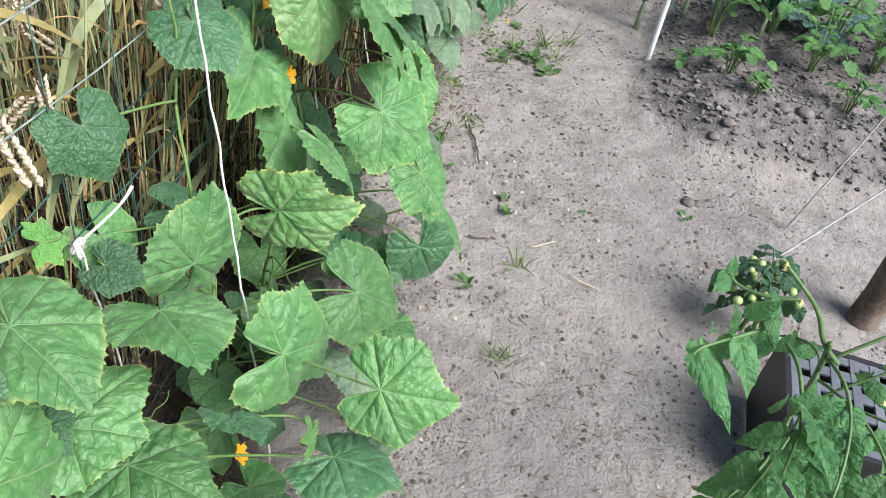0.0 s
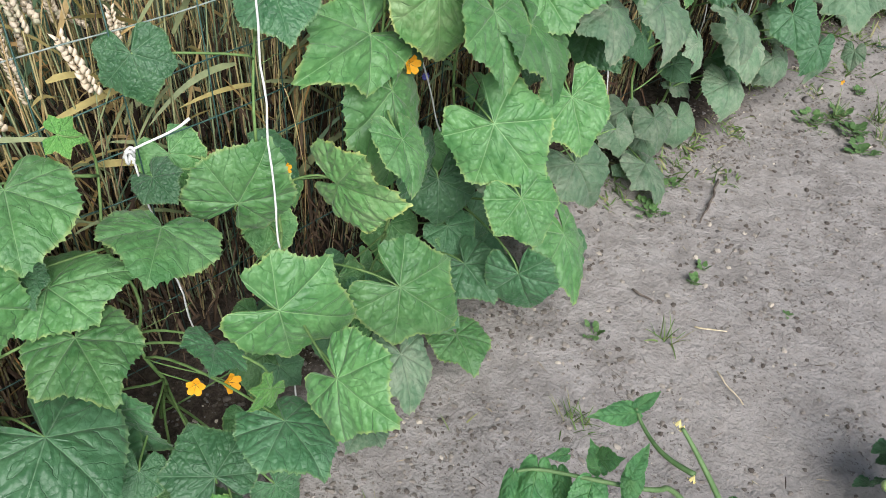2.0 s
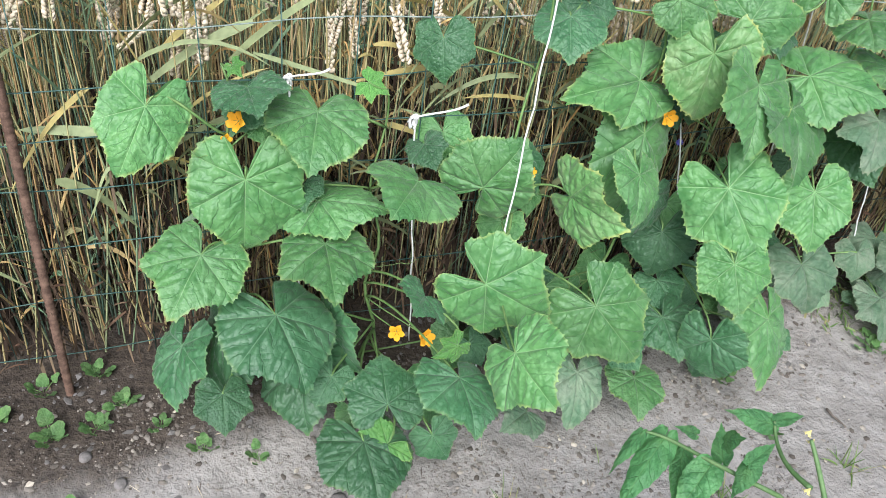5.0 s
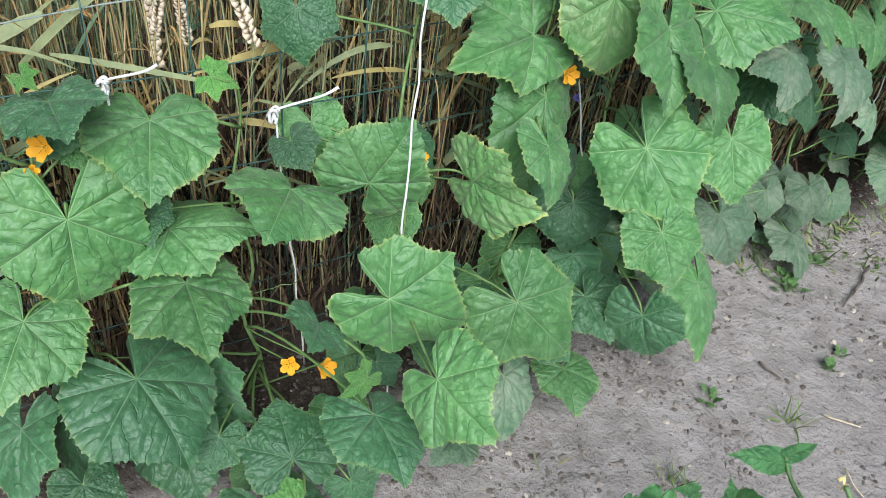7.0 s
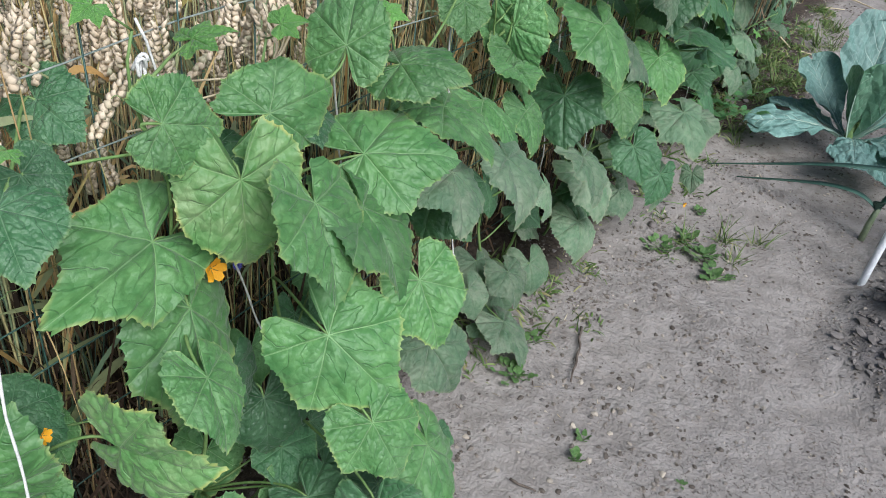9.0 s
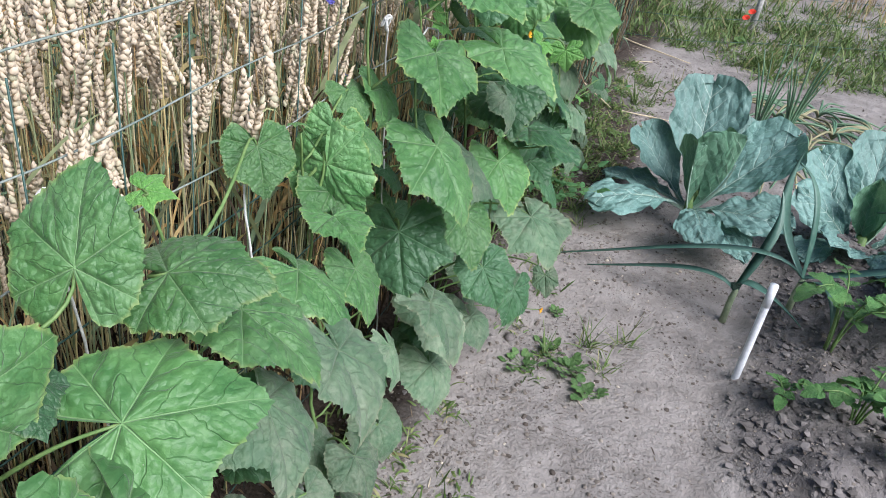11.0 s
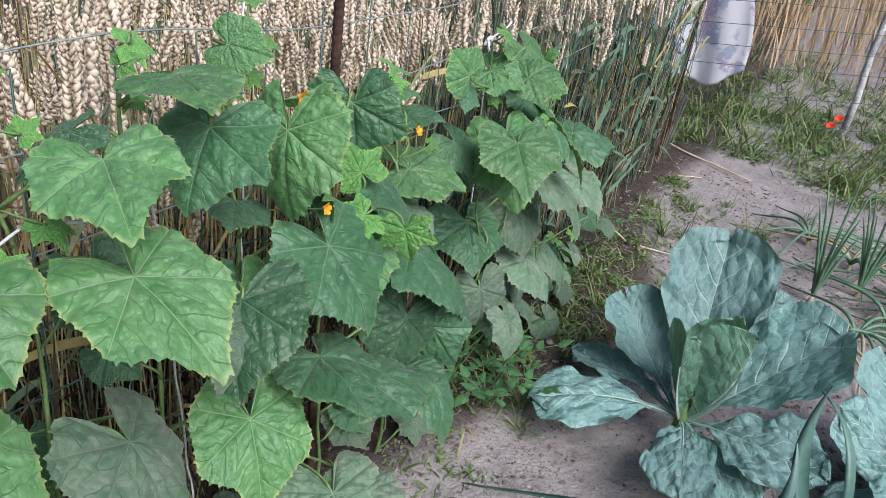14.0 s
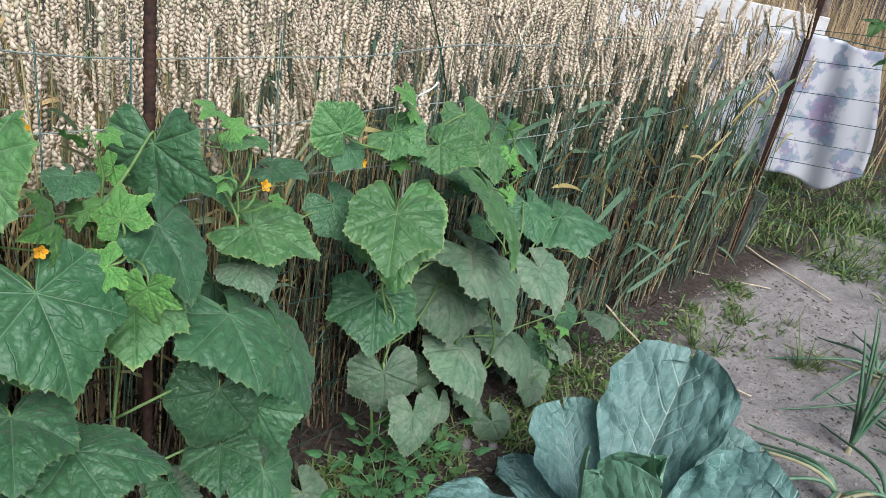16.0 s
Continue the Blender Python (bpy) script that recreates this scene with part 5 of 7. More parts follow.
cucumber_plant(3.32, [
    ("y", 0.154, 3.203, 0.823, 26, -66, -156, 0.077, 0.83),
    ("p", 0.349, 3.221, 0.150, -49, 12, -160, 0.059, 0.82),
    ("y", 0.199, 3.253, 0.766, -33, -33, 168, 0.053, 1.02),
    ("y", 0.258, 3.280, 0.753, -89, 14, -155, 0.057, 1.06),
    ("y", 0.163, 3.291, 0.813, 41, -25, 51, 0.059, 1.03),
    ("f", 0.140, 3.323, 0.664, -35, 3, -120, 0.100, 1.01),
    ("d", 0.144, 3.359, 0.781, -44, -9, -71, 0.120, 0.93),
    ("d", 0.069, 3.390, 0.878, -86, 8, -149, 0.109, 1.04),
    ("d", 0.191, 3.443, 0.479, -77, -18, -126, 0.116, 0.90),
    ("d", 0.193, 3.452, 0.359, -13, 13, -128, 0.091, 1.01)])
cucumber_plant(3.55, [
    ("d", 0.165, 3.473, 0.603, -29, -16, -84, 0.134, 1.16),
    ("d", 0.218, 3.503, 0.438, -85, 32, -148, 0.100, 0.91),
    ("d", 0.236, 3.516, 0.297, -47, -23, -101, 0.114, 0.82),
    ("d", -0.016, 3.546, 0.770, -33, -4, -92, 0.061, 0.92),
    ("p", 0.100, 3.547, 0.646, -6, -6, -94, 0.073, 0.97),
    ("f", 0.092, 3.561, 0.714, -11, 19, -55, 0.119, 0.86),
    ("d", 0.181, 3.568, 0.544, -51, -12, -62, 0.147, 0.95),
    ("f", 0.033, 3.568, 0.859, 3, 1, -137, 0.065, 1.04),
    ("d", 0.024, 3.606, 0.617, -57, 23, -113, 0.080, 1.00),
    ("d", 0.033, 3.632, 0.789, 3, 6, -67, 0.073, 0.96)], ((0.028, 3.485, 0.853), (0.087, 3.582, 0.784),))
cucumber_plant(3.91, [
    ("f", 0.111, 3.724, 0.873, 83, -43, 77, 0.064, 1.11),
    ("f", 0.211, 3.787, 0.742, -29, -2, -135, 0.120, 1.01),
    ("f", 0.160, 3.842, 0.719, -42, 12, -139, 0.147, 0.83),
    ("f", 0.083, 3.879, 0.845, -13, 36, -87, 0.077, 1.01),
    ("p", 0.139, 3.897, 0.309, -77, 5, -124, 0.099, 1.09),
    ("d", 0.069, 3.910, 0.463, -40, -5, -125, 0.124, 1.07),
    ("p", 0.215, 3.927, 0.234, -51, -11, -117, 0.089, 0.82),
    ("f", 0.142, 3.952, 0.829, -4, 31, -78, 0.086, 0.98),
    ("p", 0.110, 4.093, 0.454, -46, 0, -113, 0.125, 0.91),
    ("p", 0.143, 4.124, 0.547, -29, -7, -81, 0.177, 0.92)], ((0.077, 3.811, 0.789),))
cucumber_plant(4.32, [
    ("p", 0.160, 4.125, 0.303, -37, -6, -81, 0.127, 0.93),
    ("f", 0.153, 4.134, 0.695, -43, -23, -76, 0.162, 0.91),
    ("p", 0.069, 4.167, 0.415, -58, 5, -139, 0.139, 0.89),
    ("f", 0.048, 4.235, 0.760, -45, -3, -107, 0.086, 0.93),
    ("p", 0.059, 4.261, 0.208, -52, -16, -91, 0.147, 0.82),
    ("p", 0.188, 4.339, 0.476, -40, -1, -90, 0.121, 0.93),
    ("p", 0.078, 4.441, 0.199, -27, -23, -97, 0.149, 0.98),
    ("d", -0.068, 4.456, 0.735, -33, -4, -75, 0.125, 0.94),
    ("d", 0.019, 4.481, 0.555, -39, -2, -104, 0.107, 0.96),
    ("d", 0.055, 4.600, 0.507, -8, 17, -42, 0.155, 0.97)])
cucumber_plant(4.65, [
    ("d", 0.080, 4.650, 0.083, -52, -13, -97, 0.118, 0.82)])


# small wild flowers in the crop
def cornflower(at, face):
    t = thing("cornflower", "small blue-violet cornflower among the wheat stems", "flower", (at[0] - 0.02, at[1], 0.0), "cornflowers")
    d = Vector(at) - t.location
    rod("stalk", curve4((0, 0, 0), (0, 0.01, d.z * 0.4), (d.x * 0.4, -0.01, d.z * 0.8), d, 8), 0.001, M_STEM, t, sides=5)
    for k in range(3):
        z = Vector(face) + Vector((0.3 * math.sin(k * 2.1), 0.3 * math.cos(k * 2.1), 0))
        part("bloom", CORN_CUP, t, "", Matrix.Translation(d) @ z.to_track_quat('Z', 'Y').to_matrix().to_4x4() @ Matrix.Diagonal((0.009 - 0.001 * k, 0.009 - 0.001 * k, 0.009, 1)))


for at in ((-0.02, 2.56, 0.955), (-0.01, 2.62, 0.80), (-0.01, 1.70, 0.46)):
    cornflower(at, (0.8, -0.5, 0.4))


BEND = [(1.745, 1.0), (1.728, 0.886), (1.675, 0.845), (1.604, 0.845)]


def bent_ears():
    """Dry ears that have snapped over and hang in front of the wires."""
    t = thing("bent_wheat_ears", "dry snapped wheat ears hanging twisted over the fence wire", "wheat", (0.03, 1.70, 0.0))
    tv, tf = spikelets(18, True)
    faces = [tuple(int(i) for i in (q if q[2] != q[3] else q[:3])) for q in tf]
    for k in range(3):
        a = Vector((-0.03, BEND[0][0] - 1.70 + 0.02 * k, BEND[0][1] - 0.04 * k))
        b = Vector((0.03 + 0.008 * k, BEND[1][0] - 1.70 + 0.008 * k, BEND[1][1] + 0.02 * k))
        c = Vector((0.02, BEND[2][0] - 1.70, BEND[2][1] - 0.03 * k))
        d = Vector((-0.02, BEND[3][0] - 1.70 - 0.05 * k, BEND[3][1] - 0.02 * k))
        rod("stalk", curve4(b, b + Vector((0, 0, -0.06)), c, d, 12), 0.0018, M_DRYSTRAW, t, sides=5)
        n = (a - b).length
        ear = part("ear", mesh("dry_ear", [Vector(p) for p in tv], faces, M_WEAR, False), t, "dry beige wheat ear")
        ear.matrix_basis = Matrix.Translation(b) @ (a - b).to_track_quat('Z', 'Y').to_matrix().to_4x4() @ Matrix.Diagonal((n * 0.75, n * 0.75, n, 1))


bent_ears()


# cabbages
def head_leaf(seed, mat, cup, curl, ruffle, blister):
    """A broad cabbage leaf one unit long on +y with a thick midrib and a wavy rim."""
    rng = np.random.RandomState(seed)
    p = rng.uniform(0, 6.28, 5)
    ns, nt = 34, 31
    v, uv1, uv2, f = [], [], [], []
    for i in range(ns):
        s = i / (ns - 1)
        half = np.interp(s, [0, 0.10, 0.22, 0.34, 0.48, 0.62, 0.76, 0.87, 0.94, 0.98, 1.0], [0.035, 0.045, 0.09, 0.23, 0.39, 0.48, 0.50, 0.44, 0.34, 0.20, 0.02])
        for j in range(nt):
            t = -1 + 2 * j / (nt - 1)
            a = abs(t)
            wob = 1 + 0.06 * math.sin(s * 13 + p[0] + t) + 0.045 * math.sin(s * 31 + p[1] + 2 * t)
            x, y = t * half * wob, s + 0.05 * a * math.sin(6 * t + p[3]) * s
            z = cup * (a ** 1.6) * half * 2 + curl * (s * s - s) - 0.012 * math.exp(-(x / 0.03) ** 2)
            z += ruffle * (a ** 4 + max(0.0, s - 0.82) * 3.0 * (1 - a ** 4)) * (math.sin(s * 17 + t * 4 + p[2]) + 0.6 * math.sin(s * 31 + t * 9 + p[4])) * min(1.0, s * 3)
            lift = min(1.0, abs(x) / 0.06) * min(1.0, s * 4)
            w_ = y * 6.0 - abs(x) * 4.2 + 0.3 * (t > 0)
            fr = abs(w_ - math.floor(w_) - 0.5) * 2
            z += lift * (0.011 * (1 - fr * fr) + blister * noise.noise((x * 9 + seed, y * 9, 0.2)) + blister * 0.5 * noise.noise((x * 20, y * 20 + seed, 2.2)))
            v.append((x, y, z)), uv1.append((y, abs(x))), uv2.append((max(a, s), t))
    for i in range(ns - 1):
        for j in range(nt - 1):
            q = i * nt + j
            f.append((q, q + 1, q + nt + 1, q + nt))
    me = mesh("cabbage_leaf", v, f, mat)
    idx = np.zeros(len(me.loops), dtype=np.int32)
    me.loops.foreach_get("vertex_index", idx)
    for layer, co in (("vein", uv1), ("rim", uv2)):
        me.uv_layers.new(name=layer).data.foreach_set("uv", np.array(co, dtype=np.float32)[idx].ravel())
    return me


CAB = [head_leaf(1, M_CABBAGE, 0.12, 0.10, 0.022, 0.020), head_leaf(2, M_CABBAGE, -0.05, -0.42, 0.030, 0.026), head_leaf(3, M_HEART, 0.30, 0.30, 0.018, 0.016), head_leaf(4, M_CABBAGE, 0.04, -0.25, 0.032, 0.026)]


def cabbage(at, rows, label, out=0.79, rise=0.9):
    """rows: shape, tip relative to the plant's foot, side that the leaf faces, breadth."""
    t = thing("cabbage", label, "cabbage", at, "cabbages beside the path")
    rod("stump", [(0, 0, -0.02), (0.004, 0, 0.06), (0, 0, 0.13)], [0.022, 0.02, 0.018], M_STEM, t)
    for k, tip, face, wide in rows:
        foot = Vector((tip[0] * 0.07, tip[1] * 0.07, 0.07))
        tip = (out * tip[0], out * tip[1], rise * tip[2])
        n = (Vector(tip) - foot).length
        leaf = part("leaf", CAB[k], t, "upright greener heart leaf" if k == 2 else "", Matrix.Translation(foot) @ frame_of(foot, tip, face) @ Matrix.Diagonal((n * wide * 0.70, n, n, 1)))
        rib = [(0, 0.97 * q, -0.022 + (q * q - q) * (0.12, -0.45, 0.35, -0.25)[k]) for q in np.linspace(-0.06, 0.75, 12)]
        part("midrib", mesh("midrib", *tube(rib, [0.024 - 0.0016 * i for i in range(12)], 7), M_MIDRIB), leaf, "thick pale midrib")
    return t


cabbage((0.665, 4.05, 0.02), [
    (0, (-0.05, 0.29, 0.44), (0.1, -1, 0.5), 0.84), (0, (-0.245, 0.15, 0.25), (0.45, -0.6, 0.85), 0.84), (0, (0.27, 0.11, 0.38), (-0.35, -0.8, 0.8), 0.82),
    (2, (-0.035, -0.095, 0.34), (0.15, 0.95, 0.2), 0.72), (2, (0.10, -0.08, 0.39), (-0.8, 0.35, 0.3), 0.42), (2, (0.05, 0.04, 0.36), (-0.2, -1, 0.3), 0.70), (2, (-0.01, 0.05, 0.30), (0.3, -1, 0.3), 0.66),
    (1, (-0.325, -0.18, 0.075), (-0.2, -0.25, 1), 0.80), (1, (0.07, -0.33, 0.12), (0.05, -0.4, 1), 0.74), (3, (0.33, -0.14, 0.16), (0.1, -0.45, 1), 0.84),
    (3, (-0.33, 0.10, 0.06), (-0.3, 0.1, 1), 0.70), (0, (0.15, 0.28, 0.32), (-0.15, -0.9, 0.7), 0.70), (3, (0.22, -0.25, 0.05), (0.2, -0.3, 1), 0.66)],
    "large blue-green cabbage with loose open leaves beside the path", 1.0, 1.0)
cabbage((1.24, 4.12, 0.0), [
    (0, (-0.26, 0.22, 0.36), (0.4, -0.8, 0.7), 0.85), (1, (-0.32, -0.04, 0.28), (-0.1, -0.6, 1), 0.85), (0, (0.0, 0.36, 0.44), (0, -1, 0.6), 0.8),
    (3, (-0.16, -0.32, 0.20), (-0.1, -0.5, 1), 0.9), (2, (-0.03, 0.0, 0.38), (-0.2, -1, 0.3), 0.6), (2, (0.09, 0.04, 0.36), (-0.6, -0.6, 0.4), 0.55),
    (1, (0.16, -0.34, 0.16), (0.1, -0.5, 1), 0.85), (0, (0.34, 0.12, 0.34), (-0.5, -0.5, 0.9), 0.8), (3, (0.36, -0.14, 0.2), (0.2, -0.2, 1), 0.85), (1, (-0.26, -0.24, 0.10), (-0.2, -0.3, 1), 0.8)],
    "blue-green cabbage with spread leaves behind the potato bed")
cabbage((1.55, 3.75, 0.02), [
    (1, (-0.34, 0.0, 0.22), (-0.2, -0.3, 1), 0.85), (0, (-0.2, 0.28, 0.34), (0.3, -0.8, 0.7), 0.85), (3, (-0.18, -0.3, 0.18), (-0.1, -0.4, 1), 0.9),
    (2, (0.0, 0.02, 0.36), (-0.3, -0.8, 0.4), 0.6), (0, (0.2, 0.26, 0.36), (-0.3, -0.8, 0.7), 0.8), (1, (0.3, -0.16, 0.2), (0.2, -0.3, 1), 0.85), (1, (0.05, -0.36, 0.14), (0, -0.4, 1), 0.85)],
    "dark blue-green cabbage shaded behind potato plants")


# leeks and onions
def strap(points, width, fold=0.25, name="blade"):
    """A long folded blade along points, widest near its foot."""
    pts = [Vector(p) for p in points]
    n = len(pts)
    v, f = [], []
    for i, p in enumerate(pts):
        d = (pts[min(i + 1, n - 1)] - pts[max(i - 1, 0)]).normalized()
        s = d.cross(Vector((0, 0, 1)))
        s = s.normalized() if s.length > 0.05 else Vector((1, 0, 0))
        up = s.cross(d)
        q = i / (n - 1)
        w_ = width * (0.55 + 0.45 * min(1.0, q * 4)) * min(1.0, (1 - q) * 2.2 + 0.04)
        v += [p - s * w_ + up * w_ * fold, p + up * -0.0015, p + s * w_ + up * w_ * fold, p + up * -0.004]
    for i in range(n - 1):
        a = 4 * i
        f += [(a, a + 1, a + 5, a + 4), (a + 1, a + 2, a + 6, a + 5), (a + 2, a + 3, a + 7, a + 6), (a + 3, a, a + 4, a + 7)]
    return v, f


def leek(at, blades, label):
    t = thing("leek", label, "leek", at, "leeks between the beds")
    rod("shaft", [(0, 0, -0.02), (0, 0.004, 0.06), (0.004, 0, 0.115)], [0.011, 0.010, 0.008], M_SHAFT, t, "pale thick shaft", 10)
    for p, q, r, s, wd in blades:
        part("blade", mesh("leek_blade", *strap(curve4(p, q, r, s, 16), wd), M_LEEK), t)


leek((1.03, 3.62, 0.05), [((0, 0, 0.12), (-0.12, -0.06, 0.26), (-0.35, -0.06, 0.13), (-0.72, -0.04, -0.03), 0.015), ((0, 0, 0.12), (-0.02, 0.03, 0.30), (-0.03, 0.08, 0.40), (-0.12, 0.18, 0.40), 0.010),
                          ((0, 0, 0.12), (0.10, -0.02, 0.17), (0.26, 0.0, 0.24), (0.46, 0.12, 0.28), 0.018), ((0, 0, 0.12), (-0.10, 0.06, 0.22), (-0.14, 0.08, 0.30), (-0.11, 0.14, 0.44), 0.019),
                          ((0, 0, 0.1), (0.05, -0.1, 0.2), (0.09, -0.14, 0.16), (0.10, -0.20, 0.02), 0.013)], "grey-green leek with long folded blades by the bed edge")
leek((0.86, 3.55, 0.0), [((0, 0, 0.1), (-0.02, -0.04, 0.17), (0.05, -0.06, 0.19), (0.20, -0.05, 0.08), 0.020), ((0, 0, 0.1), (-0.08, 0.02, 0.16), (-0.2, 0.02, 0.10), (-0.44, 0.03, 0.015), 0.014),
                         ((0, 0, 0.1), (0.04, 0.05, 0.22), (0.08, 0.08, 0.3), (0.04, 0.16, 0.38), 0.015)], "small leek with curled blades beside the cabbage")
leek((1.32, 3.50, 0.08), [((0, 0, 0.1), (0.05, 0.0, 0.3), (0.15, 0.05, 0.36), (0.32, 0.1, 0.2), 0.019), ((0, 0, 0.1), (-0.03, 0.05, 0.32), (-0.08, 0.1, 0.4), (-0.18, 0.14, 0.34), 0.017),
                          ((0, 0, 0.1), (0.02, 0.02, 0.3), (0.04, 0.04, 0.42), (0.02, 0.08, 0.52), 0.014)], "leek with upright grey-green blades behind the bed")


def onion(at, seed, upright):
    rng = random.Random(seed)
    t = thing("onion_plant", "onion with upright hollow green leaves" if upright else "onion with fallen withering leaves on the soil", "onion", at, "onions behind the cabbages")
    t.location.z = humps(at[0], at[1])[0] - 0.025
    bulb = [(0, 0, z) for z in (-0.05, -0.035, -0.02, 0.0, 0.02, 0.06)]
    rod("bulb", bulb, [0.004, 0.018, 0.024, 0.020, 0.010, 0.006], M_ONIONDRY, t, "pale brown bulb", 10)
    for k in range(rng.randint(9, 13) if not upright else 9):
        a = rng.uniform(0, 6.28)
        c, s = math.cos(a), math.sin(a)
        n = rng.uniform(0.24, 0.42)
        if upright:
            pts = curve4((0, 0, 0.05), (c * 0.02, s * 0.02, n * 0.5), (c * 0.05, s * 0.05, n * 0.9), (c * 0.09, s * 0.09, n * 1.25), 10)
        else:
            pts = curve4((0, 0, 0.05), (c * 0.06, s * 0.06, 0.16), (c * n * 0.6, s * n * 0.6, 0.06), (c * n * 1.3 + 0.05 * rng.uniform(-1, 1), s * n * 1.3 + 0.06 * rng.uniform(-1, 1), 0.012), 12)
        k2 = len(pts)
        rod("leaf", pts, [(0.0055 * (1 - (i / k2) ** 2) + 0.0009) for i in range(k2)], M_ONION if (upright or rng.random() < 0.7) else M_ONIONDRY, t, sides=6)


onion((0.86, 5.16, 0.0), 1, True)
onion((1.00, 5.34, 0.0), 2, True)
for k, at in enumerate(((0.78, 5.66, 0.0), (0.95, 5.55, 0.0), (1.10, 5.15, 0.0), (1.02, 4.95, 0.0), (1.22, 5.45, 0.0), (1.34, 5.22, 0.0), (1.16, 5.75, 0.0), (1.42, 5.62, 0.0), (0.92, 4.86, 0.0), (1.30, 4.95, 0.0))):
    onion(at, k + 20, False)


# tomato, potato and weed foliage
OVATE = [(0, 1.0), (6, 0.93), (14, 0.80), (24, 0.66), (36, 0.55), (50, 0.46), (68, 0.38), (90, 0.30), (120, 0.20), (150, 0.10), (172, 0.04)]
LEAFLET = [(0, 1.0), (4, 0.89), (11, 0.74), (19, 0.63), (30, 0.54), (42, 0.46), (58, 0.38), (80, 0.29), (115, 0.19), (150, 0.10), (172, 0.04)]
JAG = [(0, 1.0), (6, 0.90), (13, 0.72), (18, 0.74), (26, 0.58), (34, 0.60), (46, 0.44), (56, 0.46), (74, 0.34), (95, 0.28), (125, 0.16), (150, 0.08), (172, 0.04)]
TOMATO = [blade("tomato_leaflet", 60 + k, LEAFLET, [0.0, 45.0, 95.0], M_TOMATO, 0.022, 0.30, 0.03, (-0.24, 0.18, -0.14)[k], 0.06, 8, 0.024, 5, 0.95, True) for k in range(3)]
DWARF = [blade("dwarf_tomato_leaflet", 66 + k, JAG, [0.0, 45.0, 95.0], M_DWARF, 0.03, 0.25, 0.05, 0.1, 0.03, 4, 0.03, 4, 1.0, True) for k in range(2)]
POTATO = [blade("potato_leaflet", 70 + k, OVATE, [0.0, 45.0, 95.0], M_POTATO, 0.012, 0.25, 0.05, 0.12, 0.03, 4, 0.02, 3, 1.15, True) for k in range(3)]
WEED = [blade("weed_leaf", 80 + k, OVATE, [0.0, 45.0, 95.0], M_WEED, 0.04, 0.2, 0.06, 0.1, 0.02, 4, 0.02, 3, 1.3, True) for k in range(2)]
TREE = blade("tree_leaf", 90, OVATE, [0.0, 45.0, 95.0], M_TREE, 0.015, 0.2, 0.03, 0.12, 0.02, 5, 0.01, 4, 0.85, True)


def compound(t, pts, shapes, size, mat, pairs, hang, rng, twigs=0.0024, stalk="rachis", face=(0, 0, 1)):
    """A feathered leaf: leaflets in pairs along pts and one at the end."""
    rod(stalk, pts, [twigs * (1 - 0.55 * i / len(pts)) for i in range(len(pts))], mat, t, sides=6)
    n = len(pts)
    for k in range(pairs + 1):
        i = n - 1 if k == pairs else int(n * (0.38 + 0.56 * k / pairs))
        i = min(i, n - 1)
        p = pts[i]
        d = (pts[i] - pts[max(0, i - 1)]).normalized()
        s = d.cross(Vector((0, 0, 1))).normalized()
        for sg in ((0,) if k == pairs else (-1, 1)):
            out = (d * (1.0 if sg == 0 else 0.45) + s * sg * 0.8 + Vector((0, 0, -hang + rng.uniform(-0.25, 0.25)))).normalized()
            ln = size * rng.uniform(0.75, 1.15) * (1.2 if sg == 0 else 0.75 + 0.25 * k / max(1, pairs))
            foot = p + out * ln * 0.12
            up = Vector(face) + d * 0.2 + s * rng.uniform(-0.3, 0.3)
            if abs(out.z) > 0.9 and face[1] == 0:
                up = s * (sg or 1) + d
            part("leaflet", rng.choice(shapes), t, "", Matrix.Translation(foot) @ frame_of(foot, foot + out, up) @ Matrix.Diagonal((ln, ln, ln, 1)))


TRUSS = star(5, M_WITHERED, 1.0, 1.6, 0.35)


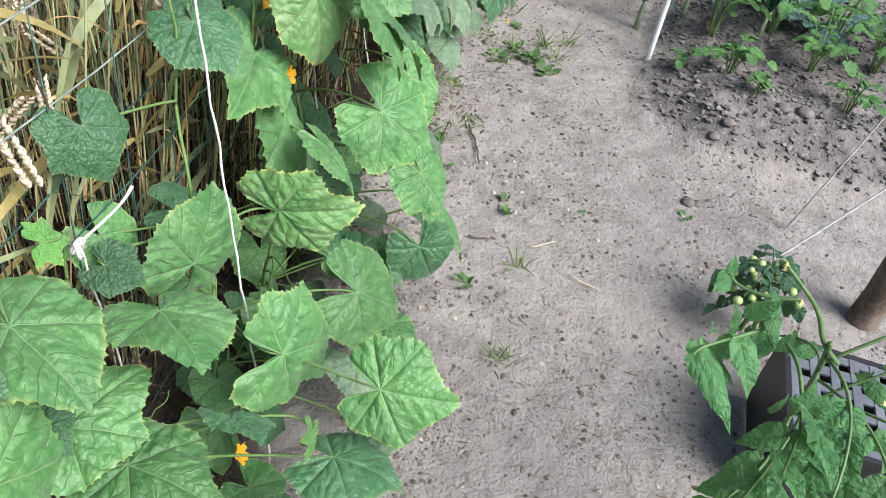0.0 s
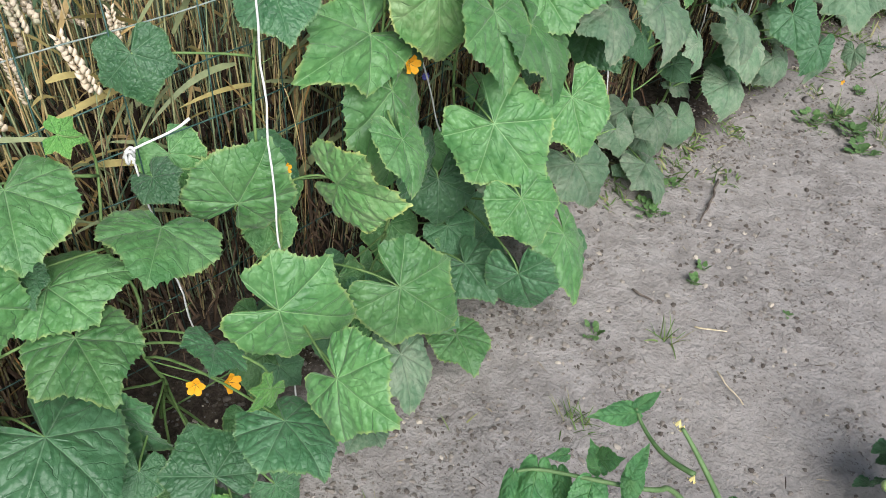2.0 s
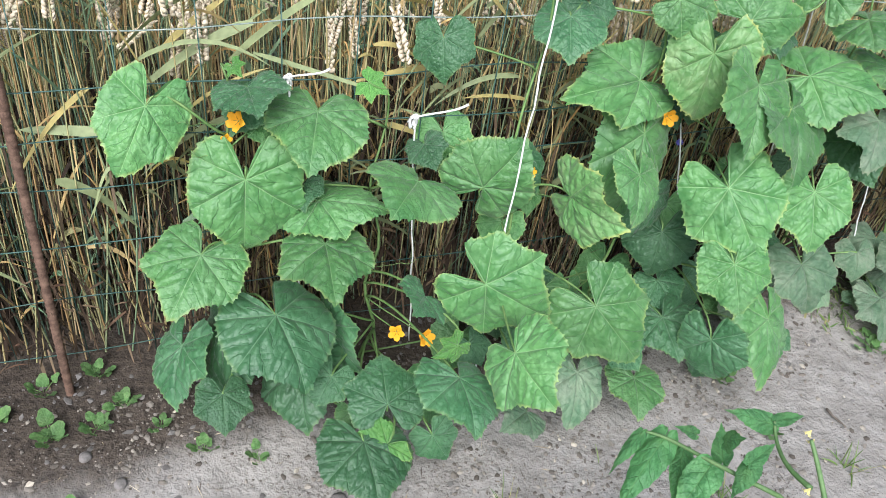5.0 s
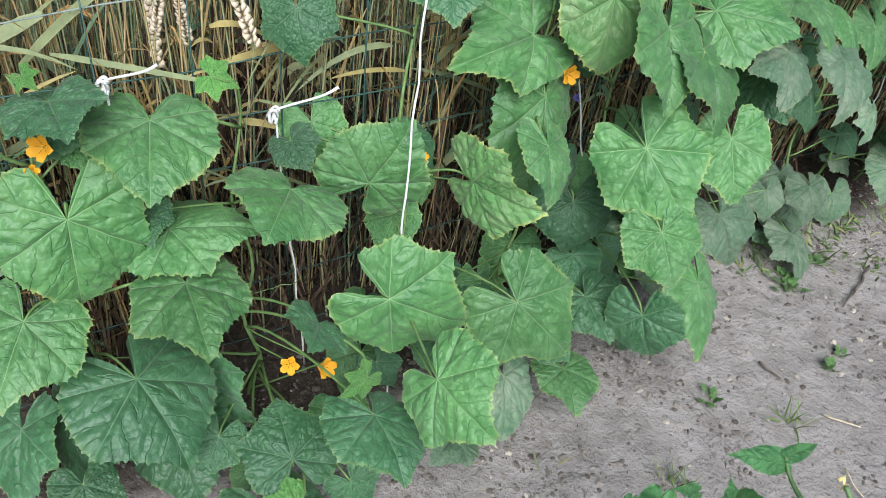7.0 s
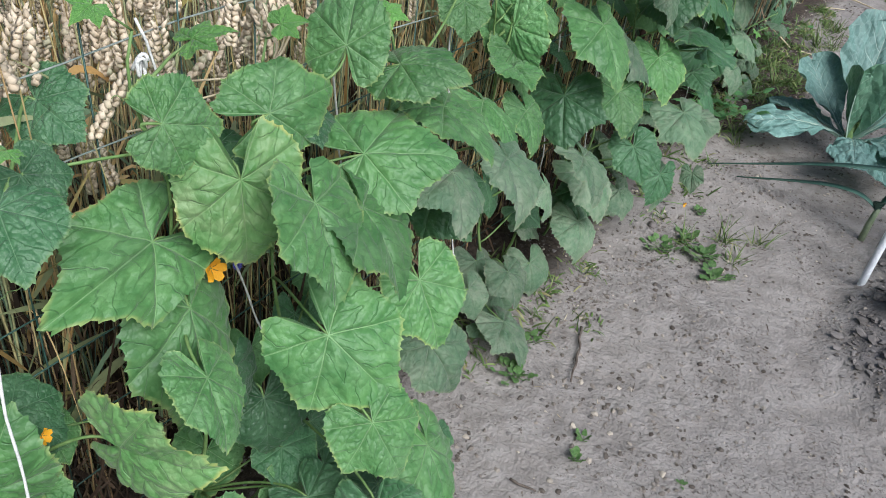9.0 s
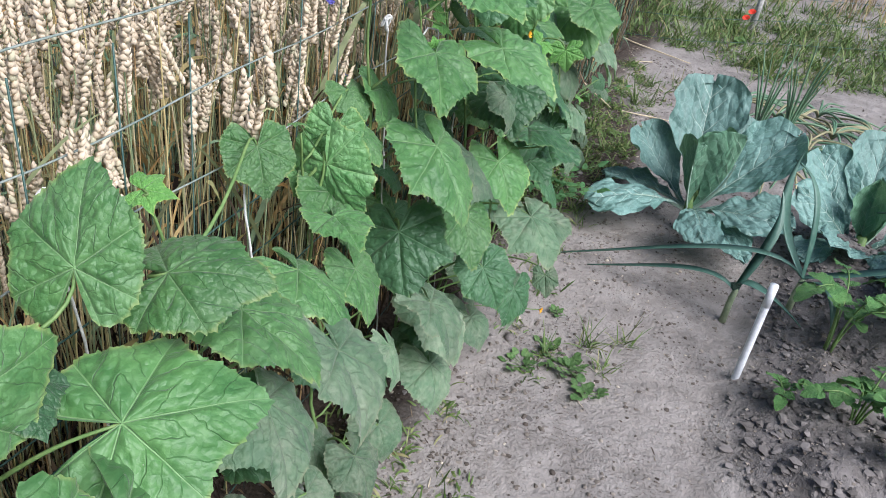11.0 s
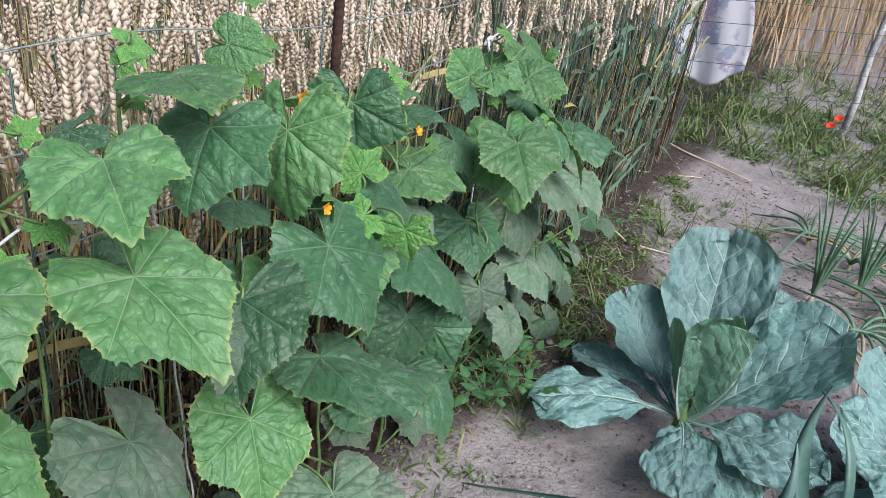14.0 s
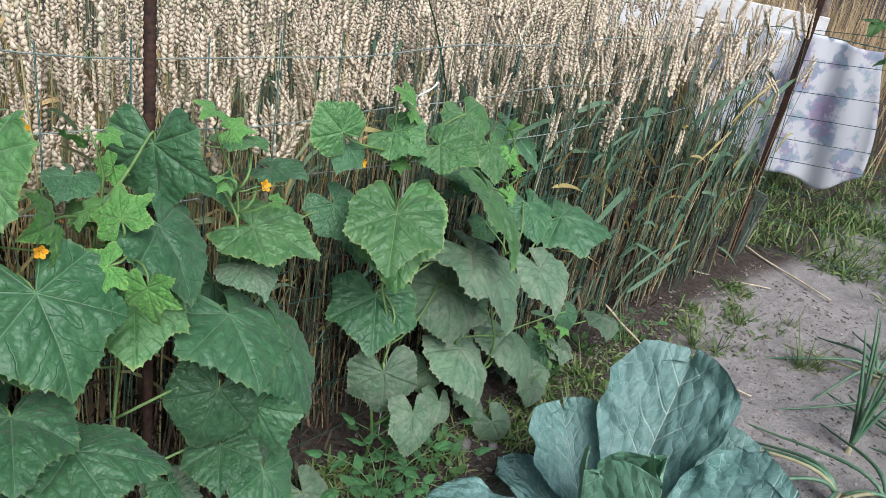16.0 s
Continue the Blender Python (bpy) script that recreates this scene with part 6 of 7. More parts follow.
def tomato():
    t = thing("tomato_plant", "tall tomato plant with drooping toothed leaves and small yellow flowers", "tomato plant", (1.17, 1.44, 0.0), "tomato plants")
    rng = random.Random(3)
    o = t.location.copy()
    stem = curve4((0, 0, -0.01), (0.0, -0.05, 0.25), (-0.07, -0.16, 0.48), (-0.13, -0.25, 0.63), 18)
    rod("stem", stem, [0.0054 - 0.00007 * i for i in range(19)], M_TSTEM, t, "hairy green main stem", 8)
    for name, pts, r in (("shoot", [(1.082, 1.206, 0.577), (1.038, 1.204, 0.614), (1.003, 1.189, 0.681), (0.957, 1.19, 0.721), (0.931, 1.188, 0.743)], 0.0044), ("side_shoot", [(0.978, 1.183, 0.7), (0.933, 1.182, 0.687), (0.893, 1.201, 0.678), (0.874, 1.206, 0.696)], 0.0034), ("rachis", [(0.993, 1.227, 0.572), (0.952, 1.183, 0.652), (0.953, 1.148, 0.681), (0.898, 1.116, 0.668), (0.846, 1.083, 0.661), (0.834, 1.059, 0.663)], 0.0036), ("rachis", [(0.993, 1.212, 0.595), (0.999, 1.146, 0.619), (1.009, 1.083, 0.587), (1.001, 1.049, 0.581), (0.972, 0.973, 0.576)], 0.0034)):
        pts = [Vector(p) - o for p in pts]
        fine = [a.lerp(b, q / 5) for a, b in zip(pts, pts[1:]) for q in range(5)] + [pts[-1]]
        fine = [sum(fine[max(0, k - 2):k + 3], Vector()) / len(fine[max(0, k - 2):k + 3]) for k in range(len(fine))]
        rod(name, fine, [r * (1 - 0.55 * k / len(fine)) for k in range(len(fine))], M_TSTEM, t, sides=8)
    upper = (
        (0.846, 1.086, 0.662, 0.899, 1.005, 0.612, 0.62),
        (0.897, 1.115, 0.664, 0.924, 1.065, 0.614, 0.9),
        (0.858, 1.111, 0.64, 0.905, 1.076, 0.614, 0.7),
        (0.835, 1.059, 0.662, 0.866, 1.006, 0.642, 0.45),
        (0.861, 1.115, 0.673, 0.852, 1.087, 0.685, 0.8),
        (0.895, 1.118, 0.702, 0.92, 1.113, 0.743, 0.9),
        (0.927, 1.138, 0.7, 0.942, 1.111, 0.667, 0.9),
        (0.928, 1.128, 0.703, 0.921, 1.16, 0.72, 0.85),
        (0.896, 1.132, 0.661, 0.874, 1.127, 0.706, 0.8),
        (0.881, 1.204, 0.689, 0.852, 1.154, 0.695, 0.8),
        (0.878, 1.205, 0.692, 0.884, 1.238, 0.7, 0.8))
    lower = (
        (1.008, 1.089, 0.59, 1.003, 1.104, 0.641, 0.9),
        (1.014, 1.068, 0.604, 0.981, 0.992, 0.644, 0.9),
        (1.003, 1.037, 0.616, 1.016, 0.957, 0.615, 0.85),
        (1.006, 1.061, 0.58, 1.033, 1.002, 0.576, 0.9),
        (0.972, 0.973, 0.576, 0.987, 0.899, 0.576, 0.8),
        (1.017, 1.064, 0.599, 1.054, 1.015, 0.591, 0.8),
        (1.014, 1.097, 0.587, 1.065, 1.125, 0.596, 0.9),
        (0.976, 1.089, 0.576, 0.979, 1.09, 0.615, 0.9),
        (0.982, 1.031, 0.562, 1.009, 0.96, 0.553, 0.8),
        (1.018, 1.139, 0.559, 1.063, 1.098, 0.545, 0.8))
    for k, (x0, y0, z0, x1, y1, z1, wide) in enumerate(upper + lower):
        a, b = Vector((x0, y0, z0)) - o, Vector((x1, y1, z1)) - o
        n = (b - a).length * 1.03
        part("leaflet", TOMATO[k % 3], t, "", Matrix.Translation(a) @ frame_of(a, b, (0.30, -0.52, 0.80)) @ Matrix.Diagonal((n * wide * 0.96, n, n, 1)))

    def limb(a, b, c, d, size, pairs, hang=0.75, thick=0.0030):
        node = Vector(a) - o if a[2] > 0.6 else min(stem, key=lambda p: abs(p.z - a[2]))
        compound(t, curve4(node, Vector(b) - o, Vector(c) - o, Vector(d) - o, 14), TOMATO, size, M_TSTEM, pairs, hang, rng, thick, face=(-0.25, -0.75, 0.6))

    limb((1.07, 1.205, 0.57), (1.06, 1.08, 0.66), (1.05, 1.00, 0.62), (1.03, 0.93, 0.50), 0.074, 6, 1.2)
    limb((1.09, 1.22, 0.52), (1.02, 1.08, 0.56), (0.98, 1.02, 0.50), (0.93, 0.98, 0.36), 0.08, 3)
    limb((1.10, 1.20, 0.50), (1.12, 1.10, 0.60), (1.14, 1.02, 0.58), (1.16, 0.94, 0.44), 0.085, 3)
    limb((1.12, 1.22, 0.42), (1.20, 1.16, 0.55), (1.27, 1.12, 0.55), (1.34, 1.08, 0.42), 0.085, 3)
    limb((1.13, 1.24, 0.36), (1.20, 1.32, 0.48), (1.28, 1.38, 0.50), (1.36, 1.42, 0.40), 0.08, 3)
    limb((1.12, 1.22, 0.56), (1.18, 1.26, 0.68), (1.24, 1.30, 0.66), (1.32, 1.30, 0.54), 0.08, 3)
    limb((1.13, 1.24, 0.30), (1.06, 1.16, 0.38), (1.02, 1.12, 0.36), (0.96, 1.10, 0.24), 0.08, 3)
    limb((1.12, 1.20, 0.46), (1.10, 1.28, 0.56), (1.06, 1.34, 0.52), (1.0, 1.38, 0.42), 0.07, 3)
    for p in ((-0.239, -0.252, 0.748), (-0.235, -0.245, 0.735), (-0.20, -0.26, 0.70), (-0.05, -0.30, 0.60)):
        m = Matrix.Translation(p) @ pose(0, 0, 0, 150, 20, 40) @ Matrix.Diagonal((0.005, 0.005, 0.008, 1))
        part("flower", TRUSS, t, "small withering pale yellow flower", m)
    for p in ((0.13, -0.14, 0.45), (0.16, -0.11, 0.42)):
        me = bpy.data.meshes.new("tomato_fruit")
        bm = bmesh.new()
        bmesh.ops.create_uvsphere(bm, u_segments=14, v_segments=9, radius=0.017)
        bm.to_mesh(me)
        me.materials.append(M_FRUIT)
        me.shade_smooth()
        part("fruit", me, t, "unripe pale green tomato", Matrix.Translation(p))


tomato()


def berry(r):
    bm = bmesh.new()
    bmesh.ops.create_uvsphere(bm, u_segments=10, v_segments=7, radius=r)
    for v in bm.verts:
        v.co.z *= 0.92
    me = bpy.data.meshes.new("berry")
    bm.to_mesh(me)
    me.materials.append(M_FRUIT)
    me.shade_smooth()
    return me


def dwarf_tomato():
    t = thing("dwarf_tomato_plant", "low dark-leaved dwarf tomato bush with many small green fruits", "tomato plant", (1.20, 1.90, 0.0), "tomato plants")
    rng = random.Random(8)
    rod("stem", curve4((0, 0, -0.01), (0.01, 0, 0.08), (-0.01, 0, 0.15), (0, 0, 0.22), 8), 0.006, M_TSTEM, t)
    for k in range(22):
        a = k * 2.4
        c, s = math.cos(a), math.sin(a)
        r = rng.uniform(0.03, 0.085)
        h = 0.035 + 0.0072 * k
        compound(t, curve4((0, 0, h), (c * r * 0.4, s * r * 0.4, h + 0.06), (c * r * 0.8, s * r * 0.8, h + 0.06), (c * r * 1.2, s * r * 1.2, h), 8), DWARF, 0.040, M_TSTEM, 2, 0.4, rng, 0.002)
    b = berry(1.0)
    for k in range(26):
        a = rng.uniform(0, 6.28)
        r = rng.uniform(0.02, 0.095)
        q = rng.uniform(0.007, 0.0125)
        part("fruit", b, t, "small pale green fruit", Matrix.Translation((r * math.cos(a), r * math.sin(a), rng.uniform(0.13, 0.24) - r * 0.5)) @ Matrix.Diagonal((q, q, q, 1)))


dwarf_tomato()


def potato(at, n, size, seed, h):
    t = thing("potato_plant", "potato plant with soft green compound leaves on the earthed-up bed", "potato plant", at, "potato plants on the bed")
    rng = random.Random(seed)
    for k in range(n):
        a = k * 2.4 + seed
        c, s = math.cos(a), math.sin(a)
        r = rng.uniform(0.35, 0.9) * h * 0.5
        z = h * rng.uniform(0.45, 1.0)
        compound(t, curve4((c * 0.01, s * 0.01, -0.01), (c * r * 0.2, s * r * 0.2, z * 0.6), (c * r * 0.6, s * r * 0.6, z), (c * r * 1.5, s * r * 1.5, z * rng.uniform(0.7, 1.0)), 10), POTATO, size * rng.uniform(0.8, 1.1), M_STEM, 3, 0.2, rng, 0.0032)


for k, (x, y, n, size, h) in enumerate(((1.19, 3.14, 5, 0.05, 0.17), (1.02, 3.16, 3, 0.032, 0.09), (1.13, 3.42, 6, 0.055, 0.30), (1.50, 3.30, 7, 0.055, 0.28), (1.36, 3.52, 7, 0.06, 0.32), (1.75, 3.42, 7, 0.06, 0.32), (1.62, 3.6, 6, 0.06, 0.36), (1.98, 3.55, 7, 0.06, 0.34), (1.60, 3.05, 4, 0.045, 0.14), (1.27, 2.98, 3, 0.035, 0.09))):
    potato((x, y, humps(x, y)[0]), n, size, k + 5, h)


def weed(at, n, size, seed, tall=0.5, reach=0.0, label="small green weed with toothed leaves on the bare soil"):
    t = thing("weed", label, "weed", (at[0], at[1], humps(*at)[0]), "weeds on the path")
    rng = random.Random(seed)
    for k in range(n):
        a = k * 2.4 + seed
        d = Vector((math.cos(a), math.sin(a), tall * rng.uniform(0.3, 1.6))).normalized()
        foot = Vector((math.cos(a), math.sin(a), 0)) * rng.uniform(0.0, reach or size * 0.9) + Vector((0, 0, rng.uniform(0.002, size * tall)))
        ln = size * rng.uniform(0.6, 1.1)
        rod("stalk", [(0, 0, -0.004), foot * 0.6, foot], 0.0009, M_STEM, t, sides=4)
        part("leaf", rng.choice(WEED), t, "", Matrix.Translation(foot) @ frame_of(foot, foot + d, (0.2 * rng.uniform(-1, 1), 0.2, 1)) @ Matrix.Diagonal((ln, ln, ln, 1)))


for k, (x, y, n, size, tall) in enumerate(((0.56, 0.85, 90, 0.014, 0.8), (0.51, 0.90, 30, 0.013, 0.6), (0.57, 0.96, 10, 0.018, 0.8), (0.35, 0.34, 9, 0.026, 0.7), (0.17, 0.30, 7, 0.034, 0.8), (0.10, 0.20, 5, 0.034, 0.9), (0.04, 0.28, 6, 0.028, 0.8), (0.02, 0.38, 9, 0.026, 0.8), (0.11, 0.43, 9, 0.024, 0.7), (0.16, 0.38, 8, 0.024, 0.7), (0.26, 0.58, 6, 0.026, 0.9), (0.30, 0.68, 6, 0.024, 0.9), (0.19, 0.50, 8, 0.018, 0.5), (0.32, 2.25, 16, 0.024, 0.5), (0.28, 2.36, 10, 0.02, 0.5), (0.55, 2.12, 8, 0.02, 0.9), (0.54, 2.19, 7, 0.02, 0.7), (0.38, 3.03, 18, 0.026, 0.4), (0.49, 3.08, 20, 0.028, 0.4), (0.55, 3.00, 10, 0.034, 0.3), (0.42, 3.12, 14, 0.024, 0.5), (0.50, 1.80, 6, 0.022, 0.6), (0.22, 4.28, 12, 0.026, 0.7), (0.16, 4.12, 14, 0.03, 0.8), (0.25, 4.05, 10, 0.026, 0.6), (0.14, 4.62, 14, 0.03, 1.0), (0.10, 4.85, 14, 0.03, 1.0), (0.06, 5.08, 12, 0.03, 1.2), (0.16, 5.10, 10, 0.026, 0.7), (0.40, 3.30, 8, 0.02, 0.5), (0.33, 1.78, 6, 0.03, 0.8), (1.06, 2.32, 4, 0.02, 0.3), (0.76, 2.22, 4, 0.014, 0.3))):
    weed((x, y), n, size, k, tall, 0.055 if n > 28 else 0.05 if y > 2 and n >= 10 else 0.0)


def seedling(at, n, size, seed):
    t = thing("tomato_seedling", "self-sown young tomato plant with feathered leaves under the vines", "tomato plant", (at[0], at[1], humps(*at)[0]), "tomato plants")
    rng = random.Random(seed)
    for k in range(n):
        a = k * 2.4 + 0.5
        c, s = math.cos(a), math.sin(a)
        compound(t, curve4((0, 0, 0), (c * 0.02, s * 0.02, 0.07), (c * 0.06, s * 0.06, 0.12), (c * 0.14, s * 0.14, 0.10 + 0.05 * rng.random()), 9), TOMATO, size, M_TSTEM, 3, 0.1, rng, 0.0016)


seedling((0.22, 3.86), 8, 0.042, 1)
seedling((0.20, 3.97), 5, 0.036, 2)
seedling((0.12, 4.96), 5, 0.03, 5)


def tuft(at, n, length, seed, label="low tuft of green grass on the path"):
    t = thing("grass_tuft", label, "grass", (at[0], at[1], humps(*at)[0]), "grass tufts")
    rng = np.random.RandomState(seed)
    a = rng.uniform(0, 6.28, n)
    way = np.stack([np.cos(a), np.sin(a), np.zeros(n)], 1)
    start = np.stack([rng.normal(0, 0.012, n), rng.normal(0, 0.012, n), np.full(n, -0.004)], 1)
    v, f = ribbons(start, way, rng.uniform(0.2, 2.2, n), length * rng.uniform(0.4, 1.1, n), rng.uniform(0.0012, 0.0024, n), rng.uniform(0.2, 0.9, n), 5, rng)
    chunk("grass", v, f, [M_GRASS], None, parent=t, smooth=True)


for k, (x, y, n, ln) in enumerate(((0.56, 1.11, 34, 0.06), (0.62, 1.92, 16, 0.06), (0.62, 1.58, 24, 0.05), (0.65, 1.60, 14, 0.05), (0.28, 4.53, 60, 0.08), (0.33, 4.58, 40, 0.07), (0.28, 5.29, 60, 0.09), (0.35, 5.32, 36, 0.08), (0.14, 5.05, 40, 0.08), (0.29, 3.94, 34, 0.08), (0.33, 3.86, 26, 0.09), (0.61, 3.27, 30, 0.06), (0.52, 3.20, 40, 0.07), (0.42, 3.10, 40, 0.07), (0.58, 3.12, 30, 0.06), (0.57, 5.52, 70, 0.09), (0.62, 5.56, 50, 0.08), (0.48, 1.39, 8, 0.03), (0.74, 5.9, 30, 0.08), (0.42, 5.8, 30, 0.07), (0.30, 5.62, 40, 0.08), (0.18, 4.72, 40, 0.08))):
    tuft((x, y), n, ln, k)


# low green cover along the foot of the fence
def ground_cover():
    rng = np.random.RandomState(31)
    c = 170
    cy = np.concatenate([rng.uniform(3.7, 5.9, 130), rng.uniform(2.2, 3.7, 40)])
    cx = 0.07 + np.abs(rng.normal(0, 0.14, c)) + np.where(cy > 4.2, 0.06, 0.0)
    pick = rng.randint(0, c, 5200)
    n = len(pick)
    x, y = cx[pick] + rng.normal(0, 0.025, n), cy[pick] + rng.normal(0, 0.025, n)
    z = np.array([humps(p, q)[0] for p, q in zip(x, y)]) - 0.003
    a = rng.uniform(0, 6.28, n)
    way = np.stack([np.cos(a), np.sin(a), np.zeros(n)], 1)
    v, f = ribbons(np.stack([x, y, z], 1), way, rng.uniform(0.2, 1.6, n), rng.uniform(0.012, 0.05, n), rng.uniform(0.0014, 0.0042, n), rng.uniform(0.2, 1.2, n), 4, rng)
    chunk("ground_cover", v, f, [M_GRASS], None, "low creeping green weeds along the foot of the fence", "weeds")


ground_cover()


# meadow beyond the garden
def meadow():
    rng = np.random.RandomState(21)
    c = 900
    cx = rng.uniform(-1.6, 3.2, c)
    cy = 6.35 + np.abs(rng.normal(0, 1.3, c)) + 0.15 * np.sin(cx * 5)
    pick = rng.randint(0, c, 26000)
    n = len(pick)
    x = cx[pick] + rng.normal(0, 0.045, n)
    y = cy[pick] + rng.normal(0, 0.045, n)
    keep = ~((x < -0.25) & (y < 6.8)) & (y > 6.15)
    x, y, pick = x[keep], y[keep], pick[keep]
    n = len(x)
    a = rng.uniform(0, 6.28, n)
    way = np.stack([np.cos(a), np.sin(a), np.zeros(n)], 1)
    big = (0.6 + 0.9 * rng.rand(c))[pick]
    v, f = ribbons(np.stack([x, y, np.full(n, -0.03)], 1), way, rng.uniform(0.4, 2.2, n), big * rng.uniform(0.03, 0.10, n), rng.uniform(0.0015, 0.006, n), rng.uniform(0.3, 1.4, n), 4, rng)
    chunk("meadow_grass", v, f, [M_GRASS], None, "uncut green grass and weeds at the end of the garden", "grass")
    n = 12000
    y = rng.uniform(7.6, 17.0, n)
    x = rng.uniform(-9.0, 4.5, n)
    keep = (y > 7.9 + 0.35 * np.clip(x + 0.3, 0, 3) + 0.3 * np.sin(x * 3)) & ~((y < 9.2) & (x < -1.2))
    x, y = x[keep], y[keep]
    n = len(x)
    a = rng.uniform(0, 6.28, n)
    way = np.stack([np.cos(a), np.sin(a), np.zeros(n)], 1)
    v, f = ribbons(np.stack([x, y, np.full(n, -0.02)], 1), way, rng.uniform(3.0, 9.0, n), rng.uniform(0.07, 0.14, n), rng.uniform(0.004, 0.009, n), rng.uniform(0.2, 1.5, n), 4, rng)
    chunk("dry_meadow", v, f, [M_DRYGRASS], None, "tall dry golden grass far beyond the garden", "grass")


meadow()


# things at the garden's end
def cloth():
    n, k = 34, 40
    v, f = [], []
    for j in range(k + 1):
        for i in range(n + 1):
            s, d = i / n, j / k
            x = -0.82 + 0.84 * s + 0.07 * d * s
            low = 0.085 + 0.02 * math.sin(s * 23) + 0.30 * max(0.0, 0.72 - s) ** 1.2 + 0.95 * max(0.0, s - 0.86)
            hi = 0.66 + 0.20 * min(1.0, s / 0.24) ** 0.8 - 0.02 * s + 0.012 * math.sin(s * 12)
            z = hi + (low - hi) * d
            y = 7.12 + 0.5 * (x + 0.4) + 0.035 * math.sin(s * 17 + d * 1.5) * (0.3 + d) + 0.05 * d + 0.03 * math.sin(s * 27 + 2 * d)
            v.append((x + 0.03 * math.sin(d * 4 + s * 5), y, z))
    for j in range(k):
        for i in range(n):
            a = j * (n + 1) + i
            f.append((a, a + 1, a + n + 2, a + n + 1))
    c = thing("hanging_cloth", "faded white sheet with purple flower print hung on a line", "cloth")
    ob = part("sheet", mesh("sheet", v, f, M_CLOTH), c)
    so = ob.modifiers.new("thickness", 'SOLIDIFY')
    so.thickness = 0.002
    rod("line", [(-1.1, 6.78, 0.70), (-0.45, 7.09, 0.86), (0.05, 7.34, 0.85), (0.73, 7.33, 0.90)], 0.003, M_WIRE, c, sides=5)


cloth()


def board_fence():
    t = thing("white_board_fence", "low white boards on grey posts behind the wheat", "fence", (-1.35, 8.6, 0.0))
    t.rotation_euler = (0, 0, radians(24))
    for z0, z1, x0, x1 in ((0.44, 0.62, -1.0, 0.62), (0.63, 0.80, -0.98, 0.60)):
        bm = bmesh.new()
        bmesh.ops.create_cube(bm, size=1)
        for v in bm.verts:
            v.co = Vector((x0 + (v.co.x + 0.5) * (x1 - x0), v.co.y * 0.03, z0 + (v.co.z + 0.5) * (z1 - z0)))
        bmesh.ops.bevel(bm, geom=bm.edges[:], offset=0.005, segments=1, affect='EDGES')
        me = bpy.data.meshes.new("board")
        bm.to_mesh(me)
        me.materials.append(M_BOARD)
        part("board", me, t)
    for x in (-0.75, -0.1, 0.55):
        rod("post", [(x, 0.06, -0.1), (x, 0.06, 1.15)], 0.03, M_PIPE if x == -0.1 else M_WOOD, t, sides=8)


board_fence()


def sapling():
    t = thing("young_tree", "young fruit tree with limewashed trunk and pointed green leaves", "tree", (0.73, 7.35, 0.0))
    rng = random.Random(4)
    trunk = [(0, 0, -0.05), (0.008, 0, 0.2), (-0.004, 0.004, 0.45), (0.006, 0, 0.7), (0.0, 0.0, 1.0)]
    rod("trunk", trunk, [0.024, 0.02, 0.0185, 0.018, 0.017], M_LIME, t, "white limewashed trunk", 10)
    rod("trunk", [(0, 0, 0.99), (0.01, 0, 1.2), (0.0, 0.02, 1.45), (0.03, 0, 1.7)], [0.017, 0.015, 0.011, 0.006], M_BARK, t, "grey-brown upper trunk", 10)
    for k, tip in enumerate(((-0.50, -0.80, 0.90), (-0.62, -0.72, 1.02), (-0.36, -0.78, 0.78), (-0.30, -0.70, 0.98))):
        z0 = 1.05
        pts = curve4((0, 0, z0), Vector(tip) * 0.3 + Vector((0, 0, z0 * 0.7 + 0.15)), Vector(tip) * 0.75 + Vector((0, 0, 0.32)), tip, 14)
        rod("branch", pts, [0.007 - 0.0004 * i for i in range(15)], M_BARK, t, sides=6)
        for i in range(5, 15):
            for sg in (-1, 1):
                d = (pts[i] - pts[i - 1]).normalized()
                s = d.cross(Vector((0, 0, 1))).normalized() * sg
                out = (d * 0.6 + s * rng.uniform(0.4, 1.0) + Vector((0, 0, rng.uniform(-1.1, 0.1)))).normalized()
                ln = rng.uniform(0.07, 0.105)
                part("leaf", TREE, t, "", Matrix.Translation(pts[i]) @ frame_of(pts[i], pts[i] + out, (0.2, -0.3, 1)) @ Matrix.Diagonal((ln, ln, ln, 1)))


sapling()


def poppy(at, h):
    t = thing("poppy", "red field poppy in the grass", "flower", at, "poppies")
    rod("stalk", curve4((0, 0, -0.01), (0.01, 0, h * 0.4), (-0.01, 0.01, h * 0.8), (0, 0, h), 7), 0.0012, M_STEM, t, sides=5)
    part("bloom", POPPY_CUP, t, "red cupped petals", Matrix.Translation((0, 0, h)) @ pose(0, 0, 0, 30, -15, 0) @ Matrix.Diagonal((0.023, 0.023, 0.022, 1)))
    for k in range(3):
        a = k * 2.1
        foot = Vector((0, 0, 0.01))
        part("leaf", WEED[0], t, "", Matrix.Translation(foot) @ frame_of(foot, foot + Vector((math.cos(a), math.sin(a), 0.6)), (0, 0, 1)) @ Matrix.Diagonal((0.05, 0.06, 0.06, 1)))


poppy((0.675, 6.84, -0.02), 0.17)
poppy((0.70, 6.90, -0.02), 0.20)


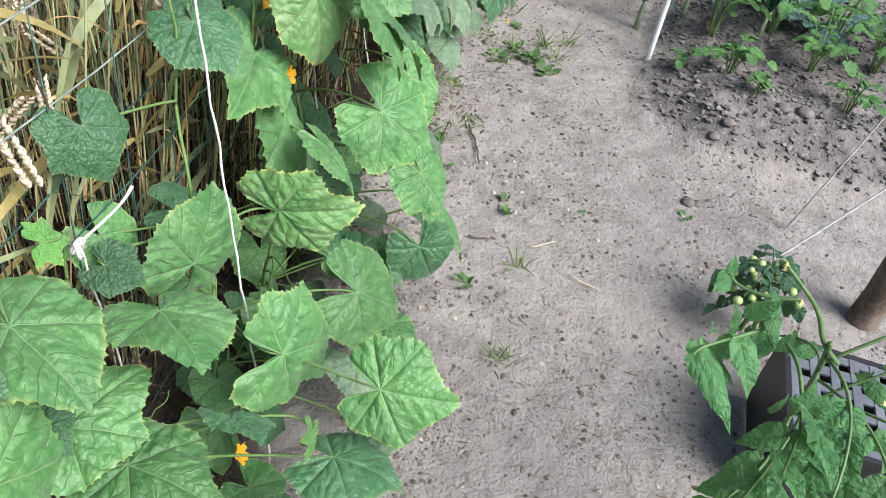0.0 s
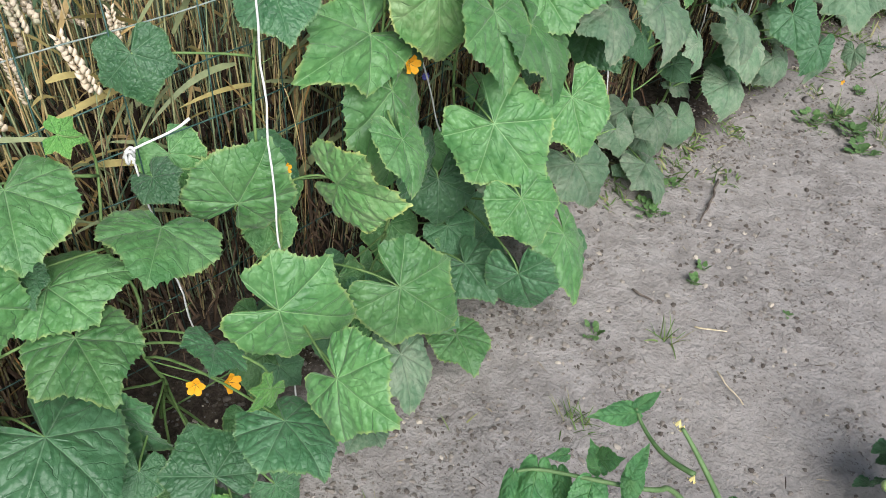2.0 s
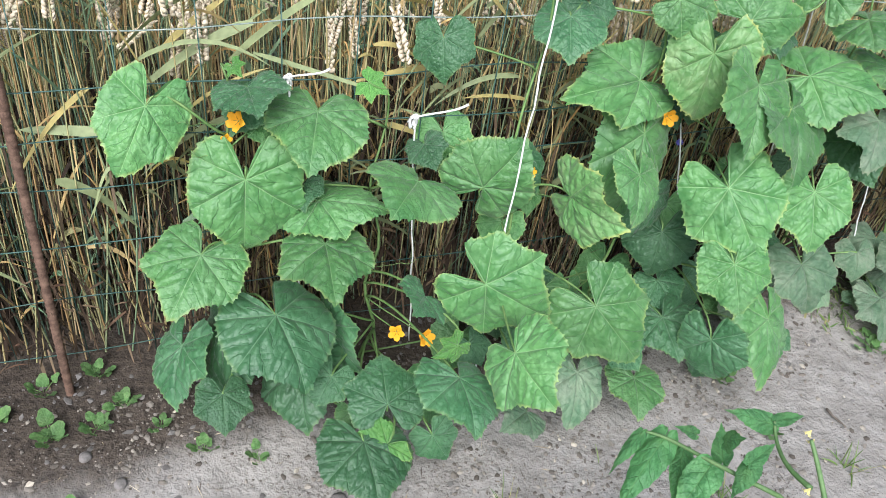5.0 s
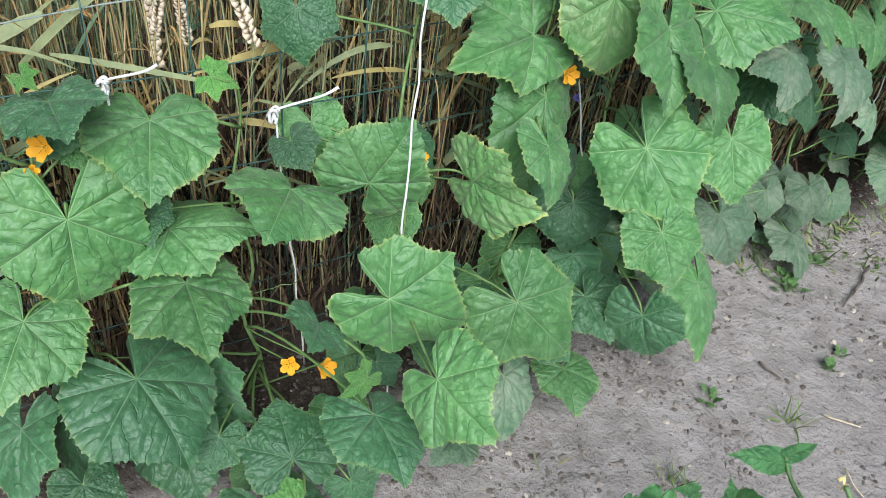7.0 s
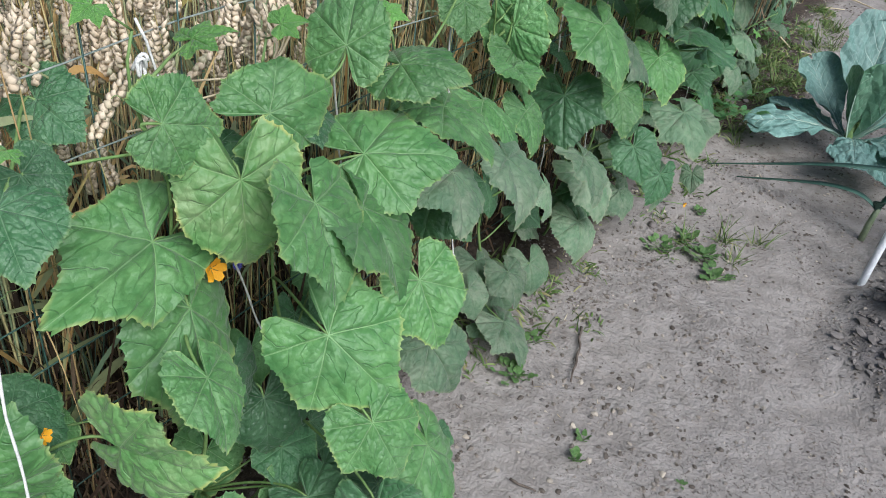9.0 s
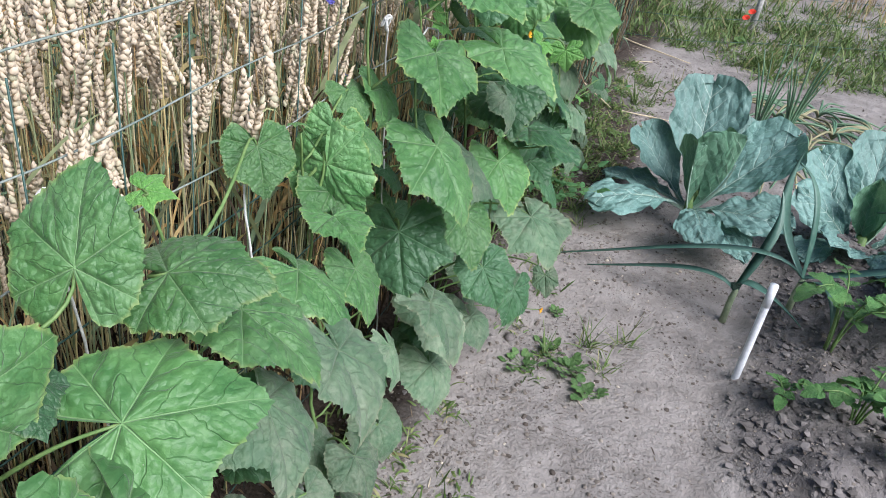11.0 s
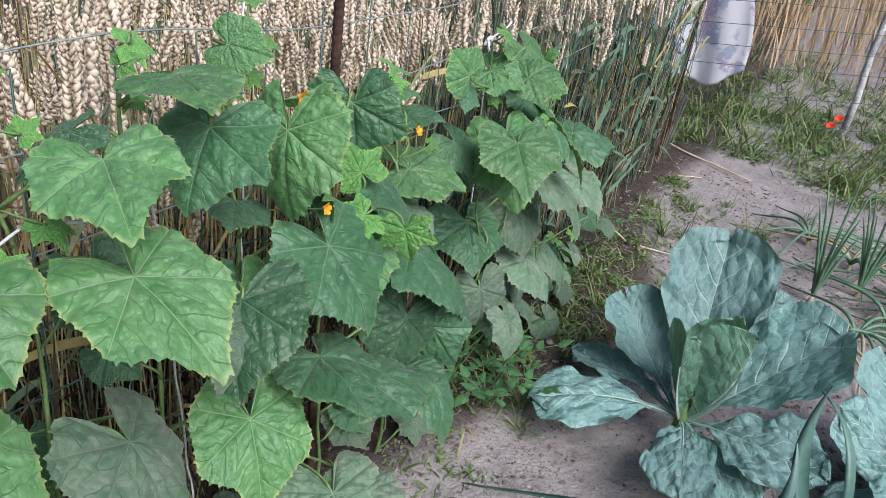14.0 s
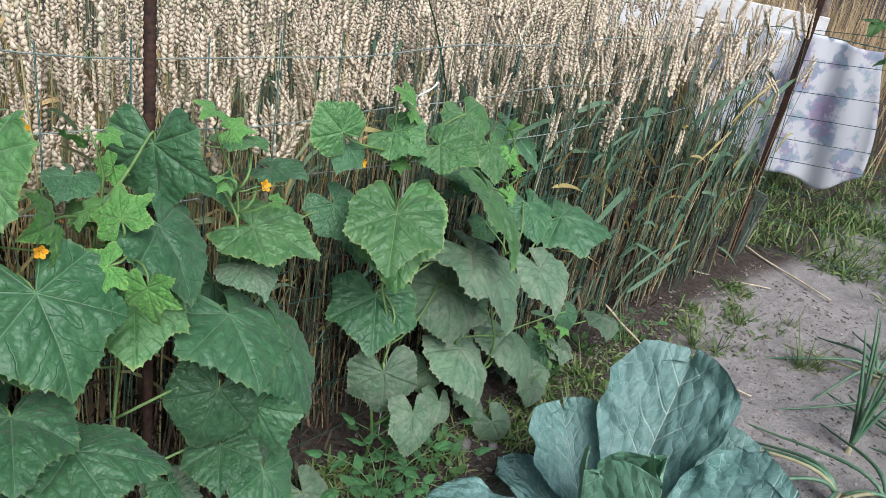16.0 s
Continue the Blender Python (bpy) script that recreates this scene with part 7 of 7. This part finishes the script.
# things along the path
def marker_pipe():
    t = thing("marker_pipe", "white plastic pipe stuck upright in the soil as a marker", "pipe", (0.914, 3.262, 0.0))
    n, r = 14, 0.0105
    v, f = [], []
    for z in (-0.12, 0.31):
        for k in range(n):
            a = 6.2832 * k / n
            v.append((r * math.cos(a), r * math.sin(a), z))
    for z in (0.31, 0.24):
        for k in range(n):
            a = 6.2832 * k / n
            v.append((r * 0.8 * math.cos(a), r * 0.8 * math.sin(a), z))
    for b in (0, 1, 2):
        for k in range(n):
            f.append((b * n + k, b * n + (k + 1) % n, (b + 1) * n + (k + 1) % n, (b + 1) * n + k))
    part("pipe", mesh("pipe", v, f, M_PIPE, False), t)
    rod("plug", [(0, 0, 0.235), (0, 0, 0.298)], 0.0082, M_RUST, t, "rusty brown core", 10)
    rod("sleeve", [(0, 0, 0.245), (0, 0, 0.311)], 0.0112, M_PIPE, t, "short overlapping sleeve", 14)


marker_pipe()


def stake():
    t = thing("wooden_post", "weathered dark wooden post set in the sandy soil", "post", (1.54, 2.07, 0.0))
    pts = [(0.0, 0.0, -0.1 + 0.06 * i) for i in range(24)]
    v, f = tube(pts, [0.040 + 0.002 * math.sin(i * 1.7) for i in range(24)], 14)
    v = [p + Vector((noise.noise(p * 9), noise.noise(p * 9 + Vector((5, 0, 0))), 0)) * 0.005 for p in v]
    part("post", mesh("post", v, f, M_WOOD), t)
    s = thing("guy_string", "white string tied from the post to the ground", "string", (1.368, 2.402, 0.0), "strings beside the path")
    rod("cord", [(0.0, 0.0, -0.01), (0.024, -0.048, 0.22), (0.047, -0.094, 0.45), (0.10, -0.20, 0.95)], 0.0026, M_STRING, s)
    s = thing("guy_string", "white string tied from the post to the ground", "string", (1.121, 2.003, 0.0), "strings beside the path")
    rod("cord", [(0.0, 0.0, -0.01), (0.13, 0.01, 0.18), (0.269, 0.037, 0.40), (0.55, 0.09, 0.84)], 0.0026, M_STRING, s)


stake()


def crate():
    t = thing("plastic_crate", "upturned plastic crate with a pierced grey base beside the tomatoes", "crate", (1.40, 1.52, 0.0))
    t.rotation_euler = (0, 0, radians(-4))
    bm = bmesh.new()

    def bar(x0, x1, y0, y1, z0, z1):
        r = bmesh.ops.create_cube(bm, size=1)
        for v in r["verts"]:
            v.co = Vector((x0 + (v.co.x + 0.5) * (x1 - x0), y0 + (v.co.y + 0.5) * (y1 - y0), z0 + (v.co.z + 0.5) * (z1 - z0)))

    bars = [(x - 0.009, x + 0.009, -0.128, 0.128, 0.198, 0.206) for x in (-0.19 + i * 0.0422 for i in range(10))]
    bars += [(-0.198, 0.198, y - 0.013, y + 0.013, 0.1995, 0.2045) for y in (-0.12 + j * 0.048 for j in range(6))]
    for b in bars:
        bm = bmesh.new()
        bar(*b)
        me = bpy.data.meshes.new("crate_bar")
        bm.to_mesh(me)
        me.materials.append(M_CRATE)
        part("base_bar", me, t, "grey bar of the pierced base")
    bm = bmesh.new()
    for y0, y1 in ((-0.14, -0.128), (0.128, 0.14)):
        bar(-0.21, 0.21, y0, y1, 0.0, 0.208)
    for x0, x1 in ((-0.21, -0.198), (0.198, 0.21)):
        bar(x0, x1, -0.128, 0.128, 0.0, 0.208)
    me = bpy.data.meshes.new("crate_wall")
    bm.to_mesh(me)
    me.materials.append(M_CRATEDARK)
    part("wall", me, t, "black crate walls")


crate()


def stick(name, label, pts, r, mat, cat="stick"):
    o = Vector(pts[0])
    t = thing(name, label, cat, o, "sticks and straws")
    q = []
    for a, b in zip(pts, pts[1:]):
        q += [Vector(a).lerp(Vector(b), i / 6) - o for i in range(6)]
    q.append(Vector(pts[-1]) - o)
    q = [p + Vector((0.002 * math.sin(i * 1.7), 0.002 * math.cos(i * 1.3), 0)) for i, p in enumerate(q)]
    rod("shaft", q, [r * (1 + 0.15 * math.sin(i * 2.1)) * (1.0 if i < len(q) - 3 else 0.75) for i in range(len(q))], mat, t)


stick("stick", "thin dark twig lying on the sandy path", [(0.365, 2.51, -0.002), (0.405, 2.42, 0.0), (0.435, 2.32, -0.002)], 0.0034, M_TWIG)
stick("stick", "short dark twig lying on the path", [(0.47, 1.98, -0.004), (0.53, 1.99, -0.004)], 0.003, M_TWIG)
stick("straw", "long pale dry stalk lying on the ground", [(-0.26, 6.38, 0.03), (0.1, 6.25, 0.0), (0.45, 6.16, -0.015)], 0.0045, M_DRYSTRAW, "straw")
stick("straw", "long pale dry stalk lying on the ground", [(-0.04, 5.79, 0.0), (0.1, 5.9, -0.02), (0.25, 6.02, -0.02)], 0.004, M_DRYSTRAW, "straw")
stick("straw", "long pale dry stalk lying on the ground", [(0.05, 5.02, 0.1), (0.2, 5.08, -0.01), (0.55, 5.16, -0.02)], 0.0035, M_DRYSTRAW, "straw")
stick("straw", "short pale straw lying on the path", [(0.64, 2.00, -0.004), (0.70, 2.05, -0.004)], 0.002, M_DRYSTRAW, "straw")
stick("straw", "short pale straw lying on the path", [(0.75, 1.93, -0.004), (0.84, 1.90, -0.004)], 0.0018, M_DRYSTRAW, "straw")


def stone(at, r, seed):
    bm = bmesh.new()
    bmesh.ops.create_icosphere(bm, subdivisions=3, radius=r)
    for v in bm.verts:
        v.co *= 1 + 0.22 * noise.noise(v.co / r * 1.1 + Vector((seed, 0, 0)))
        v.co.z *= 0.65
    me = bpy.data.meshes.new("stone")
    bm.to_mesh(me)
    me.materials.append(M_STONE)
    me.shade_smooth()
    ob = tagged(new("stone", me), "small grey stone lying on the soil", "stone", "stones")
    ob.location = (at[0], at[1], humps(*at)[0] + r * 0.3)


for k, (x, y, r) in enumerate(((0.425, 0.815, 0.016), (0.23, 0.36, 0.012), (0.30, 0.42, 0.012), (1.07, 2.40, 0.020), (1.10, 2.41, 0.014), (1.44, 2.95, 0.030), (1.36, 2.93, 0.024), (1.75, 3.08, 0.036), (0.19, 4.18, 0.022), (0.24, 4.24, 0.014), (1.18, 2.80, 0.022), (1.14, 2.74, 0.02), (0.31, 3.12, 0.015))):
    stone((x, y), r, k * 3.3)
